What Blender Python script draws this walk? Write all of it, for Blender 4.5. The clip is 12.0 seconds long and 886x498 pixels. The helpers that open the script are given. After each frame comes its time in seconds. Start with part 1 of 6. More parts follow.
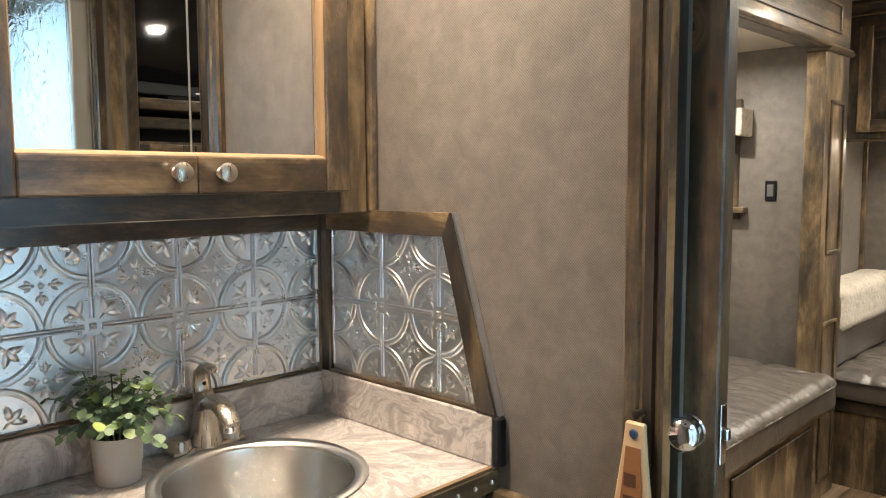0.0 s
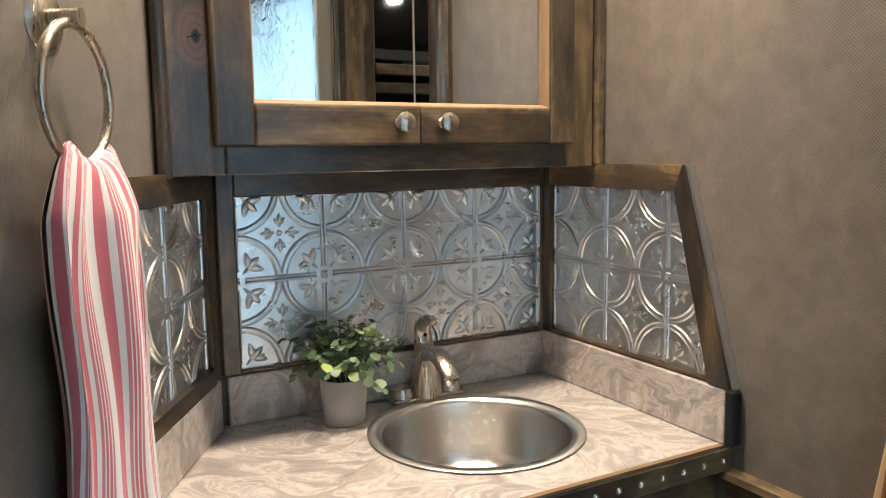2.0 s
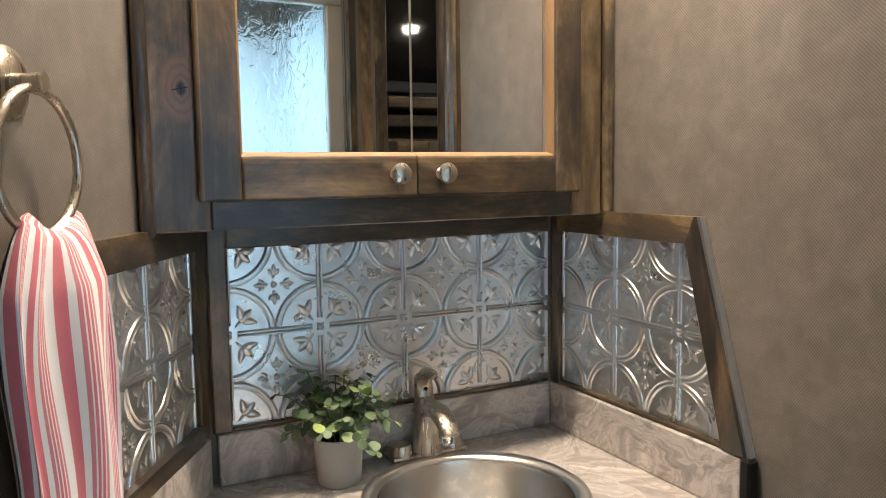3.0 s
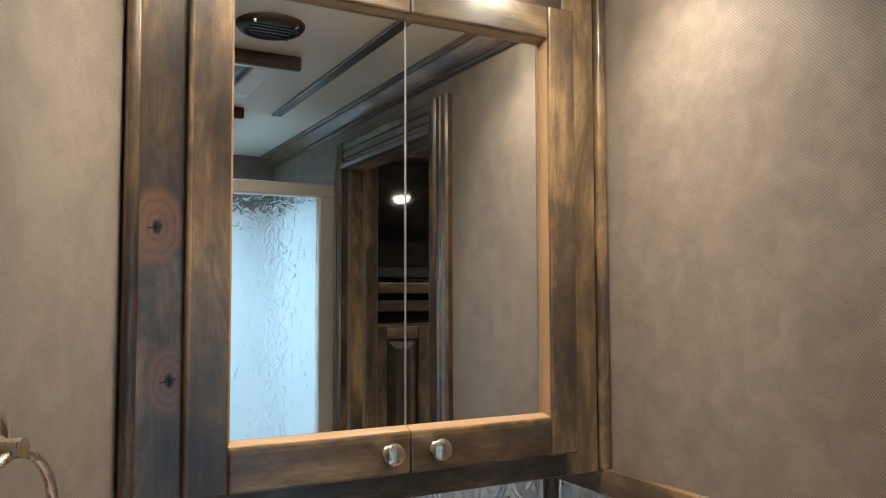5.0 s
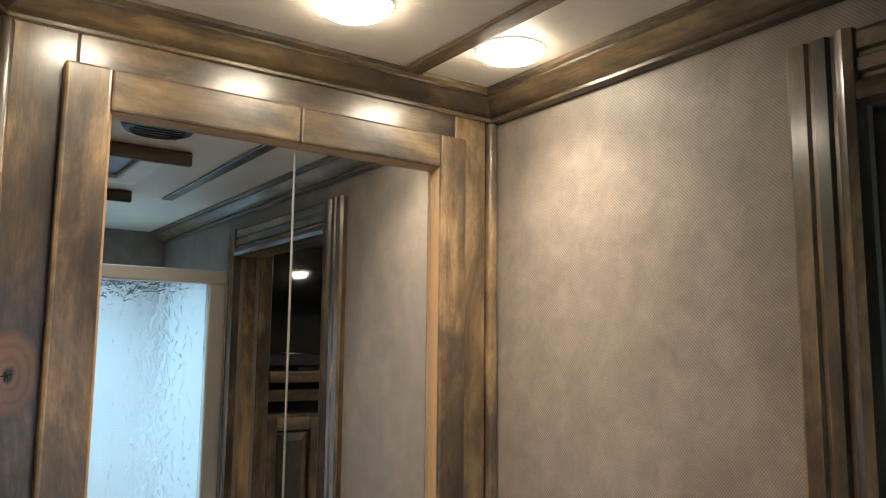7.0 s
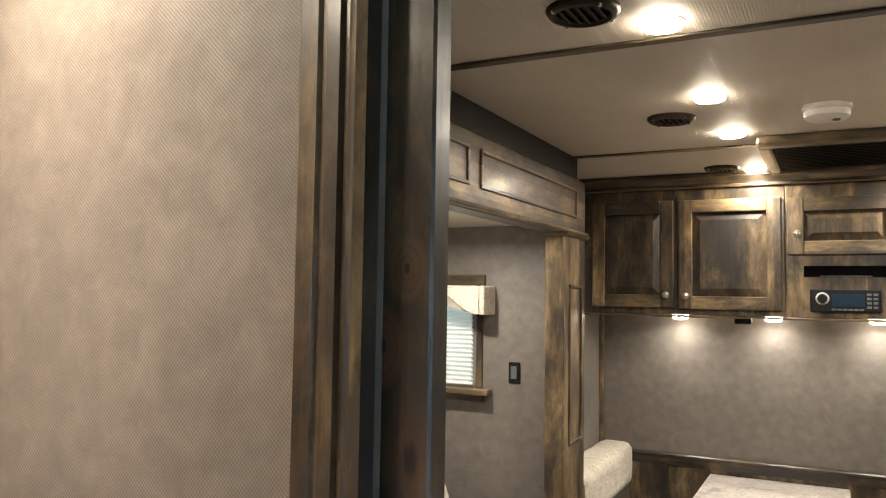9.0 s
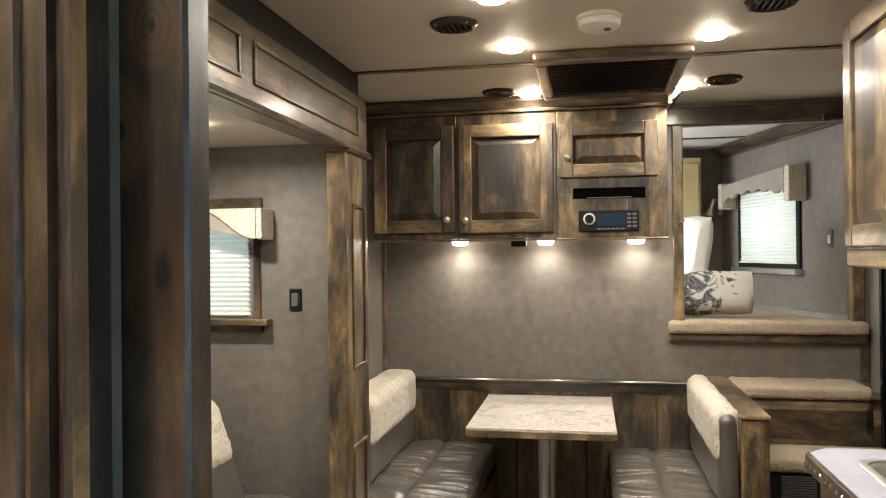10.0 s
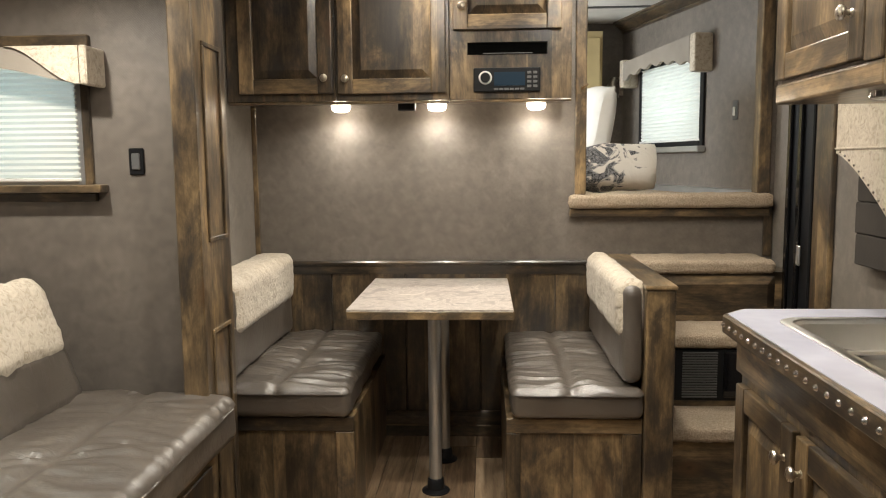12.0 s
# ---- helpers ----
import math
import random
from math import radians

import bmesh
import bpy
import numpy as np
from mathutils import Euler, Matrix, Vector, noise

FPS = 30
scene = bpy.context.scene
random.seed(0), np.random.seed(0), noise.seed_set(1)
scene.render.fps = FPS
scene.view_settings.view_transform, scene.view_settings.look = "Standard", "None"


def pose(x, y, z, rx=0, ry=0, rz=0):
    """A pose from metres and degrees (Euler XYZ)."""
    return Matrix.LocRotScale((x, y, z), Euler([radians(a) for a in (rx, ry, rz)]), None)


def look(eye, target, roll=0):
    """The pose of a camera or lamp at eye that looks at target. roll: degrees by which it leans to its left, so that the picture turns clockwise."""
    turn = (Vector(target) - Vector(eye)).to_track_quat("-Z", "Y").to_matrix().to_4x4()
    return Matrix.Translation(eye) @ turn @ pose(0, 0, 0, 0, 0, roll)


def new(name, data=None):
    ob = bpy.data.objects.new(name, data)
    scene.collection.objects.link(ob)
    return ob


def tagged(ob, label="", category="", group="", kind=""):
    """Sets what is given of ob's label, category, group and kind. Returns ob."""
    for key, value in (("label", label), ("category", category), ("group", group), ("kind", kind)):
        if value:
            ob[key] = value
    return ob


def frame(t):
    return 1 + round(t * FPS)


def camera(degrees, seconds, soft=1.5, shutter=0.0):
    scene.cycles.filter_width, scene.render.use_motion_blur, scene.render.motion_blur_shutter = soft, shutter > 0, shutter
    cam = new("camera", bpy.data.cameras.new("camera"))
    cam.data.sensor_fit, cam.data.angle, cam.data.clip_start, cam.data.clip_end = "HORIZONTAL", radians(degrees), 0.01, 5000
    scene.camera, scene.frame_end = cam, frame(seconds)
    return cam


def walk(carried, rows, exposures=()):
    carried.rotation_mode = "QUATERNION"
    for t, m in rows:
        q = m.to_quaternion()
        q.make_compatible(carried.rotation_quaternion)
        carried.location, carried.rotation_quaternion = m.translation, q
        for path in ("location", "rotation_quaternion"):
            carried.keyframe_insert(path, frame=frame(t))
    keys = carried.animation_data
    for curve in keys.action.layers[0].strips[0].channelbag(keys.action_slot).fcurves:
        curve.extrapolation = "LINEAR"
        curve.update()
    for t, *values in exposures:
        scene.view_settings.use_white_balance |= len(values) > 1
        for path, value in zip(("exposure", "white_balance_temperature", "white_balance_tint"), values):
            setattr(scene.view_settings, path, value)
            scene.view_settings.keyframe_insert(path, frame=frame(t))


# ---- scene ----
cam = camera(59.7, 12.0, soft=1.1)
METRES, EYE, TILT, LEAN, TURN = 1.58, 1.352, 0.0, 0.0, 44.2
ROWS = [
    (0.0, 0.0, 0.0, 0.0, -0.02, -5.18, 0.25),
    (0.5, -0.0115, -0.0044, -0.0097, 6.86, -6.12, 0.38),
    (1.0, -0.0154, -0.0042, -0.0225, 11.78, -6.8, 0.6),
    (1.5, -0.0073, 0.0116, -0.0269, 14.93, -7.17, 0.74),
    (2.0, 0.0041, 0.036, -0.0233, 16.93, -7.11, 0.77),
    (2.5, 0.0165, 0.0625, -0.0119, 18.21, -6.61, 0.76),
    (4.5, 0.0074, 0.1089, 0.1137, 18.39, 0.33, 0.03),
    (5.0, 0.005, 0.0993, 0.1572, 17.75, 3.28, 0.15),
    (5.5, 0.0049, 0.0988, 0.1903, 17.2, 5.1, 0.21),
    (6.0, 0.0057, 0.0983, 0.2196, 16.16, 6.32, 0.06),
    (6.5, 0.0067, 0.1032, 0.242, 14.07, 6.97, -0.17),
    (8.5, 0.1062, 0.1869, 0.1965, -8.18, 5.1, -1.25),
    (9.0, 0.1198, 0.2488, 0.1672, -17.27, 3.32, -0.87),
    (9.5, 0.1307, 0.301, 0.1253, -26.67, 1.73, 0.03),
    (10.0, 0.1526, 0.3324, 0.0775, -33.5, 0.26, 0.6),
    (10.5, 0.1988, 0.3821, 0.0304, -37.04, -1.54, 0.64),
    (11.0, 0.2684, 0.442, -0.0053, -38.62, -3.44, 0.24),
    (11.5, 0.3088, 0.4778, -0.0233, -39.86, -5.11, 0.39),
    (12.0, 0.3262, 0.5119, -0.0429, -41.14, -6.44, 0.56),
]
EXPOSURES = [(0.0, 0.08), (1.0, -0.15), (2.5, -0.25), (4.5, -0.62), (5.5, -0.78), (6.5, -0.82), (8.5, -0.18), (10.0, -0.14), (12.0, -0.2)]
walk(cam, [(t, pose(0, 0, EYE, TILT, LEAN, TURN) @ pose(METRES * x, METRES * y, METRES * z, 90 + pitch, roll, yaw)) for t, x, y, z, yaw, pitch, roll in ROWS], EXPOSURES)

# ---- world and light ----
world = bpy.data.worlds.new("world")
scene.world = world
world.use_nodes = True
wnt = world.node_tree
sky = wnt.nodes.new("ShaderNodeTexSky")
sky.sky_type, sky.sun_disc, sky.sun_elevation, sky.sun_rotation = "NISHITA", False, radians(45), radians(120)
wnt.links.new(sky.outputs[0], wnt.nodes["Background"].inputs[0])
wnt.nodes["Background"].inputs[1].default_value = 0.1

WARM, NEUTRAL, COOL = (1.0, 0.82, 0.645), (1.0, 0.96, 0.87), (0.50, 0.80, 1.0)


def lamp(name, at, power, size, colour, to=(0, 0, -1), shape="DISK", size_y=None, spread=170):
    data = bpy.data.lights.new(name, "AREA")
    data.shape, data.size, data.energy, data.color, data.spread = shape, size, power, colour, radians(spread)
    if size_y:
        data.size_y = size_y
    ob = new(name, data)
    ob.matrix_world = look(at, Vector(at) + Vector(to))
    return ob


BATH_W, LIVING_W, COUNTER_W = 4.0, 6.8, 1.7
CEIL = 2.19
BATH_SPOTS = [(-0.985, 0.343), (-0.985, 0.618), (-0.985, 0.893)]
LIVING_SPOTS = [(-0.455, 2.03), (-0.452, 2.69), (-0.452, 3.235), (-0.449, 4.05), (0.218, 2.03), (0.218, 2.68), (0.22, 3.222), (0.232, 4.03)]
for x, y in BATH_SPOTS:
    lamp("bath_spot_light", (x, y, CEIL - 0.022), BATH_W, 0.08, WARM, spread=115)
for x, y in LIVING_SPOTS:
    lamp("ceiling_spot_light", (x, y, CEIL - 0.022), LIVING_W, 0.07, NEUTRAL, spread=165)
SLIDE_SPOT = (-1.47, 2.86, 1.905)
lamp("slide_spot_light", (SLIDE_SPOT[0], SLIDE_SPOT[1], SLIDE_SPOT[2] - 0.02), 13.0, 0.07, NEUTRAL)
UNDER_SPOTS = [(-0.828, 4.375), (-0.402, 4.375), (0.032, 4.375)]
for x, y in UNDER_SPOTS:
    lamp("cabinet_spot_light", (x, y, 1.500), COUNTER_W, 0.05, NEUTRAL, spread=160)
# daylight in the openings: shower skylight, slide window, nose window
lamp("shower_skylight", (0.6, 0.6, 2.17), 16.5, 0.5, COOL, shape="RECTANGLE", size_y=0.6, spread=100)
lamp("slide_window_daylight", (-1.86, 3.57, 1.44), 1.7, 0.7, (0.76, 0.97, 1.0), to=(0, -1, 0), shape="RECTANGLE", size_y=0.46)
lamp("nose_window_daylight", (1.08, 5.69, 1.62), 2.4, 0.74, (0.78, 0.97, 1.0), to=(-0.972, -0.233, 0), shape="RECTANGLE", size_y=0.5)
# added fill that brightens the nook from its unseen side; the wall behind is closed
lamp("nose_left_fill", (-0.86, 5.4, 1.62), 26.0, 0.7, (0.93, 0.98, 1.0), to=(1, 0, 0), shape="RECTANGLE", size_y=0.45)

# ---- materials ----


class Nodes:
    """A small wrapper round a material's node tree."""

    def __init__(self, name):
        self.mat = bpy.data.materials.new(name)
        self.mat.use_nodes = True
        self.nt = self.mat.node_tree
        self.bsdf = self.nt.nodes["Principled BSDF"]
        self.coord = None

    def add(self, kind, **props):
        n = self.nt.nodes.new(kind)
        for k, v in props.items():
            if k == "op":
                n.operation = v
            elif k == "blend":
                n.blend_type = v
            elif k == "data":
                n.data_type = v
            elif k == "feature":
                n.feature = v
        return n

    def link(self, a, b):
        self.nt.links.new(a, b)

    def put(self, n, **values):
        for k, v in values.items():
            n.inputs[k].default_value = v
        return n

    def objco(self):
        if self.coord is None:
            self.coord = self.add("ShaderNodeTexCoord").outputs["Object"]
        return self.coord

    def scaled(self, scale, offset=None):
        m = self.add("ShaderNodeMapping")
        m.inputs["Scale"].default_value = scale
        self.link(self.objco(), m.inputs["Vector"])
        if offset is not None:
            self.link(offset, m.inputs["Location"])
        return m.outputs[0]

    def noise(self, vec, scale, detail=4.0, rough=0.55, distort=0.0):
        n = self.add("ShaderNodeTexNoise")
        self.put(n, Scale=scale, Detail=detail, Roughness=rough, Distortion=distort)
        self.link(vec, n.inputs["Vector"])
        return n.outputs["Fac"]

    def ramp(self, fac, stops):
        r = self.add("ShaderNodeValToRGB")
        els = r.color_ramp.elements
        while len(els) < len(stops):
            els.new(0.5)
        for e, (p, c) in zip(els, stops):
            e.position, e.color = p, (*c, 1) if len(c) == 3 else c
        self.link(fac, r.inputs[0])
        return r.outputs[0]

    def math(self, op, a, b=None):
        m = self.add("ShaderNodeMath", op=op)
        for i, v in enumerate((a, b)):
            if v is None:
                continue
            if isinstance(v, (int, float)):
                m.inputs[i].default_value = v
            else:
                self.link(v, m.inputs[i])
        return m.outputs[0]

    def mix(self, fac, a, b, blend="MIX"):
        m = self.add("ShaderNodeMix", data="RGBA", blend=blend)
        for sock, v in ((m.inputs[0], fac), (m.inputs[6], a), (m.inputs[7], b)):
            if isinstance(v, (int, float)):
                sock.default_value = v
            elif isinstance(v, tuple):
                sock.default_value = (*v, 1)
            else:
                self.link(v, sock)
        return m.outputs[2]

    def bump(self, height, strength, dist, after=None):
        b = self.add("ShaderNodeBump")
        self.put(b, Strength=strength, Distance=dist)
        self.link(height, b.inputs["Height"])
        if after is not None:
            self.link(after, b.inputs["Normal"])
        return b.outputs[0]

    def finish(self, colour=None, rough=0.5, metal=0.0, normal=None, **more):
        for name, v in (("Base Color", colour), ("Roughness", rough), ("Metallic", metal), ("Normal", normal)):
            if v is None:
                continue
            sock = self.bsdf.inputs[name]
            if isinstance(v, (int, float)):
                sock.default_value = v
            elif isinstance(v, tuple):
                sock.default_value = (*v, 1)
            else:
                self.link(v, sock)
        for k, v in more.items():
            self.bsdf.inputs[k.replace("_", " ")].default_value = v
        return self.mat


def alder(axis, knots=(), side=1):
    """Dark-stained knotty alder, glued up from boards, with the grain along axis."""
    n = Nodes("alder_" + axis + ("_knotty" if knots else ""))
    geo = n.add("ShaderNodeNewGeometry").outputs["Random Per Island"]
    info = n.add("ShaderNodeObjectInfo").outputs["Random"]
    shift = n.math("MULTIPLY", n.math("ADD", geo, info), 37.0)
    comb = n.add("ShaderNodeCombineXYZ")
    for i in range(3):
        n.link(shift, comb.inputs[i])
    long = lambda lo: n.scaled({"x": (lo, 1, 1), "y": (1, lo, 1), "z": (1, 1, lo)}[axis], comb.outputs[0])
    sep = n.add("ShaderNodeSeparateXYZ")
    n.link(n.objco(), sep.inputs[0])
    across = n.math("ADD", sep.outputs[0], sep.outputs[1]) if axis == "z" else sep.outputs[2]
    board = n.add("ShaderNodeTexWhiteNoise")
    board.noise_dimensions = "1D"
    n.link(n.math("ADD", n.math("FLOOR", n.math("DIVIDE", across, 0.095)), shift), board.inputs["W"])
    # knots bend the grain lines round them
    vor = n.add("ShaderNodeTexVoronoi")
    n.put(vor, Scale=4.2, Randomness=1.0)
    n.link(long(0.55), vor.inputs["Vector"])
    knot = vor.outputs["Distance"]
    pore = n.noise(long(0.03), 300.0, 3.0, 0.6, 0.0)
    band = n.noise(long(0.09), 36.0, 4.0, 0.65, 0.25)
    blotch = n.noise(long(0.42), 7.5, 8.0, 0.70, 0.30)
    bend = n.noise(long(0.13), 6.0, 2.0, 0.5, 0.2)
    ring = n.math("SINE", n.math("ADD", n.math("MULTIPLY", bend, 95.0), n.math("MULTIPLY", n.math("POWER", knot, 0.6), 26.0)))
    tone = n.math("ADD", n.math("MULTIPLY", band, 0.30), n.math("MULTIPLY", blotch, 1.20))
    tone = n.math("ADD", tone, n.math("MULTIPLY", n.math("SUBTRACT", geo, 0.5), 0.12))
    tone = n.math("ADD", tone, n.math("MULTIPLY", n.math("SUBTRACT", board.outputs["Value"], 0.5), 0.20))
    col = n.ramp(tone, [(0.55, (0.020, 0.015, 0.010)), (0.67, (0.056, 0.039, 0.023)), (0.77, (0.112, 0.077, 0.042)), (0.87, (0.190, 0.130, 0.068)), (0.99, (0.32, 0.218, 0.112))])
    lines = n.ramp(n.math("MULTIPLY", n.math("ADD", ring, 1.0), 0.5), [(0.05, (0.66, 0.64, 0.62)), (0.40, (1.0, 1.0, 1.0)), (1.0, (1.08, 1.08, 1.07))])
    col = n.mix(0.38, col, lines, "MULTIPLY")
    fine = n.ramp(pore, [(0.36, (0.56, 0.54, 0.52)), (0.50, (1.0, 1.0, 1.0)), (0.66, (1.10, 1.10, 1.10))])
    col = n.mix(0.36, col, fine, "MULTIPLY")
    # blue-grey stain that the soft wood drank unevenly
    soak = n.noise(long(0.48), 5.5, 9.0, 0.70, 0.5)
    col = n.mix(n.math("MULTIPLY", n.ramp(soak, [(0.50, (0, 0, 0)), (0.60, (1, 1, 1))]), 0.74), col, (0.024, 0.021, 0.020))
    wob = n.math("ADD", knot, n.math("MULTIPLY", n.math("SUBTRACT", band, 0.5), 0.10))
    halo = n.ramp(wob, [(0.05, (1, 1, 1)), (0.17, (0, 0, 0))])
    col = n.mix(n.math("MULTIPLY", halo, 0.75), col, (0.085, 0.042, 0.019))
    for a, b, r in knots:
        # large knots at known heights on the board
        dist = n.add("ShaderNodeVectorMath", op="DISTANCE")
        flat = n.add("ShaderNodeCombineXYZ")
        n.link(sep.outputs[side], flat.inputs[0])
        n.link(n.math("MULTIPLY", sep.outputs[2], 0.62), flat.inputs[1])
        n.link(flat.outputs[0], dist.inputs[0])
        dist.inputs[1].default_value = (a, b * 0.62, 0)
        far = n.math("ADD", n.math("DIVIDE", dist.outputs["Value"], r), n.math("MULTIPLY", n.math("SUBTRACT", blotch, 0.5), 1.1))
        col = n.mix(n.math("MULTIPLY", n.ramp(far, [(0.75, (1, 1, 1)), (1.0, (0, 0, 0))]), 0.85), col, (0.135, 0.072, 0.036))
        col = n.mix(n.math("MULTIPLY", n.ramp(n.math("SINE", n.math("MULTIPLY", far, 22.0)), [(0.1, (0, 0, 0)), (0.9, (1, 1, 1))]), n.ramp(far, [(0.7, (0.45, 0.45, 0.45)), (1.1, (0, 0, 0))])), col, (0.05, 0.028, 0.016))
        col = n.mix(n.ramp(far, [(0.14, (1, 1, 1)), (0.24, (0, 0, 0))]), col, (0.010, 0.007, 0.006))
    core = n.ramp(wob, [(0.030, (1, 1, 1)), (0.055, (0, 0, 0))])
    col = n.mix(core, col, (0.008, 0.006, 0.005))
    rough = n.ramp(pore, [(0.3, (0.42, 0.42, 0.42)), (0.7, (0.30, 0.30, 0.30))])
    nor = n.bump(pore, 0.10, 0.0012)
    return n.finish(col, rough, 0.0, nor, Coat_Weight=0.45, Coat_Roughness=0.17)


WOOD = {a: alder(a) for a in "xyz"}
DOOR_WOOD = alder("z", ((0.273, 1.565, 0.026), (0.300, 1.64, 0.022)), 0)
KNOTTY = alder("z", ((-0.347, 0.199, 0.030), (-0.366, 0.404, 0.036)))


def wall_cover(name, base):
    """Twill-woven taupe wall covering with a cloudy print."""
    n = Nodes(name)
    co = n.objco()
    sep = n.add("ShaderNodeSeparateXYZ")
    n.link(co, sep.inputs[0])
    u = n.math("SUBTRACT", n.math("MULTIPLY", sep.outputs[0], 0.97), sep.outputs[1])
    v = sep.outputs[2]
    slub = n.math("MULTIPLY", n.noise(co, 60.0, 2.0, 0.5), 2.4)
    rib = n.math("SINE", n.math("ADD", n.math("MULTIPLY", n.math("ADD", u, v), 2 * math.pi / 0.0052), slub))
    weft = n.math("SINE", n.math("ADD", n.math("MULTIPLY", n.math("SUBTRACT", n.math("MULTIPLY", u, 1.35), v), 2 * math.pi / 0.0058), slub))
    weave = n.math("ADD", n.math("MULTIPLY", rib, 0.62), n.math("MULTIPLY", weft, 0.38))
    weave = n.math("ADD", n.math("MULTIPLY", weave, 0.5), 0.5)
    cloud = n.noise(co, 21.0, 4.0, 0.60, 0.35)
    cloud2 = n.noise(co, 2.3, 3.0, 0.5, 0.4)
    fleck = n.noise(co, 120.0, 2.0, 0.6)
    f = n.math("ADD", n.math("MULTIPLY", cloud, 0.56), n.math("ADD", n.math("MULTIPLY", cloud2, 0.34), n.math("MULTIPLY", fleck, 0.10)))
    col = n.ramp(f, [(0.38, tuple(c * 0.84 for c in base)), (0.49, base), (0.62, tuple(c * 1.24 for c in base))])
    dark = n.ramp(weave, [(0.10, (0.62, 0.61, 0.60)), (0.50, (0.98, 0.98, 0.98)), (0.92, (1.20, 1.20, 1.20))])
    col = n.mix(0.85, col, dark, "MULTIPLY")
    nor = n.bump(weave, 0.20, 0.0010)
    return n.finish(col, 0.52, 0.0, nor, Sheen_Weight=0.1)


WALL = wall_cover("taupe_wall_cover", (0.166, 0.142, 0.119))


def ceiling_cover():
    n = Nodes("ribbed_ceiling_vinyl")
    co = n.objco()
    sep = n.add("ShaderNodeSeparateXYZ")
    n.link(co, sep.inputs[0])
    rib = n.math("SINE", n.math("MULTIPLY", sep.outputs[0], 2 * math.pi / 0.007))
    cl = n.noise(co, 3.0, 4.0)
    col = n.ramp(cl, [(0.3, (0.61, 0.555, 0.475)), (0.7, (0.69, 0.63, 0.545))])
    return n.finish(col, 0.5, 0.0, n.bump(rib, 0.22, 0.001))


CEILING = ceiling_cover()


def plain(name, colour, rough=0.5, metal=0.0, grain=0.0, scale=120.0, vary=0.12, **more):
    n = Nodes(name)
    co = n.objco()
    big = n.noise(co, 5.0, 3.0)
    lo = tuple(c * (1 - vary) for c in colour)
    hi = tuple(min(1.0, c * (1 + vary)) for c in colour)
    col = n.ramp(big, [(0.3, lo), (0.7, hi)])
    nor = n.bump(n.noise(co, scale, 3.0), grain, 0.002) if grain else None
    return n.finish(col, rough, metal, nor, **more)


def marble(name, tint=(1, 1, 1)):
    n = Nodes(name)
    co = n.objco()
    warp = n.noise(co, 3.2, 3.0, 0.5, 1.0)
    add = n.add("ShaderNodeVectorMath")
    comb = n.add("ShaderNodeCombineXYZ")
    for i in range(3):
        n.link(n.math("MULTIPLY", warp, 0.42 + 0.1 * i), comb.inputs[i])
    n.link(co, add.inputs[0])
    n.link(comb.outputs[0], add.inputs[1])
    swirl = n.noise(add.outputs[0], 5.5, 6.0, 0.55, 2.6)
    vein = n.noise(add.outputs[0], 9.0, 4.0, 0.5, 3.4)
    t = lambda c: tuple(a * b for a, b in zip(c, tint))
    col = n.ramp(swirl, [(0.30, t((0.29, 0.26, 0.25))), (0.42, t((0.42, 0.375, 0.345))), (0.50, t((0.62, 0.575, 0.535))), (0.58, t((0.43, 0.385, 0.35))), (0.68, t((0.72, 0.67, 0.62)))])
    line = n.ramp(vein, [(0.475, (0, 0, 0)), (0.5, (1, 1, 1)), (0.53, (0, 0, 0))])
    col = n.mix(n.math("MULTIPLY", line, 0.45), col, t((0.26, 0.235, 0.23)))
    return n.finish(col, 0.28, 0.0)


MARBLE = marble("swirled_laminate")
TABLE_TOP = marble("pale_laminate", (0.98, 0.95, 0.92))


def leather():
    n = Nodes("brown_leather")
    co = n.objco()
    vor = n.add("ShaderNodeTexVoronoi")
    n.put(vor, Scale=420.0)
    n.link(co, vor.inputs["Vector"])
    fold = n.noise(n.scaled((0.45, 1, 1)), 26.0, 5.0, 0.6, 0.9)
    nor = n.bump(vor.outputs["Distance"], 0.10, 0.001, n.bump(fold, 0.40, 0.012))
    col = n.ramp(n.noise(co, 6.0, 3.0), [(0.3, (0.076, 0.062, 0.050)), (0.7, (0.104, 0.087, 0.071))])
    return n.finish(col, 0.36, 0.0, nor, Specular_IOR_Level=0.9, Coat_Weight=0.9, Coat_Roughness=0.33)


def cream_fabric():
    n = Nodes("cream_embossed_fabric")
    co = n.objco()
    a = n.noise(co, 34.0, 4.0, 0.6, 1.6)
    b = n.noise(co, 170.0, 2.0, 0.6)
    col = n.ramp(a, [(0.36, (0.40, 0.335, 0.25)), (0.47, (0.51, 0.44, 0.345)), (0.62, (0.58, 0.51, 0.41))])
    return n.finish(col, 0.72, 0.0, n.bump(b, 0.25, 0.002, n.bump(a, 0.75, 0.008)), Sheen_Weight=0.2)


def carpet():
    n = Nodes("beige_carpet")
    co = n.objco()
    a = n.noise(co, 160.0, 3.0, 0.7)
    b = n.noise(co, 12.0, 3.0)
    col = n.ramp(a, [(0.3, (0.33, 0.25, 0.17)), (0.6, (0.56, 0.45, 0.33))])
    col = n.mix(0.4, col, n.ramp(b, [(0.3, (0.7, 0.7, 0.7)), (0.7, (1.1, 1.1, 1.1))]), "MULTIPLY")
    return n.finish(col, 0.95, 0.0, n.bump(a, 1.0, 0.012))


def tin():
    n = Nodes("pressed_tin")
    co = n.objco()
    a = n.noise(co, 26.0, 4.0, 0.6, 0.6)
    col = n.ramp(a, [(0.3, (0.74, 0.755, 0.765)), (0.7, (0.87, 0.88, 0.885))])
    rough = n.ramp(a, [(0.3, (0.33, 0.33, 0.33)), (0.7, (0.26, 0.26, 0.26))])
    return n.finish(col, rough, 1.0)


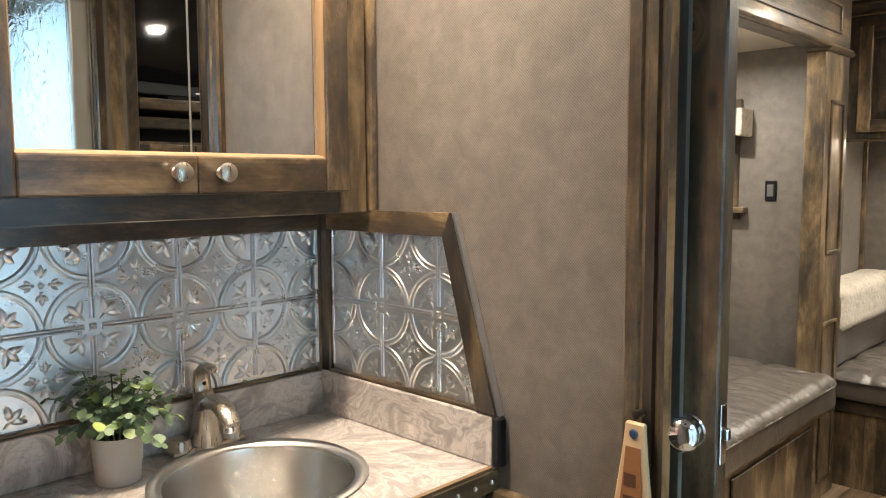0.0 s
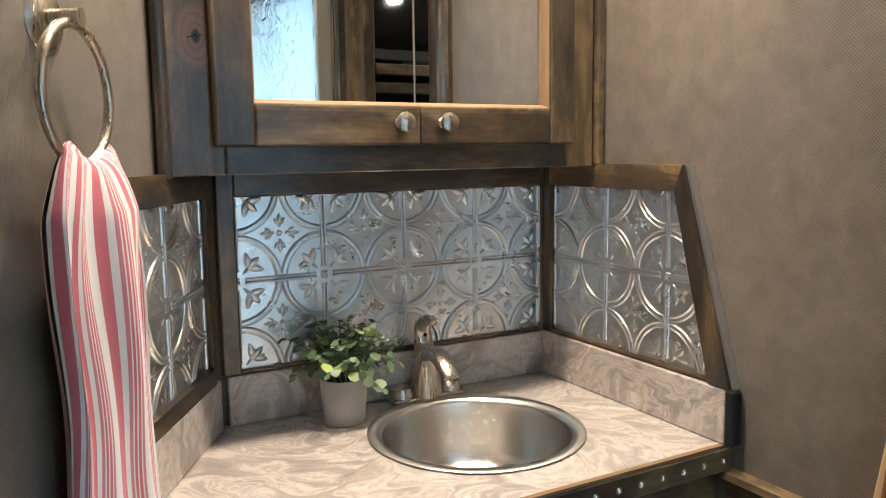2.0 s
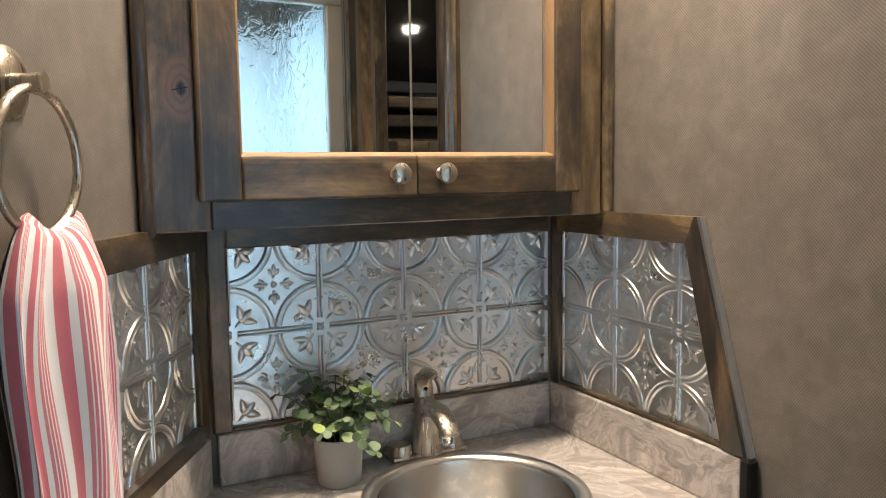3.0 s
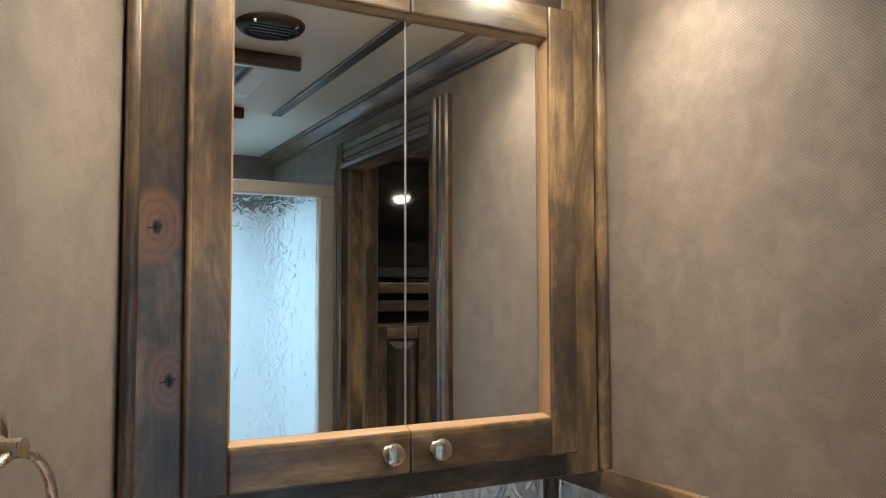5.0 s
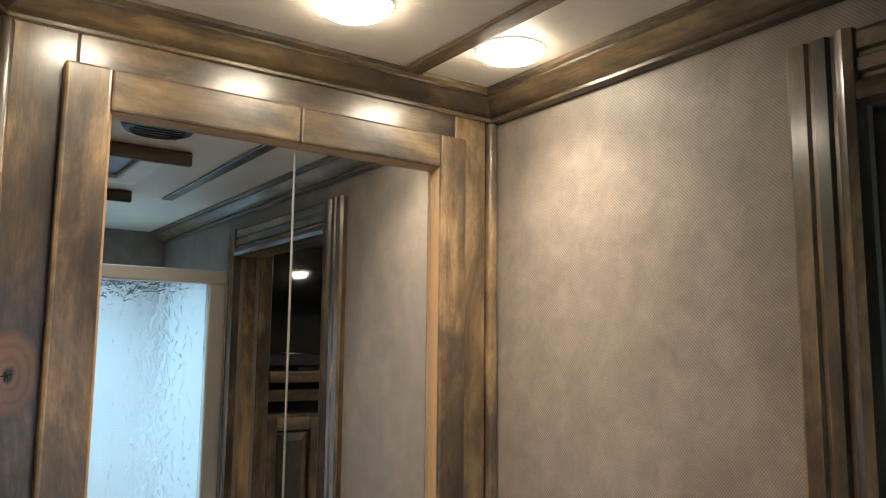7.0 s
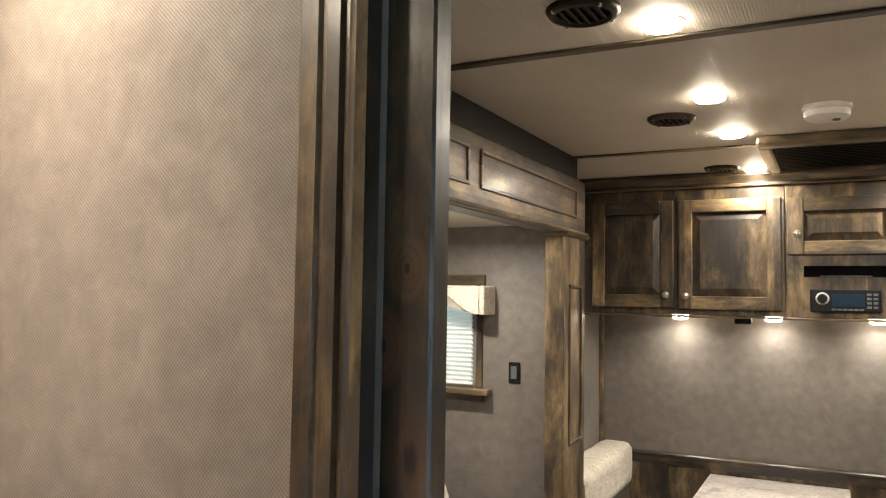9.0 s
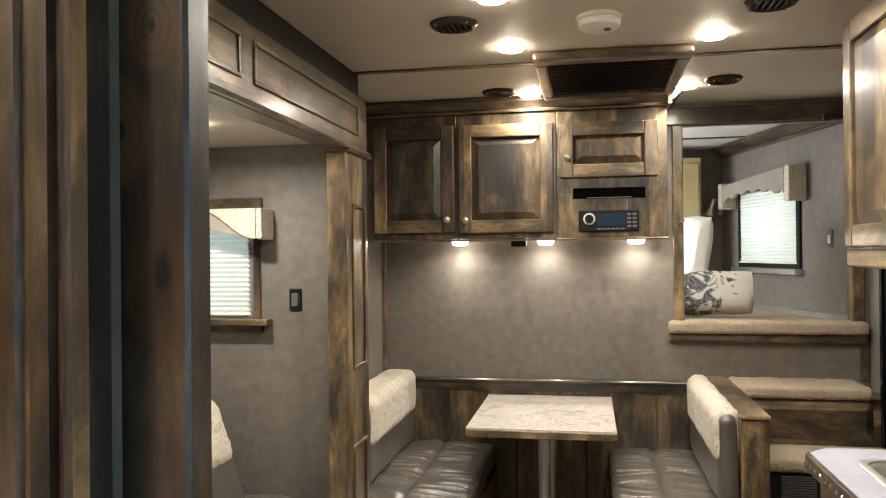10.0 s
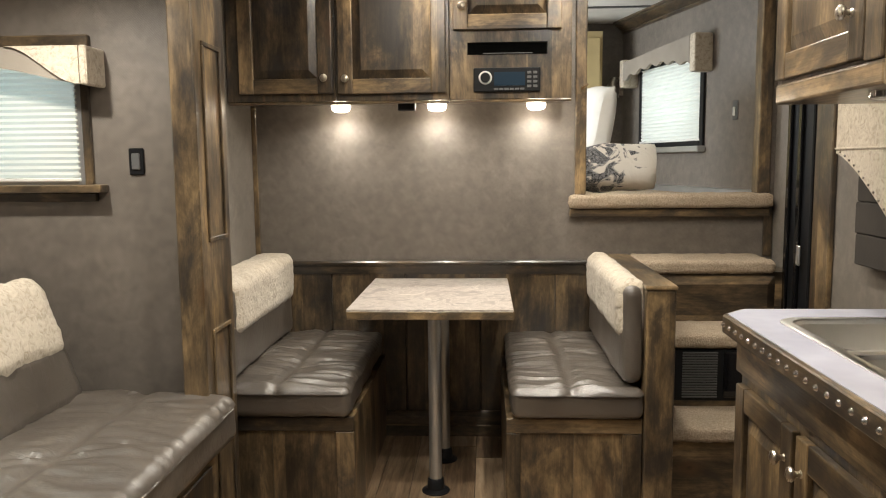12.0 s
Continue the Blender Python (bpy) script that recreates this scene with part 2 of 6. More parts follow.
def brushed(name, colour, rough):
    n = Nodes(name)
    vec = n.scaled((1, 1, 0.05))
    a = n.noise(vec, 300.0, 3.0)
    r = n.ramp(a, [(0.3, (rough * 0.8,) * 3), (0.7, (rough * 1.25,) * 3)])
    return n.finish(colour, r, 1.0)


def spun_steel():
    """Steel brushed round its axis: highlights stretch along the bowl's depth."""
    n = Nodes("spun_steel")
    t = n.add("ShaderNodeTangent")
    t.direction_type, t.axis = "RADIAL", "Z"
    n.link(t.outputs[0], n.bsdf.inputs["Tangent"])
    tint = n.ramp(n.noise(n.objco(), 5.0, 3.0), [(0.3, (0.70, 0.685, 0.66)), (0.7, (0.76, 0.745, 0.72))])
    return n.finish(tint, 0.25, 1.0, None, Anisotropic=0.85, Anisotropic_Rotation=0.25)


def stripes():
    """Cotton with red stripes of several widths across u."""
    n = Nodes("striped_cotton")
    uv = n.add("ShaderNodeTexCoord").outputs["UV"]
    sep = n.add("ShaderNodeSeparateXYZ")
    n.link(uv, sep.inputs[0])
    u = n.math("FRACT", n.math("MULTIPLY", sep.outputs[0], 10.0))
    r = n.add("ShaderNodeValToRGB")
    r.color_ramp.interpolation = "CONSTANT"
    red, white, pink = (0.64, 0.17, 0.21, 1), (0.80, 0.77, 0.77, 1), (0.62, 0.22, 0.26, 1)
    stops = [(0.0, white), (0.14, red), (0.36, white), (0.50, pink), (0.58, white), (0.61, red), (0.67, white), (0.70, red), (0.77, white), (0.80, pink), (0.86, white)]
    els = r.color_ramp.elements
    while len(els) < len(stops):
        els.new(0.5)
    for e, (p, c) in zip(els, stops):
        e.position, e.color = p, c
    n.link(u, r.inputs[0])
    hem = n.math("GREATER_THAN", sep.outputs[1], 0.985)
    col = n.mix(hem, r.outputs[0], (0.55, 0.05, 0.08))
    return n.finish(col, 0.9, 0.0, n.bump(n.noise(n.objco(), 500.0, 2.0), 0.3, 0.001), Sheen_Weight=0.2)


def glow(name, colour, strength, base=(0.9, 0.9, 0.88)):
    n = Nodes(name)
    return n.finish(base, 0.4, 0.0, None, Emission_Color=(*colour, 1), Emission_Strength=strength, Specular_IOR_Level=0.15)


def plank_floor():
    n = Nodes("rustic_plank")
    info = n.add("ShaderNodeObjectInfo").outputs["Random"]
    comb = n.add("ShaderNodeCombineXYZ")
    n.link(n.math("MULTIPLY", info, 31.0), comb.inputs[1])
    n.link(n.math("MULTIPLY", info, 17.0), comb.inputs[0])
    vec = n.scaled((1, 0.09, 1), comb.outputs[0])
    a = n.noise(vec, 55.0, 6.0, 0.65, 0.6)
    b = n.noise(n.scaled((1, 0.3, 1), comb.outputs[0]), 6.0, 3.0)
    f = n.math("ADD", n.math("MULTIPLY", a, 0.6), n.math("MULTIPLY", b, 0.4))
    f = n.math("ADD", f, n.math("MULTIPLY", n.math("SUBTRACT", info, 0.5), 0.18))
    col = n.ramp(f, [(0.34, (0.075, 0.045, 0.026)), (0.5, (0.20, 0.135, 0.08)), (0.66, (0.34, 0.25, 0.165))])
    return n.finish(col, 0.42, 0.0, n.bump(a, 0.2, 0.002))


def blind_cloth():
    n = Nodes("pleated_blind_cloth")
    tr = n.add("ShaderNodeBsdfTranslucent")
    df = n.add("ShaderNodeBsdfDiffuse")
    tr.inputs[0].default_value = (0.86, 0.86, 0.80, 1)
    df.inputs[0].default_value = (0.78, 0.74, 0.66, 1)
    ms = n.add("ShaderNodeMixShader")
    ms.inputs[0].default_value = 0.5
    n.link(df.outputs[0], ms.inputs[1])
    n.link(tr.outputs[0], ms.inputs[2])
    n.link(ms.outputs[0], n.nt.nodes["Material Output"].inputs[0])
    return n.mat


def rain_glass():
    n = Nodes("rain_glass")
    a = n.noise(n.scaled((1, 1, 0.8)), 34.0, 2.0, 0.5, 0.7)
    n.finish((0.92, 0.97, 1.0), 0.16, 0.0, n.bump(a, 0.75, 0.018), Transmission_Weight=1.0, IOR=1.35)
    return n.mat


def leaf_green():
    n = Nodes("leaf_green")
    info = n.add("ShaderNodeObjectInfo").outputs["Random"]
    col = n.ramp(info, [(0.0, (0.075, 0.125, 0.065)), (0.5, (0.16, 0.24, 0.13)), (0.85, (0.25, 0.34, 0.20)), (1.0, (0.36, 0.48, 0.12))])
    return n.finish(col, 0.5, 0.0, n.bump(n.noise(n.objco(), 200.0, 2.0), 0.1, 0.001))


def pillow_print():
    n = Nodes("black_and_white_print")
    co = n.objco()
    a = n.noise(co, 9.0, 3.0, 0.5, 2.5)
    b = n.noise(co, 60.0, 2.0, 0.5, 3.0)
    dark = n.ramp(b, [(0.4, (0.02, 0.02, 0.022)), (0.6, (0.25, 0.25, 0.26))])
    sep = n.add("ShaderNodeSeparateXYZ")
    n.link(n.add("ShaderNodeTexCoord").outputs["Generated"], sep.inputs[0])
    a2 = n.math("ADD", a, n.math("MULTIPLY", n.math("SUBTRACT", sep.outputs[0], 0.48), 0.45))
    f = n.ramp(a2, [(0.44, (0, 0, 0)), (0.52, (1, 1, 1))])
    return n.finish(n.mix(f, dark, (0.72, 0.68, 0.62)), 0.85, 0.0, n.bump(a, 0.3, 0.02))


TIN, LEATHER, CREAM, CARPET, STRIPE, PLANK, BLIND, RAIN, LEAF, PRINT = tin(), leather(), cream_fabric(), carpet(), stripes(), plank_floor(), blind_cloth(), rain_glass(), leaf_green(), pillow_print()
NICKEL = brushed("brushed_nickel", (0.58, 0.52, 0.44), 0.30)
SPUN = spun_steel()
STEEL = plain("satin_steel", (0.80, 0.78, 0.74), 0.28, 1.0, vary=0.04, Anisotropic=0.75)
CHROME = plain("polished_chrome", (0.75, 0.75, 0.76), 0.08, 1.0, vary=0.03)
BLACK = plain("black_plastic", (0.010, 0.010, 0.011), 0.42, grain=0.1, Specular_IOR_Level=0.2)
KITCHEN_TOP = plain("lavender_grey_laminate", (0.43, 0.43, 0.50), 0.26, vary=0.14)
SHADE = plain("dark_suede_shade", (0.040, 0.034, 0.029), 0.9, grain=0.3, scale=140)
SLOT_DARK = plain("painted_slot_dark", (0.003, 0.003, 0.003), 0.9, vary=0.05, Specular_IOR_Level=0.0)
GLOSS_BLACK = plain("black_glass", (0.006, 0.006, 0.007), 0.05, vary=0.05)
WHITE_PL = plain("white_plastic", (0.74, 0.72, 0.68), 0.4)
ACRYLIC = plain("shower_acrylic", (0.78, 0.80, 0.82), 0.25, vary=0.03)
WHITE_CLOTH = plain("white_cloth", (0.80, 0.78, 0.74), 0.9, grain=0.3, scale=90)
MIRROR = plain("mirror_silver", (0.86, 0.88, 0.88), 0.0, 1.0, vary=0.0)
CONCRETE = plain("grey_concrete", (0.42, 0.41, 0.39), 0.85, grain=0.35, scale=90)
SOIL = plain("dark_soil", (0.03, 0.024, 0.018), 0.95, grain=0.6)
PALE_WOOD = plain("pale_sanded_leather", (0.62, 0.42, 0.24), 0.6, grain=0.2)
SUEDE = plain("taupe_suede", (0.27, 0.235, 0.195), 0.85, grain=0.25, scale=90)
HONEY = plain("honey_maple", (0.46, 0.36, 0.18), 0.5, grain=0.15, scale=40)
TOOLED = plain("tooled_tan_leather", (0.30, 0.125, 0.045), 0.5, grain=0.4, scale=60)
STAMP = plain("stamped_dark_leather", (0.10, 0.04, 0.018), 0.6)
BLUE = plain("blue_enamel", (0.03, 0.05, 0.12), 0.35)
GREY_TRIM = plain("aluminium_trim", (0.55, 0.56, 0.57), 0.35, 0.9)
SATIN = plain("satin_shower_frame", (0.70, 0.67, 0.62), 0.38, 0.4, vary=0.05)
BRONZE = plain("oiled_bronze", (0.045, 0.032, 0.024), 0.4, 0.6)
DISPLAY = glow("radio_display", (0.08, 0.14, 0.40), 0.02, (0.01, 0.025, 0.04))
SPOT_ON = glow("lit_diffuser", (1.0, 0.86, 0.66), 105.0)
PUCK_ON = glow("lit_puck", (1.0, 0.88, 0.70), 40.0)
GREY_PL = plain("grey_plastic", (0.10, 0.10, 0.10), 0.45)
STICKER = plain("orange_sticker", (0.72, 0.13, 0.05), 0.5)
STICKER_W = plain("white_sticker", (0.75, 0.74, 0.72), 0.5)

# ---- building helpers ----


def thing(name, at, label, category, group="", kind=""):
    ob = new(name)
    ob.location = at
    ob.empty_display_size = 0.05
    return tagged(ob, label, category, group, kind)


def part(name, bm, material, parent=None, label="", smooth=False, keep=False):
    """Links a bmesh, built in world places, as one mesh object under parent."""
    root = parent
    while root is not None and root.parent is not None:
        root = root.parent
    if root is not None and not keep:
        bmesh.ops.translate(bm, verts=bm.verts, vec=-Vector(root.location))
    if not keep:
        bmesh.ops.recalc_face_normals(bm, faces=bm.faces)
    me = bpy.data.meshes.new(name)
    bm.to_mesh(me)
    bm.free()
    me.materials.append(material)
    if smooth:
        for p in me.polygons:
            p.use_smooth = True
        me.set_sharp_from_angle(angle=radians(75 if keep else 42))
    ob = new(name, me)
    ob.parent = parent
    return tagged(ob, label)


def struct(name, bm, material, label="", smooth=False):
    ob = part(name, bm, material, None, label, smooth)
    return tagged(ob, label, "", "", "structure")


def box(bm, x0, x1, y0, y1, z0, z1, bevel=0.0, seg=1):
    m = Matrix.Translation(((x0 + x1) / 2, (y0 + y1) / 2, (z0 + z1) / 2)) @ Matrix.Diagonal((abs(x1 - x0), abs(y1 - y0), abs(z1 - z0), 1))
    made = bmesh.ops.create_cube(bm, size=1.0, matrix=m)["verts"]
    if bevel:
        edges = list({e for v in made for e in v.link_edges})
        bmesh.ops.bevel(bm, geom=edges, offset=bevel, segments=seg, affect="EDGES", profile=0.5)
    return made


def boxed(*args, **kw):
    bm = bmesh.new()
    box(bm, *args, **kw)
    return bm


def prism(bm, pts, lift):
    """A flat polygon of world points, lifted by a vector."""
    vs = [bm.verts.new(p) for p in pts]
    f = bm.faces.new(vs)
    got = bmesh.ops.extrude_face_region(bm, geom=[f])["geom"]
    bmesh.ops.translate(bm, verts=[g for g in got if isinstance(g, bmesh.types.BMVert)], vec=Vector(lift))
    return bm


def moulding(bm, prof, p0, p1, out, up, cut0=0.0, cut1=0.0):
    """A profile of (out, up) points run from p0 to p1; cut0 and cut1 mitre its ends by that share of out."""
    p0, p1, out, up = Vector(p0), Vector(p1), Vector(out), Vector(up)
    way = (p1 - p0).normalized()
    a = [bm.verts.new(p0 + out * o + up * u + way * o * cut0) for o, u in prof]
    b = [bm.verts.new(p1 + out * o + up * u - way * o * cut1) for o, u in prof]
    k = len(prof)
    for i in range(k):
        bm.faces.new((a[i], a[(i + 1) % k], b[(i + 1) % k], b[i]))
    bm.faces.new(a)
    bm.faces.new(b[::-1])
    return bm


def lathe(bm, prof, at, axis=(0, 0, 1), n=32):
    """Turns a profile of (radius, along) about an axis through at."""
    q = Vector((0, 0, 1)).rotation_difference(Vector(axis)).to_matrix()
    rings = []
    for r, h in prof:
        if r < 1e-6:
            rings.append([bm.verts.new(Vector(at) + q @ Vector((0, 0, h)))])
        else:
            rings.append([bm.verts.new(Vector(at) + q @ Vector((r * math.cos(t), r * math.sin(t), h))) for t in (2 * math.pi * i / n for i in range(n))])
    for a, b in zip(rings, rings[1:]):
        for i in range(n):
            j = (i + 1) % n
            if len(a) == 1 and len(b) == 1:
                continue
            if len(a) == 1:
                bm.faces.new((a[0], b[i], b[j]))
            elif len(b) == 1:
                bm.faces.new((a[i], a[j], b[0]))
            else:
                bm.faces.new((a[i], a[j], b[j], b[i]))
    return bm


def tube(bm, pts, radii, n=12, closed=False, flat=1.0):
    """Sweeps a ring along points; radii is one number or one for each point."""
    pts = [Vector(p) for p in pts]
    radii = [radii] * len(pts) if isinstance(radii, (int, float)) else radii
    rings, side = [], None
    for i, p in enumerate(pts):
        if closed:
            t = pts[(i + 1) % len(pts)] - pts[i - 1]
        else:
            t = pts[min(i + 1, len(pts) - 1)] - pts[max(i - 1, 0)]
        t.normalize()
        if side is None:
            side = t.cross(Vector((0, 0, 1)) if abs(t.z) < 0.9 else Vector((1, 0, 0))).normalized()
        side = (side - t * side.dot(t)).normalized()
        other = t.cross(side)
        rings.append([bm.verts.new(p + radii[i] * (side * math.cos(a) + other * flat * math.sin(a))) for a in (2 * math.pi * k / n for k in range(n))])
    pairs = list(zip(rings, rings[1:])) + ([(rings[-1], rings[0])] if closed else [])
    for a, b in pairs:
        for k in range(n):
            bm.faces.new((a[k], a[(k + 1) % n], b[(k + 1) % n], b[k]))
    if not closed:
        bm.faces.new(rings[0][::-1])
        bm.faces.new(rings[-1])
    return bm


def frame_of(origin, u, v):
    """The matrix that takes (along u, along v, outwards) to the world."""
    u, v = Vector(u).normalized(), Vector(v).normalized()
    w = u.cross(v)
    m = Matrix((u, v, w)).transposed().to_4x4()
    m.translation = Vector(origin)
    return m


def placed(bm, m):
    bmesh.ops.transform(bm, matrix=m, verts=bm.verts)
    return bm


def grain(d):
    d = Vector(d)
    return WOOD["xyz"[max(range(3), key=lambda i: abs(d[i]))]]


KNOB = [(0.0, 0.030), (0.008, 0.0295), (0.0145, 0.026), (0.016, 0.021), (0.013, 0.016), (0.0065, 0.012), (0.006, 0.003), (0.009, 0.0), (0.0, 0.0)]


def knob_at(parent, at, axis, material=None, scale=1.0, name="knob"):
    bm = lathe(bmesh.new(), [(r * scale, h * scale) for r, h in KNOB], at, axis, 20)
    return part(name, bm, material or NICKEL, parent, "", True)


def panel_door(parent, m, w, h, stile=0.055, thick=0.02, knob=None, raised=True, name="door"):
    """A framed door in the plane of m, with a raised panel and a knob at (u, v)."""
    u, v = m.to_3x3() @ Vector((1, 0, 0)), m.to_3x3() @ Vector((0, 1, 0))
    door = part(name, placed(boxed(0.004, w - 0.004, 0.004, h - 0.004, 0.001, 0.004), m), grain(v), parent)
    for a in (0, w - stile):
        part("stile", placed(boxed(a, a + stile, 0, h, 0, thick, bevel=0.004, seg=2), m), grain(v), door)
    for b in (0, h - stile):
        part("rail", placed(boxed(stile, w - stile, b, b + stile, 0, thick - 0.001, bevel=0.003, seg=2), m), grain(u), door)
    a, b = stile, 0.035 if raised else 0.012
    bm = bmesh.new()
    lo, hi = 0.0055, thick - 0.003 if raised else 0.008
    c = [(a, a), (w - a, a), (w - a, h - a), (a, h - a)]
    d = [(a + b, a + b), (w - a - b, a + b), (w - a - b, h - a - b), (a + b, h - a - b)]
    o = [bm.verts.new((x, y, lo)) for x, y in c]
    i = [bm.verts.new((x, y, hi)) for x, y in d]
    for k in range(4):
        bm.faces.new((o[k], o[(k + 1) % 4], i[(k + 1) % 4], i[k]))
    bm.faces.new(i)
    part("panel", placed(bm, m), grain(v), door)
    if knob:
        knob_at(door, m @ Vector((knob[0], knob[1], thick)), m.to_3x3() @ Vector((0, 0, 1)))
    return door


def soft_box(x0, x1, y0, y1, z0, z1, r=0.04, cuts=22, shape=None):
    """A cushion: a finely cut box with round edges, then pushed by shape(p, n) along its normal."""
    bm = bmesh.new()
    c = Vector(((x0 + x1) / 2, (y0 + y1) / 2, (z0 + z1) / 2))
    half = Vector(((x1 - x0) / 2, (y1 - y0) / 2, (z1 - z0) / 2))
    bmesh.ops.create_cube(bm, size=2.0)
    bmesh.ops.subdivide_edges(bm, edges=bm.edges[:], cuts=cuts, use_grid_fill=True)
    for vert in bm.verts:
        p = Vector((vert.co.x * half.x, vert.co.y * half.y, vert.co.z * half.z))
        inner = Vector([max(-half[i] + r, min(half[i] - r, p[i])) for i in range(3)])
        d = p - inner
        if d.length > 1e-9:
            nrm = d.normalized()
            p = inner + nrm * r
        else:
            nrm = Vector((0, 0, 1))
        vert.co = c + p
        if shape:
            vert.co += nrm * shape(vert.co, nrm)
    return bm

# ---- large structure ----
BACK, DOORW, LIV = -1.385, 1.035, 1.10          # bathroom back wall, door wall's two faces
FAR, SIDE_L, SIDE_R = 4.48, -1.26, 1.10         # living room's far wall and side walls
SLANT0 = Vector((BACK, 0.326, 0))               # start of the slanted bathroom wall
SD, SN = Vector((0.866, -0.5, 0)), Vector((0.5, 0.866, 0))  # along it, and out of it
OPEN_L, OPEN_R, OPEN_H = -0.524, 0.105, 2.01      # doorway
Z = Vector((0, 0, 1))

sub = struct("floor", boxed(-2.3, 1.3, -1.0, 4.6, -0.08, -0.006), BRONZE, "dark subfloor under the planks")


def bath_walls():
    bm = boxed(BACK - 0.06, BACK, 0.2, DOORW, 0, CEIL)
    struct("wall_bath_back", bm, WALL, "taupe woven wall covering behind the vanity")
    bm = bmesh.new()
    a, b = SLANT0 - SD * 0.06, SLANT0 + SD * 1.95
    prism(bm, [a, b, b - SN * 0.05, a - SN * 0.05], (0, 0, CEIL))
    struct("wall_bath_slant", bm, WALL, "slanted bathroom wall in taupe woven covering")
    bm = bmesh.new()
    box(bm, BACK - 0.06, OPEN_L, DOORW, DOORW + 0.012, 0, CEIL)
    box(bm, OPEN_L, OPEN_R, DOORW, DOORW + 0.012, OPEN_H, CEIL)
    box(bm, OPEN_R, 1.2, DOORW, DOORW + 0.012, 0, CEIL)
    struct("wall_door_bath_side", bm, WALL, "taupe woven wall with the pocket door opening")
    bm = bmesh.new()
    box(bm, -1.5, OPEN_L, LIV - 0.012, LIV, 0, CEIL)
    box(bm, OPEN_L, OPEN_R, LIV - 0.012, LIV, OPEN_H, CEIL)
    box(bm, OPEN_R, 1.2, LIV - 0.012, LIV, 0, CEIL)
    struct("wall_door_living_side", bm, WALL, "living room face of the door wall")
    bm = bmesh.new()
    box(bm, OPEN_R, OPEN_R + 0.02, DOORW + 0.012, LIV - 0.012, 0, OPEN_H)
    box(bm, OPEN_L, OPEN_R, DOORW + 0.012, LIV - 0.012, OPEN_H, OPEN_H + 0.02)
    struct("door_jamb", bm, WOOD["z"], "stained alder door jamb")
    bm = boxed(0.19, 0.23, -0.75, 0.15, 0, CEIL)
    struct("wall_bath_side", bm, WALL, "taupe wall beside the shower")


def shell():
    bm = bmesh.new()
    box(bm, SIDE_L - 0.05, SIDE_L, 3.45, FAR, 0, CEIL)
    box(bm, SIDE_L - 0.05, SIDE_L, LIV, 1.5, 0, CEIL)
    struct("wall_left", bm, WALL, "taupe side wall of the living room")
    # far wall with the opening to the bed
    bm = bmesh.new()
    box(bm, SIDE_L - 0.05, 0.255, FAR, FAR + 0.04, 0, CEIL)
    box(bm, 0.255, 1.03, FAR, FAR + 0.04, 0, 1.08)
    box(bm, 0.255, 1.03, FAR, FAR + 0.04, 2.08, CEIL)
    box(bm, 1.03, 1.25, FAR, FAR + 0.04, 0, CEIL)
    struct("wall_far", bm, WALL, "taupe far wall with the opening to the bed")
    bm = boxed(SIDE_R, SIDE_R + 0.05, LIV, FAR, 0, CEIL)
    struct("wall_right", bm, WALL, "taupe wall behind the kitchen")
    bm = boxed(-1.35, 1.25, -1.1, FAR + 0.02, CEIL, CEIL + 0.05)
    struct("ceiling", bm, CEILING, "ribbed taupe vinyl ceiling")
    # slide-out: end wall with a window, outer wall, near end, low ceiling
    bm = bmesh.new()
    y0, y1 = 3.42, 3.46
    box(bm, -2.2, -2.16, y0, y1, 0, 2.0)
    box(bm, -2.16, -1.50, y0, y1, 0, 1.22)
    box(bm, -2.16, -1.50, y0, y1, 1.67, 2.0)
    box(bm, -1.50, -1.14, y0, y1, 0, 2.0)
    struct("wall_slide_end", bm, WALL, "taupe end wall of the slide-out with a window")
    struct("wall_slide_outer", boxed(-2.2, -2.15, 1.4, 3.42, 0, 2.0), WALL, "outer wall of the slide-out")
    struct("wall_slide_near", boxed(-2.15, -1.14, 1.36, 1.40, 0, 2.0), WALL, "near end wall of the slide-out")
    struct("ceiling_slide", boxed(-2.2, -1.14, 1.36, 3.46, 1.905, 1.945), CEILING, "low vinyl ceiling of the slide-out")
    # bed nook beyond the far wall
    bm = bmesh.new()
    a, b = Vector((1.165, FAR + 0.04, 1.0)), Vector((0.735, 6.28, 1.0))
    d = (b - a).normalized()
    out = Vector((d.y, -d.x, 0))
    def slab(p, q, z0, z1):
        prism(bm, [p + Z * (z0 - 1), q + Z * (z0 - 1), q + out * 0.04 + Z * (z0 - 1), p + out * 0.04 + Z * (z0 - 1)], (0, 0, z1 - z0))
    w0, w1 = a + d * 0.74, a + d * 1.53
    slab(a, w0, 1.0, 2.2)
    slab(w1, b, 1.0, 2.2)
    slab(w0, w1, 1.0, 1.36)
    slab(w0, w1, 1.87, 2.2)
    struct("wall_nose_side", bm, WALL, "slanted side wall of the bed nook with a window")
    bm = bmesh.new()
    box(bm, -0.9, 0.8, 6.28, 6.34, 1.0, 2.2)
    struct("wall_nose_front", bm, WALL, "front wall of the bed nook")
    struct("wall_nose_left", boxed(-0.95, -0.9, FAR + 0.04, 6.34, 1.0, 2.2), WALL, "far side wall of the bed nook")
    struct("ceiling_nose", boxed(-0.95, 1.25, FAR + 0.02, 6.34, CEIL, CEIL + 0.05), WHITE_PL, "pale ceiling over the bed")
    struct("floor_nose", boxed(-0.95, 1.25, FAR + 0.04, 6.34, 1.02, 1.10), CARPET, "carpeted bed platform")
    return a, d, out, w0, w1


bath_walls()
NA, ND, NO, NW0, NW1 = shell()

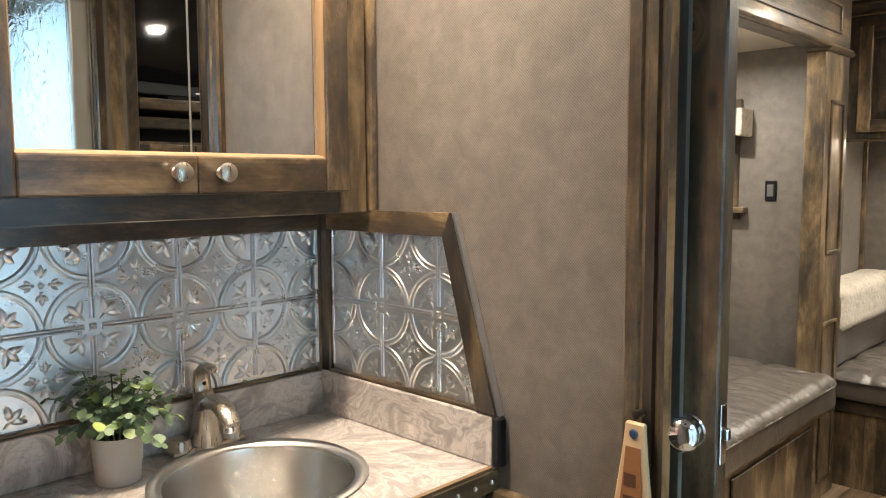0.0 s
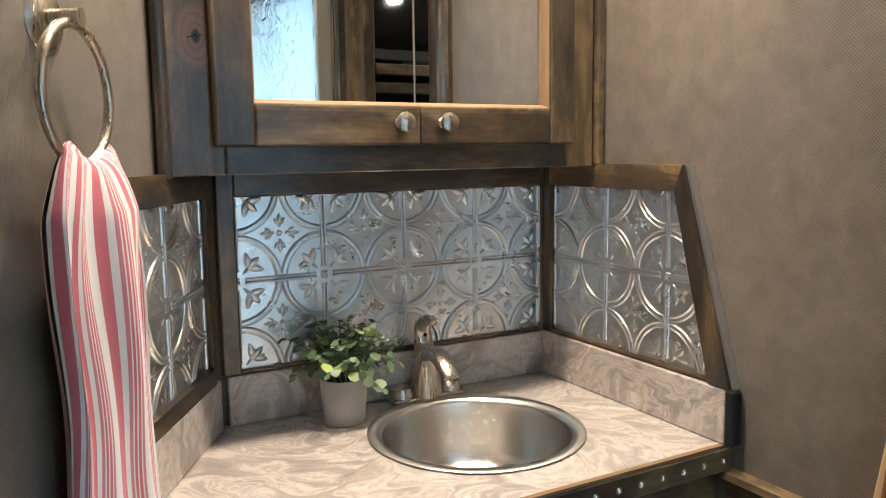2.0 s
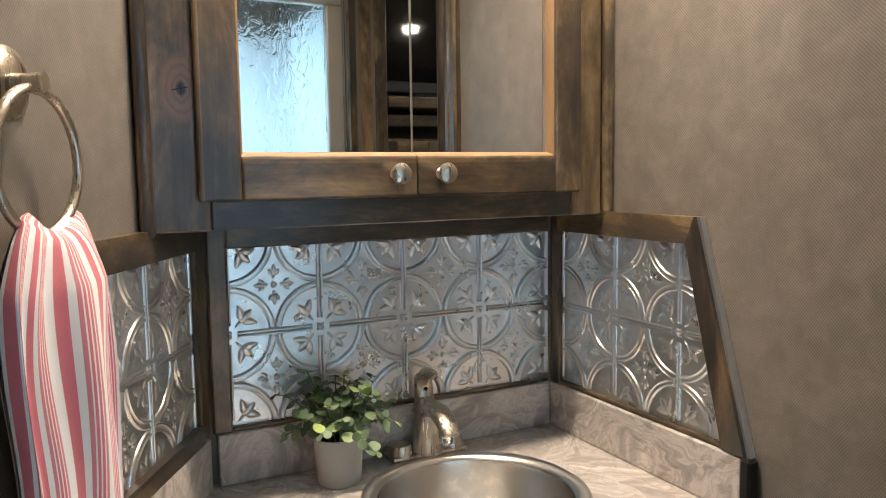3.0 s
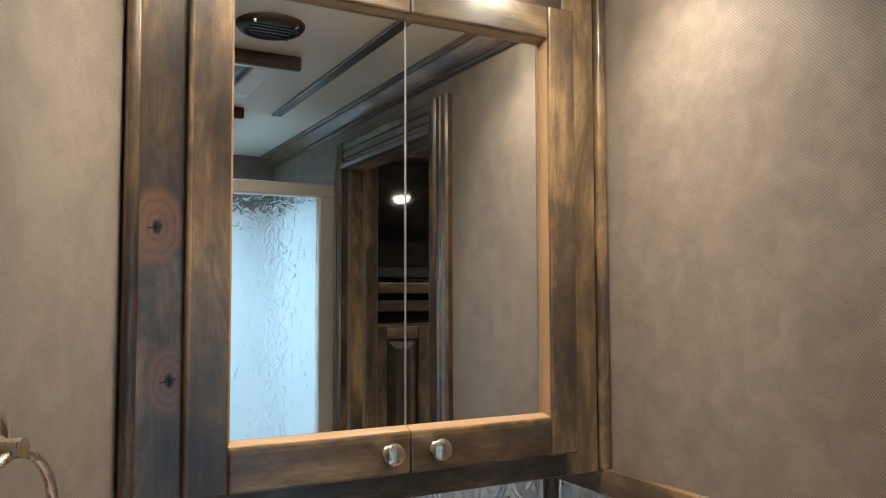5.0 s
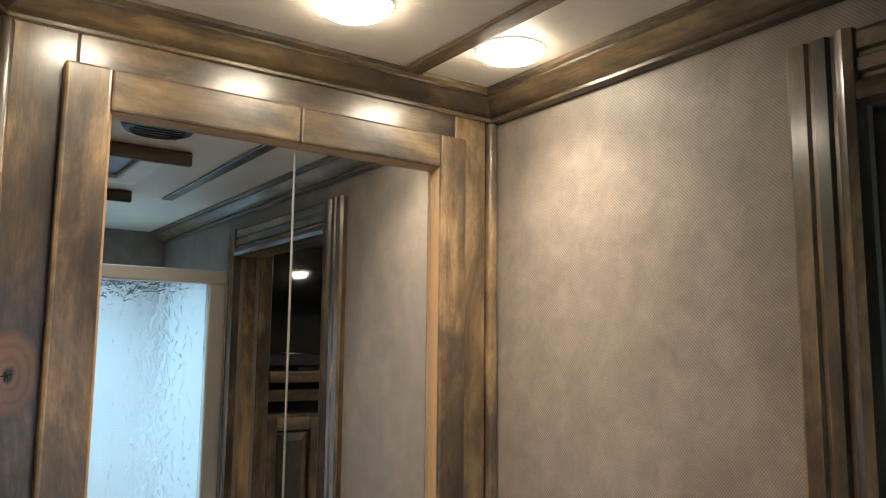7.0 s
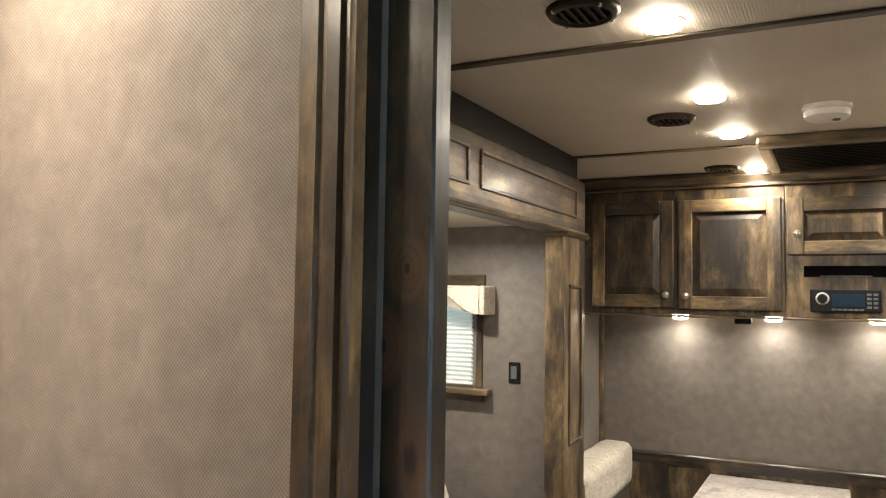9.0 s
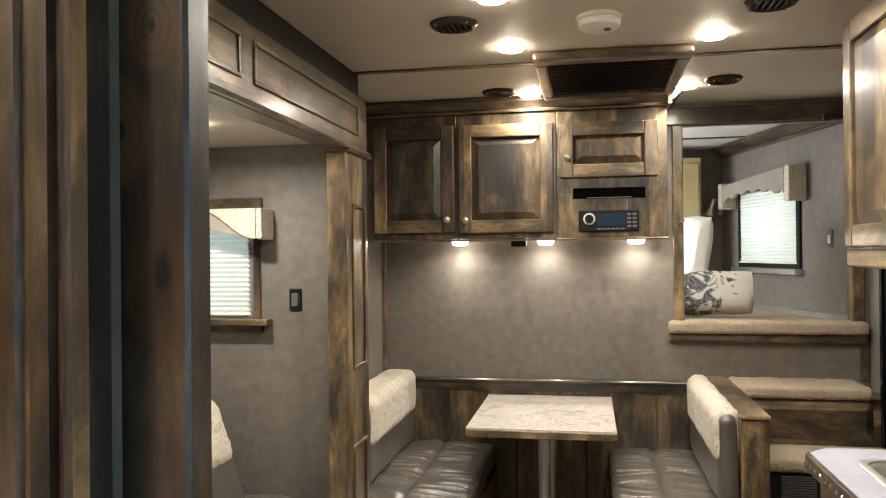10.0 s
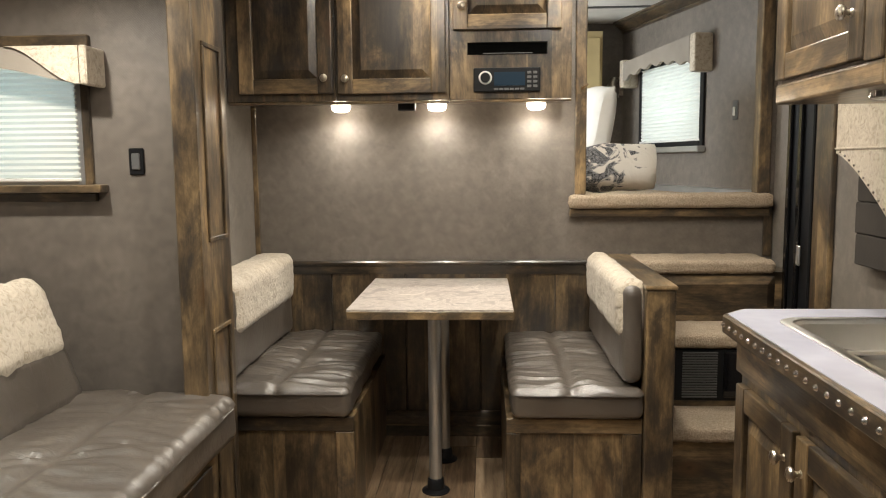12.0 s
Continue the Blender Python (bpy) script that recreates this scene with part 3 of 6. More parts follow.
# ---- trims ----
CROWN = [(0, 0), (0.012, 0), (0.016, 0.003), (0.016, 0.008), (0.011, 0.011), (0.017, 0.014), (0.030, 0.020), (0.044, 0.032), (0.051, 0.034), (0.051, 0.038), (0.060, 0.041), (0.060, 0.048), (0, 0.048)]
CASING = [(0, 0), (0.012, 0.0), (0.018, 0.006), (0.018, 0.026), (0.013, 0.029), (0.013, 0.034), (0.018, 0.037), (0.018, 0.052), (0.012, 0.055), (0.012, 0.060), (0.022, 0.066), (0.026, 0.076), (0.022, 0.086), (0, 0.088)]


def trims():
    zc = CEIL - 0.048
    bm = bmesh.new()
    moulding(bm, CROWN, (-1.208, 0.215, zc), (-1.208, DOORW, zc), (1, 0, 0), Z, 0, 1)
    struct("trim_crown_cabinet", bm, WOOD["y"], "stained alder crown moulding over the mirror cabinet", True)
    bm = bmesh.new()
    moulding(bm, CROWN, (-1.208, DOORW, zc), (1.2, DOORW, zc), (0, -1, 0), Z, 1, 0)
    struct("trim_crown_door_wall", bm, WOOD["x"], "stained alder crown moulding", True)
    bm = bmesh.new()
    s0 = SLANT0 + SD * 0.19
    moulding(bm, CROWN, s0 + Z * zc, SLANT0 + SD * 1.9 + Z * zc, SN, Z)
    struct("trim_crown_slant", bm, WOOD["x"], "stained alder crown moulding", True)
    # casing of the doorway
    for name, p0, p1, up, a in (("trim_casing", (OPEN_L - 0.088, DOORW, 0), (OPEN_L - 0.088, DOORW, OPEN_H + 0.088), (1, 0, 0), "z"), ("trim_casing_strike", (OPEN_R + 0.088, DOORW, 0), (OPEN_R + 0.088, DOORW, OPEN_H + 0.088), (-1, 0, 0), "z"), ("trim_casing_head", (OPEN_L, DOORW, OPEN_H + 0.088), (OPEN_R, DOORW, OPEN_H + 0.088), (0, 0, -1), "x")):
        struct(name, moulding(bmesh.new(), CASING, p0, p1, (0, -1, 0), up), WOOD[a], "fluted alder door casing", True)
    # rail and wainscot under the counter's level
    rail = [(0, 0), (0.012, 0), (0.012, 0.03), (0.022, 0.035), (0.026, 0.045), (0.022, 0.055), (0, 0.058)]
    struct("trim_rail_bath", moulding(bmesh.new(), rail, (-0.87, DOORW, 0.742), (OPEN_L - 0.088, DOORW, 0.742), (0, -1, 0), Z), WOOD["x"], "alder chair rail", True)
    struct("wainscot_bath", boxed(-0.87, OPEN_L - 0.088, DOORW - 0.008, DOORW - 0.001, 0.0, 0.742), WOOD["z"], "dark alder wainscot")
    # strips across the ceilings
    for name, x0, x1, y in (("trim_ceiling_strip_bath", -1.15, 0.19, 0.817), ("trim_ceiling_strip_near", -1.14, SIDE_R, 2.13), ("trim_ceiling_strip_mid", -1.14, SIDE_R, 3.48)):
        struct(name, boxed(x0, x1, y - 0.016, y + 0.016, CEIL - 0.008, CEIL - 0.001, bevel=0.002), WOOD["x"], "thin dark alder ceiling strip")
    struct("trim_ceiling_strip_nose", boxed(-0.9, 0.9, 5.68, 5.71, CEIL - 0.008, CEIL - 0.001), GREY_PL, "dark ceiling strip over the bed")
    # far wall: wainscot, rail, corner strips, head trim
    for i in range(5):
        x0 = SIDE_L + 0.01 + i * 0.345
        struct("wainscot_far", boxed(x0, x0 + 0.340, FAR - 0.012, FAR - 0.002, 0.0, 0.772, bevel=0.002), WOOD["z"], "dark alder wainscot board")
    struct("trim_rail_far", moulding(bmesh.new(), [(0, 0), (0.02, 0), (0.02, 0.042), (0.034, 0.046), (0.036, 0.056), (0.03, 0.062), (0, 0.062)], (SIDE_L, FAR, 0.770), (0.46, FAR, 0.770), (0, -1, 0), Z), WOOD["x"], "alder chair rail on the far wall", True)
    struct("trim_base_far", moulding(bmesh.new(), [(0, 0), (0.03, 0), (0.03, 0.05), (0.024, 0.055), (0.024, 0.11), (0.016, 0.12), (0, 0.12)], (SIDE_L, FAR, 0), (0.46, FAR, 0), (0, -1, 0), Z), WOOD["x"], "dark alder baseboard", True)
    struct("trim_corner_left", boxed(SIDE_L, SIDE_L + 0.022, FAR - 0.022, FAR - 0.001, 0.83, 1.54, bevel=0.003), WOOD["z"], "slim alder corner strip")
    struct("trim_opening_left", boxed(0.212, 0.262, FAR - 0.02, FAR + 0.06, 1.13, 2.085, bevel=0.004), WOOD["z"], "alder frame of the bed opening")
    struct("trim_opening_right", boxed(1.02, 1.075, FAR - 0.02, FAR + 0.06, 1.13, 2.085, bevel=0.004), WOOD["z"], "alder frame of the bed opening")
    struct("trim_opening_right_low", boxed(1.055, 1.095, FAR - 0.012, FAR - 0.001, 0.85, 1.07, bevel=0.003), WOOD["z"], "slim alder strip")
    struct("trim_opening_head", boxed(0.17, SIDE_R, FAR - 0.03, FAR + 0.06, 2.085, 2.165, bevel=0.004), WOOD["x"], "dark alder head trim")
    struct("trim_opening_under", boxed(0.19, 1.07, FAR - 0.045, FAR - 0.001, 1.03, 1.068, bevel=0.004), WOOD["x"], "dark alder strip under the carpeted ledge")
    # crown along the slanted nose wall
    bm = bmesh.new()
    p, q = NA + Z * (CEIL - 1.075), NA + ND * 1.78 + Z * (CEIL - 1.075)
    moulding(bm, [(a * 1.5, b * 1.5) for a, b in CROWN], p, q, -NO, Z)
    struct("trim_crown_nose", bm, WOOD["y"], "alder crown moulding over the bed", True)
    bm = bmesh.new()
    moulding(bm, [(0, 0), (0.02, 0), (0.02, 0.03), (0, 0.035)], NA + Z * 0.10, NA + ND * 1.78 + Z * 0.10, -NO, Z)
    struct("trim_base_nose", bm, GREY_TRIM, "pale strip at the foot of the nook wall", True)


trims()


def slide_frame():
    """Pillar, fascia beam and their cap round the slide-out's mouth."""
    t = thing("slide_out_surround", (-1.10, 3.39, 0), "knotty alder surround of the slide-out with panelled pillar", "door frame", kind="structure")
    x0, x1, y0, y1 = -1.14, -1.062, 3.25, 3.525
    pil = part("pillar", boxed(x0, x1, y0, y1, 0, 1.855, bevel=0.005), WOOD["z"], t)
    for z0, z1 in ((0.08, 0.76), (1.04, 1.66)):
        m = frame_of((x1, y0 + 0.06, z0), (0, 1, 0), Z)
        w, h = y1 - y0 - 0.11, z1 - z0
        bm = bmesh.new()
        for a in ((0, w, 0, 0.014), (0, w, h - 0.014, h), (0, 0.014, 0.014, h - 0.014), (w - 0.014, w, 0.014, h - 0.014)):
            box(bm, a[0], a[1], a[2], a[3], 0, 0.008, 0.002)
        part("panel_bead", placed(bm, m), WOOD["z"], pil)
    part("cap", moulding(bmesh.new(), [(0, 0), (0.014, 0.004), (0.020, 0.014), (0, 0.018)], (x1, y0 - 0.015, 1.845), (x1, y1 + 0.005, 1.845), (1, 0, 0), Z), WOOD["y"], t)
    part("cap", moulding(bmesh.new(), [(0, 0), (0.014, 0.004), (0.020, 0.014), (0, 0.018)], (x0, y0, 1.845), (x1, y0, 1.845), (0, -1, 0), Z), WOOD["x"], t)
    part("pillar", boxed(x0, x1, 1.36, 1.50, 0, 1.855, bevel=0.005), WOOD["z"], t)
    fa = part("fascia", boxed(x0, x1, 1.36, 3.525, 1.857, 2.085, bevel=0.005), WOOD["y"], t)
    for y0, y1 in ((1.42, 2.38), (2.46, 3.40)):
        bm = bmesh.new()
        for a in ((y0, y1, 1.925, 1.937), (y0, y1, 2.030, 2.042), (y0, y0 + 0.012, 1.937, 2.030), (y1 - 0.012, y1, 1.937, 2.030)):
            box(bm, x1, x1 + 0.007, a[0], a[1], a[2], a[3], 0.002)
        part("panel_bead", bm, WOOD["y"], fa)
    # black colour stands in for the shadow between fascia and ceiling
    part("seal", boxed(x0, x1 - 0.035, 1.36, 3.525, 2.087, CEIL - 0.001), BLACK, t, "recessed black strip standing for the shadowed gap over the fascia")
    part("lip", moulding(bmesh.new(), [(0, 0), (0.012, 0.0), (0.016, 0.006), (0.012, 0.014), (0, 0.018)], (x1, 1.36, 1.860), (x1, 3.525, 1.860), (1, 0, 0), Z), WOOD["y"], t, "", True)


slide_frame()


def spot(x, y, z, w=0.05):
    t = thing("recessed_light", (x, y, z), "lit round recessed ceiling light with a white rim", "light", "recessed ceiling lights")
    part("rim", lathe(bmesh.new(), [(w * 0.97, -0.003), (w * 1.03, -0.0028), (w * 1.07, -0.001), (w * 1.07, 0.0), (w * 0.97, 0.0)], (x, y, z - 0.001), n=32), WHITE_PL, t, "", True)
    part("diffuser", lathe(bmesh.new(), [(0.0, -0.016), (w * 0.5, -0.0152), (w * 0.85, -0.012), (w * 0.96, -0.007), (w * 0.965, -0.001)], (x, y, z - 0.001), n=32), SPOT_ON, t, "glowing diffuser", True)


for x, y in BATH_SPOTS:
    spot(x, y, CEIL, 0.052)
for x, y in LIVING_SPOTS:
    spot(x, y, CEIL, 0.045)
spot(*SLIDE_SPOT, 0.045)


def vent(x, y, z, r=0.075):
    t = thing("ceiling_vent", (x, y, z), "round dark ceiling air vent with slats", "vent", "ceiling vents")
    part("ring", lathe(bmesh.new(), [(r * 0.7, -0.008), (r * 0.78, -0.016), (r * 0.9, -0.014), (r, -0.004), (r, 0), (r * 0.7, 0)], (x, y, z - 0.001), n=36), BRONZE, t, "", True)
    part("backing", lathe(bmesh.new(), [(0, -0.003), (r * 0.7, -0.003), (r * 0.7, 0), (0, 0)], (x, y, z - 0.001), n=24), BLACK, t)
    for i in range(-2, 3):
        h = math.sqrt((r * 0.68) ** 2 - (i * r * 0.25) ** 2)
        part("slat", boxed(x + i * r * 0.25 - 0.003, x + i * r * 0.25 + 0.003, y - h, y + h, z - 0.013, z - 0.005), BRONZE, t)
    for a in (0.8, 2.4, 3.9, 5.5):
        part("screw", lathe(bmesh.new(), [(0, -0.018), (0.004, -0.017), (0.005, -0.012)], (x + r * 0.88 * math.cos(a), y + r * 0.88 * math.sin(a), z), n=8), CHROME, t)


for x, y in ((-0.583, 1.89), (-0.6, 2.917), (-0.579, 3.97), (0.33, 2.9), (0.368, 3.93)):
    vent(x, y, CEIL)
vent(-0.64, 0.567, CEIL)


def bath_hatch():
    t = thing("roof_vent_fan", (-0.26, 0.50, CEIL), "white roof vent fan with dark bronze side bars", "fan")
    bm = bmesh.new()
    for a in ((-0.42, -0.36, 0.26, 0.66), (-0.10, -0.04, 0.26, 0.66), (-0.36, -0.10, 0.26, 0.32), (-0.36, -0.10, 0.60, 0.66)):
        box(bm, a[0], a[1], a[2], a[3], CEIL - 0.02, CEIL - 0.001, 0.004)
    part("flange", bm, WHITE_PL, t)
    part("screen", boxed(-0.36, -0.10, 0.32, 0.60, CEIL - 0.006, CEIL - 0.002), BLUE, t)
    for x in (-0.445, 0.145):
        part("bar", boxed(x, x + 0.018, 0.28, 0.70, CEIL - 0.035, CEIL - 0.001, bevel=0.003), BRONZE, t, "dark bronze bar")


bath_hatch()

# ---- bathroom: mirror cabinet ----


def mirror_cabinet():
    t = thing("mirror_cabinet", (-1.21, 0.63, 1.286), "knotty alder wall cabinet with two mirror doors", "cabinet")
    x = -1.21
    y0, y1, z0, z1 = 0.228, DOORW - 0.003, 1.286, 2.143
    bm = bmesh.new()
    prism(bm, [(x, y0, z0 + 0.001), (x, y1, z0 + 0.001), (BACK + 0.004, y1, z0 + 0.001), (BACK + 0.004, y0 + 0.10, z0 + 0.001)], (0, 0, z1 - z0 - 0.002))
    part("body", bm, WOOD["y"], t)
    fx = x + 0.018
    for name, a in (("face_stile", (y0, 0.318, z0, z1)), ("face_stile", (0.940, 1.008, z0, z1))):
        part(name, boxed(x + 0.001, fx, a[0], a[1], a[2], a[3], bevel=0.003), KNOTTY if a[0] < 0.5 else WOOD["z"], t)
    for a in ((0.318, 0.940, z0, 1.345), (0.318, 0.940, 2.085, z1)):
        part("face_rail", boxed(x + 0.001, fx - 0.001, a[0], a[1], a[2], a[3], bevel=0.002), WOOD["y"], t)
    for ya in (y0 - 0.006, 1.012):
        part("corner_bead", boxed(x + 0.001, fx + 0.008, ya, ya + 0.020, z0 - 0.006 if ya < 0.5 else z0, z1, bevel=0.007, seg=3), WOOD["z"], t, "", True)
    for ky, kz, kr in ((0.283, 1.485, 0.012), (0.262, 1.690, 0.010)):
        for a, q in ((12, 1.0), (84, 0.75), (128, 0.5)):
            bm = boxed(-kr * q, kr * 0.8 * q, -0.0009, 0.0009, 0.0, 0.0006)
            part("knot_crack", placed(bm, frame_of((fx, ky, kz), (0, 1, 0), Z) @ Matrix.Rotation(radians(a), 4, "Z")), BLACK, t)
    ym = 0.632
    for k, (a, b) in enumerate(((0.300, ym - 0.0005), (ym + 0.0005, 0.948))):
        bot, top = 1.328, 2.096
        s0 = 0.058 if k == 0 else 0.0
        s1 = 0.0 if k == 0 else 0.054
        bm = bmesh.new()
        dx0, dx1 = fx + 0.002, fx + 0.021
        if k == 0:
            box(bm, dx0, dx1, a, a + s0, bot, top, 0.004, 2)
        else:
            box(bm, dx0, dx1, b - s1, b, bot, top, 0.004, 2)
        door = part("door", bm, WOOD["z"], t, "alder door with a mirror pane")
        for r0, r1 in ((bot, bot + 0.064), (top - 0.058, top)):
            part("rail", boxed(dx0, dx1 - 0.001, a + s0, b - s1, r0, r1, bevel=0.004, seg=2), WOOD["y"], door)
        ga, gb, gz0, gz1 = a + s0, b - s1, bot + 0.064, top - 0.058
        part("mirror_pane", boxed(dx0 - 0.008, dx0 - 0.003, ga - 0.004 if k == 0 else ga, gb if k == 0 else gb + 0.004, gz0 - 0.004, gz1 + 0.004), MIRROR, door, "clear mirror pane")
        bead = [(0, 0), (0.016, 0), (0.012, 0.003), (0.006, 0.005), (0, 0.006)]
        bm = bmesh.new()
        bx = dx0 - 0.0028
        moulding(bm, bead, (bx, ga, gz0), (bx, gb, gz0), (1, 0, 0), (0, 0, 1))
        moulding(bm, bead, (bx, ga, gz1), (bx, gb, gz1), (1, 0, 0), (0, 0, -1))
        if k == 0:
            moulding(bm, bead, (bx, ga, gz0), (bx, ga, gz1), (1, 0, 0), (0, 1, 0))
        else:
            moulding(bm, bead, (bx, gb, gz0), (bx, gb, gz1), (1, 0, 0), (0, -1, 0))
        part("bead", bm, RAW, door, "raw amber wood bead", True)
        e0, e1 = (gb - 0.0013, gb) if k == 0 else (ga, ga + 0.0013)
        bm = bmesh.new()
        prism(bm, [(dx0 - 0.0029, e0, gz0), (dx0 - 0.0029, e1, gz0), (dx0 - 0.0005, e1 if k == 0 else e0, gz0)], (0, 0, gz1 - gz0))
        # pale metal on the glass bevel imitates the lamps' glint along it
        part("pane_edge", bm, GREY_TRIM, door, "bevelled glass edge, in pale metal to stand for its glint")
        ky = b - 0.038 if k == 0 else a + 0.040
        knob_at(door, (dx1, ky, bot + 0.036), (1, 0, 0), None, 1.05)


RAW = plain("raw_amber_wood", (0.25, 0.155, 0.078), 0.42, grain=0.1)
mirror_cabinet()

# ---- tin backsplash ----
P = 0.163


ROUND = ((1, 0), (0.72, 0.62), (0.3, 0.95), (-0.3, 0.95), (-0.72, 0.62), (-1, 0))
DOUBLE = ((1, 0), (0.86, 0.80), (0.66, 1.0), (0.46, 0.75), (0.28, 0.25), (-0.28, 0.25), (-0.46, 0.75), (-0.66, 1.0), (-0.86, 0.80), (-1, 0))


def ridge(bm, pts, half, height, section=ROUND):
    """A raised line along flat points; its section is a row of (across, up)."""
    pts = [Vector((*p, 0)) for p in pts]
    rows = []
    for i, p in enumerate(pts):
        t = pts[min(i + 1, len(pts) - 1)] - pts[max(i - 1, 0)]
        s = Vector((-t.y, t.x, 0)).normalized()
        rows.append([bm.verts.new(p + s * half * q + Z * height * h) for q, h in section])
    for a, b in zip(rows, rows[1:]):
        for k in range(len(section) - 1):
            bm.faces.new((a[k], a[k + 1], b[k + 1], b[k]))
    bm.faces.new(rows[0][::-1])
    bm.faces.new(rows[-1])


def petal(bm, x, y, a, rl, rw, h):
    c, s = math.cos(a), math.sin(a)
    ring, mid = [], []
    for k in range(10):
        t = 2 * math.pi * k / 10
        u, v = rl * math.cos(t), rw * math.sin(t) * (1.0 - 0.35 * math.cos(t))
        ring.append(bm.verts.new((x + c * u - s * v, y + s * u + c * v, 0)))
        mid.append(bm.verts.new((x + c * u * 0.6 - s * v * 0.6, y + s * u * 0.6 + c * v * 0.6, h * 0.8)))
    top = bm.verts.new((x, y, h))
    for k in range(10):
        j = (k + 1) % 10
        bm.faces.new((ring[k], ring[j], mid[j], mid[k]))
        bm.faces.new((mid[k], mid[j], top))


def tin_tile():
    """One pressed tile, P by P: double bars, a four-pointed star of double arcs, corner leaves and a flower."""
    bm = bmesh.new()
    vs = [bm.verts.new(p) for p in ((0, 0, 0), (P, 0, 0), (P, P, 0), (0, P, 0))]
    bm.faces.new(vs)
    h = 0.0064
    for flip in (False, True):
        for e in (0.019 * P, P - 0.019 * P):
            pts = [(0.10 * P, e), (0.90 * P, e)]
            ridge(bm, [(q, p) for p, q in pts] if flip else pts, 0.018 * P, h * 1.1)
    for cx, cy, a0 in ((0, 0, 0), (P, 0, 90), (P, P, 180), (0, P, 270)):
        r = 0.470 * P
        pts = [(cx + r * math.cos(radians(a0 + 5 + k * 80 / 14)), cy + r * math.sin(radians(a0 + 5 + k * 80 / 14))) for k in range(15)]
        ridge(bm, pts, 0.040 * P, h * 1.15, DOUBLE)
        d = radians(a0 + 45)
        lx, ly = cx + 0.215 * P * math.cos(d), cy + 0.215 * P * math.sin(d)
        for turn, away, rl, rw in ((0.0, 0.055, 0.095, 0.046), (1.05, 0.075, 0.092, 0.044), (-1.05, 0.075, 0.092, 0.044), (3.14, 0.066, 0.050, 0.018)):
            petal(bm, lx + away * P * math.cos(d + turn), ly + away * P * math.sin(d + turn), d + turn, rl * P, rw * P, h * 0.72)
        petal(bm, cx + 0.030 * P * math.cos(d), cy + 0.030 * P * math.sin(d), d, 0.026 * P, 0.026 * P, h * 0.75)
    for k in range(4):
        a = radians(90 * k)
        at = lambda out, side: (P / 2 + P * (out * math.cos(a) - side * math.sin(a)), P / 2 + P * (out * math.sin(a) + side * math.cos(a)))
        petal(bm, *at(0.155, 0), a, 0.066 * P, 0.030 * P, h * 0.72)
        for s in (-1, 1):
            petal(bm, *at(0.135, 0.038 * s), a + 0.6 * s, 0.042 * P, 0.022 * P, h * 0.6)
        petal(bm, *at(0.082, 0), a, 0.020 * P, 0.020 * P, h * 0.7)
    petal(bm, P / 2, P / 2, 0, 0.036 * P, 0.036 * P, h * 0.75)
    return bm


def tin_panel(name, m, columns, slant=None):
    """Two rows of tiles in the plane of m; slant: (u at the foot, u at the top) where the panel is cut."""
    t = tagged(new(name), "pressed tin backsplash panel with a four-petal pattern", "backsplash", "", "structure")
    t.matrix_world = m @ Matrix.Diagonal((1, 1, 0.45 if slant else 1.0, 1))
    for row in (0, 1):
        for col in columns:
            u0 = col * P
            bm = tin_tile()
            bmesh.ops.translate(bm, verts=bm.verts, vec=(u0, row * P, 0))
            cutting = slant is not None and u0 + P > min(slant)
            if cutting or row == 1:
                geom = lambda: bm.verts[:] + bm.edges[:] + bm.faces[:]
                if row == 1:
                    bmesh.ops.bisect_plane(bm, geom=geom(), plane_co=(0, 0.312, 0), plane_no=(0, 1, 0), clear_outer=True)
                if cutting:
                    n = Vector((0.31, slant[0] - slant[1], 0))
                    bmesh.ops.bisect_plane(bm, geom=geom(), plane_co=(slant[0], 0, 0), plane_no=n, clear_outer=True)
            if not bm.faces:
                bm.free()
                continue
            ob = part("tile", bm, TIN, None, "", True, True)
            ob.parent = t


ZB = 0.932
tin_panel("backsplash_back", frame_of((BACK + 0.003, 0.370, ZB), (0, 1, 0), Z), range(0, 4))
tin_panel("backsplash_right", frame_of((-1.342, DOORW - 0.003, ZB), (1, 0, 0), Z), range(0, 3), (0.470, 0.345))
# on the slanted wall the tiles run from the corner towards the room
mL = Matrix((SD, Z, SN)).transposed().to_4x4()
mL.translation = SLANT0 + SD * 0.045 + SN * 0.003 + Z * ZB
tin_panel("backsplash_left", mL, range(0, 3), (0.470, 0.345))


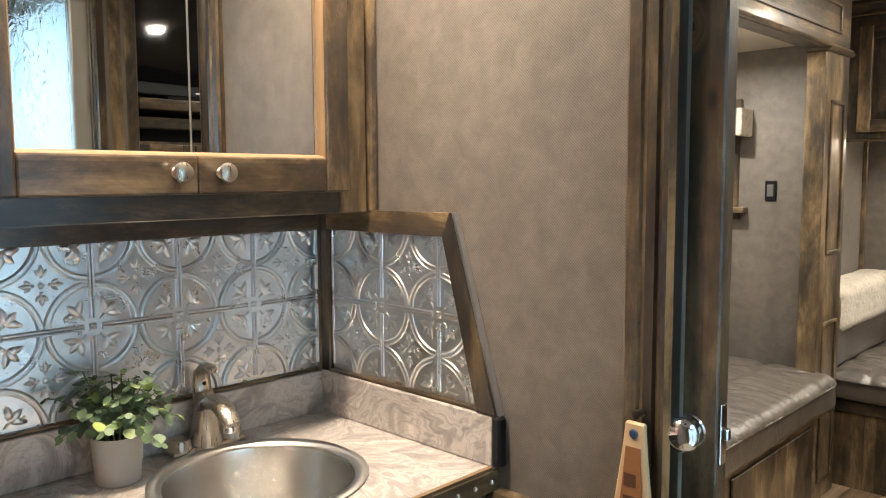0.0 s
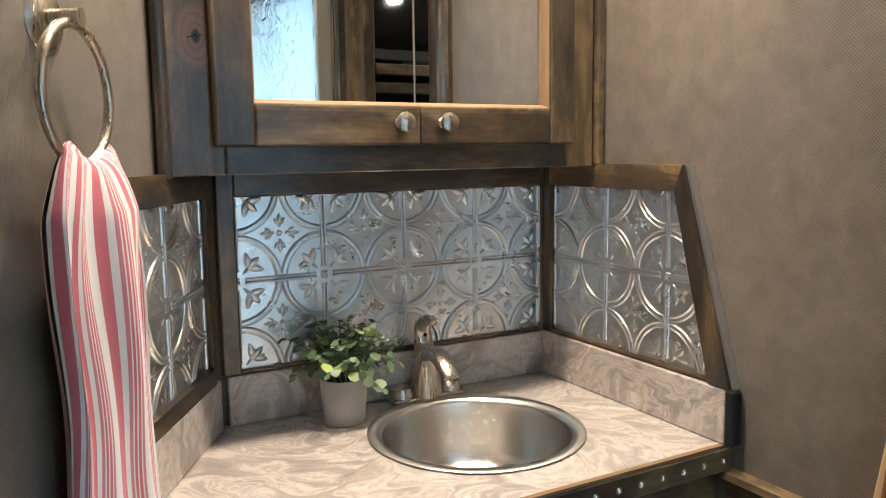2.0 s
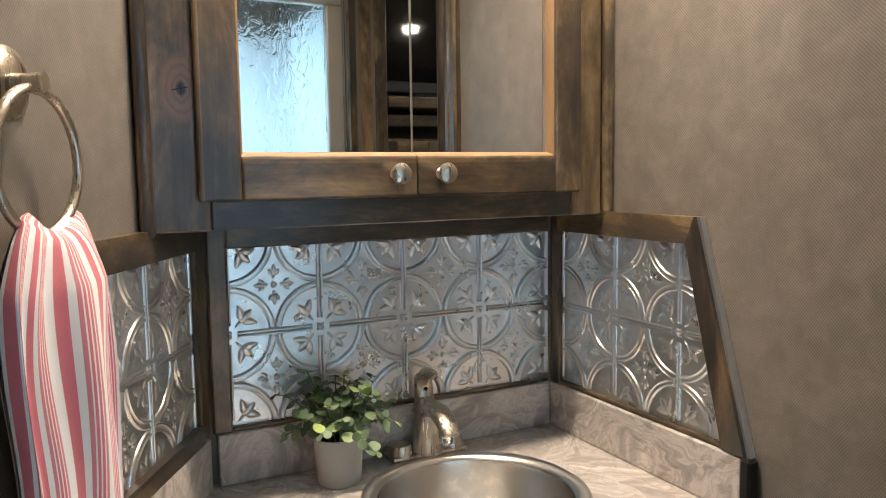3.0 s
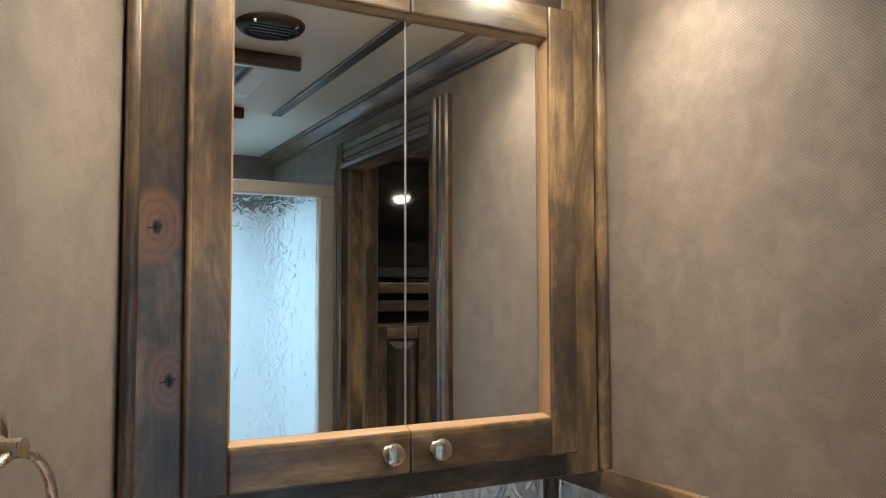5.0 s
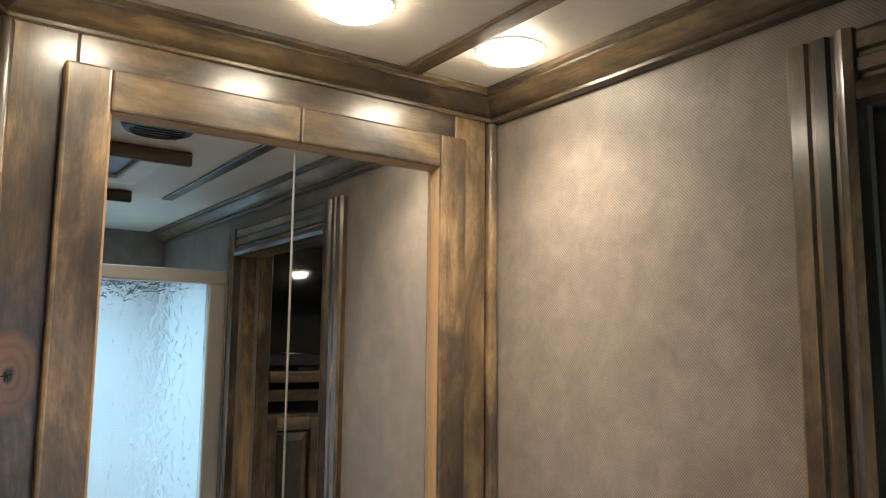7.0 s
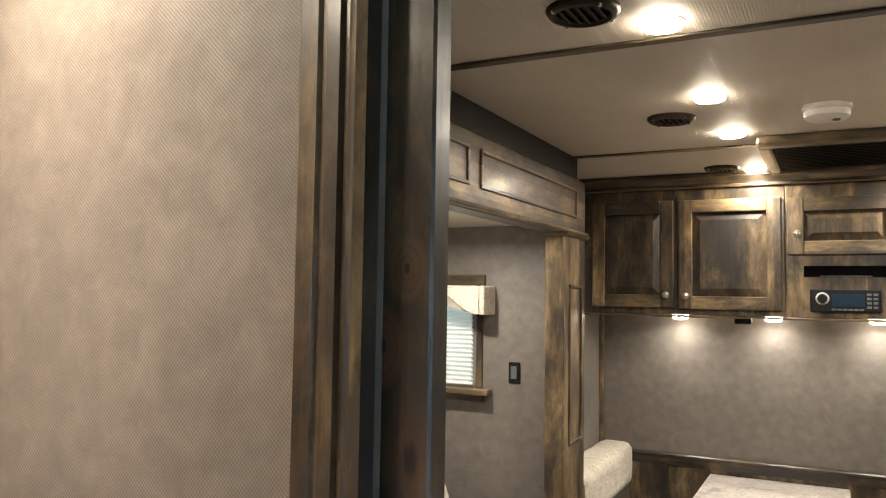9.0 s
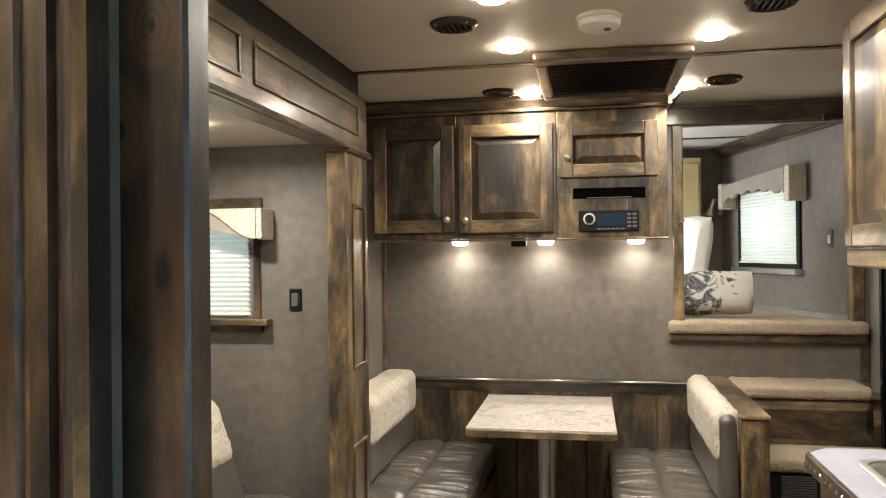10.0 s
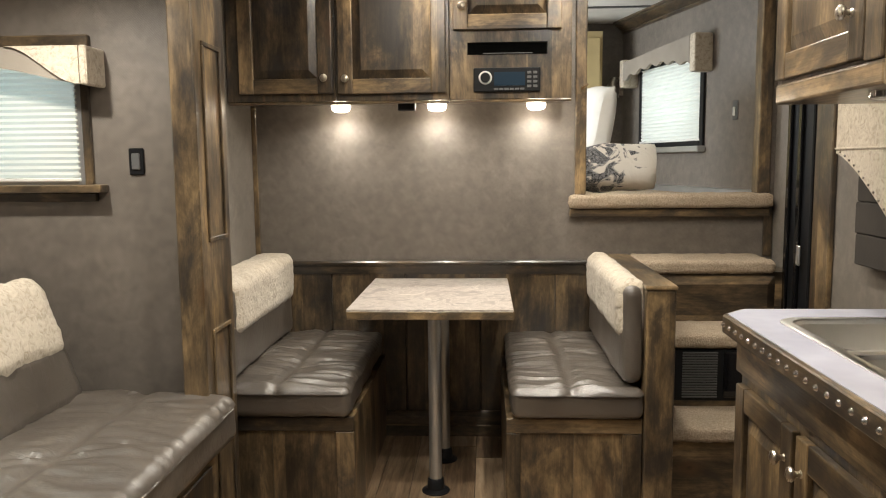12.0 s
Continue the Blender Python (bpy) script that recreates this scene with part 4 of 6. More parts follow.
def splash_frames():
    def board(name, m, u0, u1, v0, v1, w, up):
        bm = boxed(u0, u1, v0, v1, 0.001, w, bevel=0.003)
        d = m.to_3x3() @ Vector((0, 1, 0) if up else (1, 0, 0))
        struct(name, placed(bm, m), grain(d), "stained alder frame of the tin backsplash")
    b = frame_of((BACK, 0.326, 0), (0, 1, 0), Z)
    board("trim_splash", b, 0.012, 0.044, 0.93, 1.285, 0.016, True)
    board("trim_splash", b, 0.692, 0.708, 0.93, 1.285, 0.016, True)
    board("trim_splash", b, 0.044, 0.692, 1.243, 1.285, 0.014, False)
    board("trim_splash", b, 0.044, 0.692, 0.930, 0.938, 0.014, False)
    r = frame_of((0, DOORW, 0), (1, 0, 0), Z)
    board("trim_splash", r, BACK + 0.016, BACK + 0.045, 0.93, 1.285, 0.014, True)
    bm = bmesh.new()
    prism(bm, [(BACK + 0.045, DOORW - 0.001, 1.246), (-0.99, DOORW - 0.001, 1.246), (-0.972, DOORW - 0.001, 1.290), (BACK + 0.045, DOORW - 0.001, 1.290)], (0, -0.018, 0))
    struct("trim_splash_top", bm, WOOD["x"], "stained alder frame of the tin backsplash")
    bm = bmesh.new()
    prism(bm, [(-0.99, DOORW - 0.001, 1.246), (-0.972, DOORW - 0.001, 1.290), (-0.862, DOORW - 0.001, 0.934), (-0.905, DOORW - 0.001, 0.934)], (0, -0.019, 0))
    struct("trim_splash_slanted", bm, WOOD["z"], "stained alder frame of the tin backsplash")
    bm = bmesh.new()
    prism(bm, [(-0.972, DOORW - 0.001, 1.2905), (-0.966, DOORW - 0.001, 1.2905), (-0.856, DOORW - 0.001, 0.934), (-0.862, DOORW - 0.001, 0.934)], (0, -0.012, 0))
    struct("trim_splash_edge", bm, GREY_TRIM, "pale metal edging strip")
    board("trim_splash", r, BACK + 0.045, -0.905, 0.930, 0.940, 0.014, False)
    s = frame_of(SLANT0 + SD * 0.60, -SD, Z)
    board("trim_splash", s, 0.555, 0.588, 0.93, 1.285, 0.014, True)
    def on_slant(d, z):
        return SLANT0 + SD * d + SN * 0.001 + Z * z
    for name, pts, a in (("trim_splash_top", ((0.045, 1.246), (0.395, 1.246), (0.413, 1.290), (0.045, 1.290)), "x"), ("trim_splash_slanted", ((0.395, 1.246), (0.413, 1.290), (0.523, 0.934), (0.480, 0.934)), "z"), ("trim_splash_foot", ((0.045, 0.930), (0.480, 0.930), (0.480, 0.958), (0.045, 0.958)), "x")):
        struct(name, prism(bmesh.new(), [on_slant(*p) for p in pts], SN * 0.017), WOOD[a], "stained alder frame of the tin backsplash")


splash_frames()

# ---- vanity ----
SINK = Vector((-1.132, 0.708, 0.84))
FRONT_X = -0.878
SL = 0.585          # how far the counter runs along the slanted wall


def vanity():
    end = SLANT0 + SD * SL
    t = thing("countertop", (-1.1, 0.6, 0.80), "swirled taupe laminate vanity top with nailhead edge", "countertop")
    outer = [(BACK + 0.002, 0.330), (BACK + 0.002, DOORW - 0.002), (FRONT_X, DOORW - 0.002), (FRONT_X, end.y + 0.002)]
    bm = bmesh.new()
    vo = [bm.verts.new((*p, 0.84)) for p in outer]
    n = 48
    vi = [bm.verts.new((SINK.x + 0.168 * math.cos(2 * math.pi * k / n), SINK.y + 0.168 * math.sin(2 * math.pi * k / n), 0.84)) for k in range(n)]
    edges = [bm.edges.new((vo[k], vo[(k + 1) % len(vo)])) for k in range(len(vo))] + [bm.edges.new((vi[k], vi[(k + 1) % n])) for k in range(n)]
    bmesh.ops.triangle_fill(bm, edges=edges, use_beauty=True)
    got = bmesh.ops.extrude_face_region(bm, geom=bm.faces[:])["geom"]
    bmesh.ops.translate(bm, verts=[g for g in got if isinstance(g, bmesh.types.BMVert)], vec=(0, 0, -0.012))
    part("top", bm, MARBLE, t)
    part("edge_band", boxed(FRONT_X + 0.001, FRONT_X + 0.012, end.y + 0.004, DOORW - 0.002, 0.795, 0.836, bevel=0.003), WOOD["y"], t, "dark wooden front band")
    part("edge_strip", boxed(FRONT_X + 0.001, FRONT_X + 0.010, end.y + 0.004, DOORW - 0.002, 0.836, 0.8405), RAW, t, "worn pale edge line")
    for k in range(22):
        y = DOORW - 0.022 - k * 0.044
        if y < end.y + 0.03:
            break
        part("nailhead", lathe(bmesh.new(), [(0.006, 0.0), (0.0052, 0.0025), (0.003, 0.0042), (0.0, 0.005)], (FRONT_X + 0.012, y, 0.815), (1, 0, 0), 10), CHROME, t, "", True)
    part("backsplash_strip", boxed(BACK + 0.002, BACK + 0.020, 0.345, DOORW - 0.004, 0.8405, 0.930, bevel=0.002), MARBLE, t)
    part("backsplash_strip", boxed(BACK + 0.020, -0.868, DOORW - 0.020, DOORW - 0.002, 0.8405, 0.932, bevel=0.002), MARBLE, t)
    part("end_cap", boxed(-0.8678, -0.848, DOORW - 0.024, DOORW - 0.002, 0.842, 0.934, bevel=0.004), BLACK, t, "black plastic end cap")
    bm = boxed(0.015, SL - 0.02, 0.8405, 0.930, 0.001, 0.018, bevel=0.002)
    part("backsplash_strip", placed(bm, frame_of(SLANT0 + SD * SL, -SD, Z)), MARBLE, t)
    # base cabinet
    c = thing("vanity_cabinet", (-1.1, 0.6, 0), "dark stained alder vanity cabinet", "cabinet")
    bm = bmesh.new()
    ex = FRONT_X - 0.03
    prism(bm, [(BACK + 0.01, 0.36, 0.0), (BACK + 0.01, DOORW - 0.004, 0.0), (ex, DOORW - 0.004, 0.0), (ex, end.y + 0.03, 0.0)], (0, 0, 0.60))
    part("body", bm, WOOD["z"], c)
    part("apron", boxed(ex - 0.02, ex + 0.012, end.y + 0.03, DOORW - 0.004, 0.602, 0.793), WOOD["y"], c)
    for k in range(2):
        panel_door(c, frame_of((ex + 0.001, 0.20 + 0.40 * k, 0.10), (0, 1, 0), Z), 0.38, 0.60, knob=(0.34 - 0.30 * k, 0.55))


vanity()


def sink():
    t = thing("sink", SINK - Vector((0, 0, 0.14)), "round brushed steel drop-in sink", "sink")
    prof = [(0.166, -0.002), (0.185, 0.0), (0.187, 0.003), (0.182, 0.006), (0.174, 0.006), (0.167, 0.003), (0.162, -0.004), (0.160, -0.012), (0.158, -0.05), (0.156, -0.095), (0.151, -0.114), (0.140, -0.126), (0.12, -0.131), (0.035, -0.136), (0.022, -0.138), (0.022, -0.146)]
    part("rim", lathe(bmesh.new(), prof[:7], SINK + Vector((0, 0, 0.0006)), n=96), STEEL, t, "polished steel rim", True)
    part("bowl", lathe(bmesh.new(), prof[6:], SINK + Vector((0, 0, 0.0006)), n=96), SPUN, t, "", True)
    part("drain", lathe(bmesh.new(), [(0, -0.140), (0.014, -0.138), (0.021, -0.134), (0.026, -0.132), (0.026, -0.136)], SINK, n=24), CHROME, t, "", True)


sink()


def faucet():
    c = Vector((-1.338, 0.716, 0.8405))
    t = thing("faucet", c, "brushed nickel single-lever bathroom faucet", "faucet")
    part("base", placed(soft_box(-0.026, 0.026, -0.076, 0.076, 0, 0.012, 0.0055, 8), Matrix.Translation(c)), NICKEL, t, "", True)
    for s in (-1, 1):
        part("base_cap", lathe(bmesh.new(), [(0.0, 0.030), (0.018, 0.030), (0.0215, 0.028), (0.0245, 0.012), (0.0255, 0.010)], c + Vector((0, s * 0.053, 0)), n=28), NICKEL, t, "", True)
    at = lambda rows: [c + Vector((d, 0, z)) for d, z in rows]
    part("body", tube(bmesh.new(), at(((0.002, 0.004), (0.003, 0.020), (0.005, 0.045), (0.008, 0.066), (0.010, 0.086), (0.010, 0.096))), [0.034, 0.0315, 0.027, 0.0235, 0.020, 0.014], 24, False, 0.92), NICKEL, t, "", True)
    rows = [(0.000, 0.052), (0.006, 0.072), (0.018, 0.088), (0.036, 0.097), (0.056, 0.097), (0.076, 0.090), (0.094, 0.078), (0.106, 0.066)]
    part("spout", tube(bmesh.new(), at(rows), [0.020, 0.022, 0.0225, 0.022, 0.0215, 0.0205, 0.019, 0.016], 20, False, 0.58), NICKEL, t, "", True)
    part("aerator", lathe(bmesh.new(), [(0, -0.016), (0.0105, -0.016), (0.0120, -0.014), (0.0120, 0.008)], c + Vector((0.091, 0, 0.066)), n=18), CHROME, t, "", True)
    part("lever_stem", lathe(bmesh.new(), [(0.0195, 0.086), (0.0195, 0.104), (0.0185, 0.107), (0.0185, 0.110), (0, 0.112)], c + Vector((0.000, 0, 0)), n=24), NICKEL, t, "", True)
    rows = [(-0.004, 0.106), (-0.007, 0.126), (-0.004, 0.145), (0.010, 0.158), (0.028, 0.160), (0.042, 0.156)]
    lever = part("lever", tube(bmesh.new(), at(rows), [0.0190, 0.0190, 0.0175, 0.0150, 0.0125, 0.0085], 18, False, 0.62), NICKEL, t, "", True)
    part("mark", lathe(bmesh.new(), [(0, 0.002), (0.0038, 0.001), (0.0038, -0.004)], c + Vector((0.0050, 0.0, 0.126)), (1, 0, 0.1), 10), BLACK, lever)


faucet()


def plant():
    c = Vector((-1.292, 0.530, 0.8405))
    t = thing("potted_plant", c, "small green eucalyptus plant in a grey concrete pot", "plant")
    part("pot", lathe(bmesh.new(), [(0, 0), (0.034, 0), (0.037, 0.003), (0.0425, 0.080), (0.041, 0.083), (0.038, 0.082), (0.037, 0.072), (0, 0.070)], c, n=36), CONCRETE, t, "", True)
    part("soil", lathe(bmesh.new(), [(0, 0.075), (0.02, 0.0755), (0.0372, 0.072)], c, n=24), SOIL, t)
    rng = random.Random(5)
    bm = bmesh.new()
    vs = []
    for k in range(8):
        a = 2 * math.pi * k / 8
        vs.append(bm.verts.new((0.5 + 0.5 * math.cos(a), 0.46 * math.sin(a), 0.06 * math.cos(2 * a))))
    mid = bm.verts.new((0.5, 0, -0.07))
    for k in range(8):
        bm.faces.new((vs[k], vs[(k + 1) % 8], mid))
    leaf = bpy.data.meshes.new("leaf")
    bm.to_mesh(leaf)
    bm.free()
    leaf.materials.append(LEAF)
    for p in leaf.polygons:
        p.use_smooth = True
    count = 0
    for s in range(38):
        az = 2.4 * s + rng.uniform(-0.3, 0.3)
        el = 0.16 + 1.38 * ((s + 0.5) / 38) ** 0.6
        ln = rng.uniform(0.078, 0.112) * (1.25 if s % 7 == 0 else 1)
        base = c + Vector((0.018 * math.cos(az), 0.018 * math.sin(az), 0.076))
        d = Vector((math.cos(az) * math.cos(el), math.sin(az) * math.cos(el), math.sin(el)))
        pts = []
        for k in range(6):
            q = k / 5
            p = base + d * ln * q + Vector((0, 0, 0.014 * math.sin(q * 3) - 0.018 * q * q * math.cos(el)))
            if p.x < BACK + 0.03:
                p.x = BACK + 0.03 + 0.3 * (BACK + 0.03 - p.x)
            pts.append(p)
        part("stem", tube(bmesh.new(), pts, [0.0012] * 6, 5), LEAF, t)
        for k in range(2, 6):
            for side in (-1, 1):
                if count >= 298:
                    continue
                ob = new("leaf", leaf)
                ob.parent = t
                r = rng.uniform(0.016, 0.025) * (0.75 if k == 5 else 1)
                # blades point off the stem and show their face outwards
                face = (d + Vector((rng.uniform(-0.7, 0.7), rng.uniform(-0.7, 0.7), rng.uniform(-0.1, 0.9)))).normalized()
                along = d.cross(Vector((rng.uniform(-0.5, 0.5), rng.uniform(-0.5, 0.5), 1))) * side + d * rng.uniform(0.0, 0.6)
                along = (along - face * along.dot(face)).normalized()
                m = Matrix((along, face.cross(along), face)).transposed().to_4x4()
                ob.matrix_basis = Matrix.Translation(pts[k] - c) @ m @ Matrix.Diagonal((r, r * rng.uniform(0.85, 1.0), r, 1))
                count += 1
    # flat label behind the pot
    tagged(part("outlet_tag", boxed(BACK + 0.021, BACK + 0.024, 0.548, 0.590, 0.845, 0.915, bevel=0.001), WHITE_PL), "small white plate leaning behind the pot", "plate")


plant()


def towel_ring():
    c = Vector((-0.932, 0.107, 1.380))
    w = c - SN * 0.038 - SD * 0.015
    t = thing("towel_ring", (w.x, w.y, 1.46), "brushed nickel towel ring on the slanted wall", "towel ring")
    part("plate", lathe(bmesh.new(), [(0, 0.012), (0.018, 0.012), (0.026, 0.009), (0.036, 0.004), (0.038, 0.0)], Vector((w.x, w.y, 1.460)), SN, 28), NICKEL, t, "", True)
    top = Vector((c.x, c.y, 1.458))
    part("post", tube(bmesh.new(), [Vector((w.x, w.y, 1.460)) + SN * 0.008, top - SN * 0.010, top + SN * 0.010], [0.010, 0.009, 0.010], 12), NICKEL, t, "", True)
    pts = [c + SD * 0.072 * math.cos(a) + Z * 0.072 * math.sin(a) for a in (2 * math.pi * k / 48 for k in range(48))]
    part("ring", tube(bmesh.new(), pts, 0.0055, 10, True), NICKEL, t, "", True)


towel_ring()


def towel():
    c = Vector((-0.932, 0.107, 0)) - SD * 0.012
    t = thing("hand_towel", (c.x, c.y, 1.31), "white and red striped cotton towel hung through the ring", "towel")
    bm = bmesh.new()
    uvl = bm.loops.layers.uv.new("uv")
    nu, nv = 70, 56
    grid = []
    top, bot = 1.303, 0.870
    for j in range(nv + 1):
        v = j / nv
        row = []
        for i in range(nu + 1):
            u = i / nu
            a = (u - 0.02) * 2 * math.pi * 0.98
            gather = min(1.0, v * 9.0) ** 0.7
            wid = 0.056 + 0.030 * gather + 0.012 * v + 0.006 * math.sin(v * 7.5)
            dep = 0.014 + 0.012 * gather
            fold = (0.009 + 0.004 * math.sin(6 * v)) * math.sin(a * 4 + 1.5 * v + 0.6 * math.sin(5 * v)) + 0.005 * math.sin(a * 9 - 3 * v + 1)
            fold *= 0.35 + 0.65 * gather
            s = wid * math.cos(a) + 0.006 * math.sin(v * 9) * v - 0.020 * v * v
            o = dep * math.sin(a) + fold * (0.7 if math.sin(a) > 0 else 0.3)
            edge = 0.022 * math.sin(u * 2 * math.pi) + 0.018 * math.cos(a)
            z = top - (top - bot) * v + (edge * v if v > 0.5 else 0) * (v - 0.5) * 2 + (0.020 * math.cos(a) ** 2 * (1 - gather))
            o = max(o, -0.031)
            row.append(bm.verts.new(c + SD * s + SN * (o + 0.004) + Z * z))
        grid.append(row)
    for j in range(nv):
        for i in range(nu):
            f = bm.faces.new((grid[j][i], grid[j][i + 1], grid[j + 1][i + 1], grid[j + 1][i]))
            for lp, (du, dv) in zip(f.loops, ((0, 0), (1, 0), (1, 1), (0, 1))):
                lp[uvl].uv = ((i + du) / nu, (j + dv) / nv)
    # gathered crown that passes through the ring
    crown = grid[0]
    for j in range(1, 4):
        q = j / 4
        row = [bm.verts.new(c + SD * (vv.co - c).dot(SD) * (1 - 0.5 * q * q) + SN * (vv.co - c).dot(SN) * (1 - q * 0.75) + Z * (vv.co.z + 0.010 * math.sin(q * 1.57))) for vv in grid[0]]
        for i in range(nu):
            f = bm.faces.new((crown[i + 1], crown[i], row[i], row[i + 1]))
            for lp, du in zip(f.loops, (1, 0, 0, 1)):
                lp[uvl].uv = ((i + du) / nu, 0)
        crown = row
    cap = bm.faces.new(crown[:-1])
    for lp in cap.loops:
        lp[uvl].uv = (0.3, 0)
    part("cloth", bm, STRIPE, t, "", True)


towel()


def door_and_strap():
    t = thing("door_1", (-0.8, 1.067, 0), "dark stained alder pocket door slid into the wall", "door", kind="structure")
    slab = part("slab", boxed(-1.12, -0.473, 1.050, 1.085, 0.01, OPEN_H - 0.004, bevel=0.003), DOOR_WOOD, t)
    k = Vector((-0.515, 1.050, 0.980))
    part("door_knob", lathe(bmesh.new(), [(0.0, 0.040), (0.012, 0.0395), (0.022, 0.035), (0.027, 0.026), (0.024, 0.016), (0.012, 0.010), (0.011, 0.004), (0.024, 0.003), (0.026, 0.0)], k, (0, -1, 0), 24), CHROME, slab, "polished chrome knob", True)
    lat = part("latch_plate", boxed(-0.4728, -0.4705, 1.058, 1.078, 0.935, 1.025, bevel=0.001), CHROME, slab, "chrome latch plate")
    part("bolt", boxed(-0.4704, -0.462, 1.062, 1.074, 0.972, 0.990, bevel=0.002), CHROME, lat)
    # wooden strap hung on the casing
    s = thing("leather_boot_strap", (-0.574, 0.998, 0.99), "pale leather strap with tooled tan inlay and blue rivet", "strap")
    def outline(scale, y, lift, top, low):
        pts = []
        wid = lambda z: (0.016 + 0.020 * min(1, max(0, (0.99 - z) / 0.16)) ** 1.2) * scale
        zs = [top - k * (top - low) / 14 for k in range(15)]
        ctr = lambda z: -0.574 - 0.02 * (0.99 - z)
        pts += [(ctr(z) + wid(z), y, z) for z in zs]
        pts += [(ctr(z) - wid(z), y, z) for z in reversed(zs)]
        return prism(bmesh.new(), pts, (0, lift, 0))
    bm = outline(1.0, 1.004, -0.010, 0.992, 0.66)
    bmesh.ops.bevel(bm, geom=bm.edges[:], offset=0.0025, segments=1, affect="EDGES")
    part("strap", bm, PALE_WOOD, s)
    part("inlay", outline(0.62, 0.9936, -0.0016, 0.955, 0.68), TOOLED, s, "tooled tan leather inlay")
    part("rivet", lathe(bmesh.new(), [(0, 0.003), (0.006, 0.002), (0.0075, 0)], (-0.5745, 0.9936, 0.975), (0, -1, 0), 14), BLUE, s, "blue enamel rivet", True)
    for k in range(6):
        z = 0.905 - k * 0.034
        part("stamped_bar", boxed(-0.576 - 0.02 * (0.99 - z) - 0.011, -0.576 - 0.02 * (0.99 - z) + 0.009, 0.9912, 0.9919, z - 0.011, z + 0.009), STAMP, s)
    part("peg", lathe(bmesh.new(), [(0, 0.022), (0.006, 0.021), (0.006, 0)], (-0.574, 1.018, 1.003), (0, -1, 0), 12), BRONZE, s)


door_and_strap()


def shower():
    t = thing("shower_enclosure", (0.21, 0.6, 0), "shower with rain-textured glass door in a satin frame", "shower")
    fr = [(0.20, 0.24, 0.150, 1.030, 1.925, 1.970), (0.20, 0.24, 0.150, 1.030, 0.0, 0.10), (0.20, 0.24, 0.968, 1.030, 0.10, 1.925), (0.20, 0.24, 0.150, 0.190, 0.10, 1.925), (0.205, 0.235, 0.60, 0.63, 0.10, 1.925)]
    for i, a in enumerate(fr):
        part("frame_bar", boxed(*a, bevel=0.006, seg=2), SATIN, t)
    for y0, y1 in ((0.192, 0.598), (0.632, 0.966)):
        g = part("glass_pane", boxed(0.217, 0.222, y0, y1, 0.102, 1.923), RAIN, t, "rain-textured glass")
        g.visible_shadow = False
    bm = bmesh.new()
    box(bm, 0.98, 1.02, 0.13, 1.034, 0, 1.96)
    box(bm, 0.24, 0.98, 0.11, 0.15, 0, 1.96)
    box(bm, 0.24, 0.98, 1.024, 1.034, 0, 1.96)
    struct("wall_shower", bm, ACRYLIC, "white acrylic shower surround")
    bm = bmesh.new()
    box(bm, 0.99, 1.03, 0.11, 1.034, 1.961, 2.188)
    box(bm, 0.24, 0.99, 0.11, 0.14, 1.961, 2.188)
    struct("wall_shower_upper", bm, WALL, "taupe wall covering above the shower surround")
    struct("floor_shower", boxed(0.24, 0.98, 0.15, 1.024, 0.0, 0.08), ACRYLIC, "white shower tray")


shower()

# ---- living room: dinette ----
SEAT_Z = 0.505


def crease(p, along, seed):
    """Sharp-topped irregular folds that run across the seams."""
    w = 1.6 * noise.noise(Vector((p.x * 4, p.y * 2.5, seed)))
    a = 1 - abs(noise.noise(Vector((p.x * 3.2 + w * 0.3, p.y * along + w, seed + 3)))) * 2
    b = 1 - abs(noise.noise(Vector((p.x * 7, p.y * along * 2.1 + w, seed + 9)))) * 2
    return 0.68 * a + 0.32 * b - 0.45


def wrinkle(x0, x1, y0, y1, z1, seams, amp=0.006, freq=16.0, seed=0.0):
    """Folds across the top of a seat, gathered along seams that run along y."""
    def shape(p, n):
        if n.z < 0.3:
            return 0.005 * noise.noise(p * 9 + Vector((seed, 0, 0)))
        d = min(abs(p.x - s) for s in seams)
        pull = math.exp(-d / 0.11)
        v = amp * (0.35 + 0.65 * pull) * crease(p, freq, seed) * (1 - 0.85 * math.exp(-(d / 0.030) ** 2))
        v += 0.012 * noise.noise(p * 6 + Vector((0, seed, 0)))
        v -= 0.010 * math.exp(-(d / 0.020) ** 2)
        return v + 0.012 * math.cos((p.x - (x0 + x1) / 2) / (x1 - x0) * 2.4)
    return shape


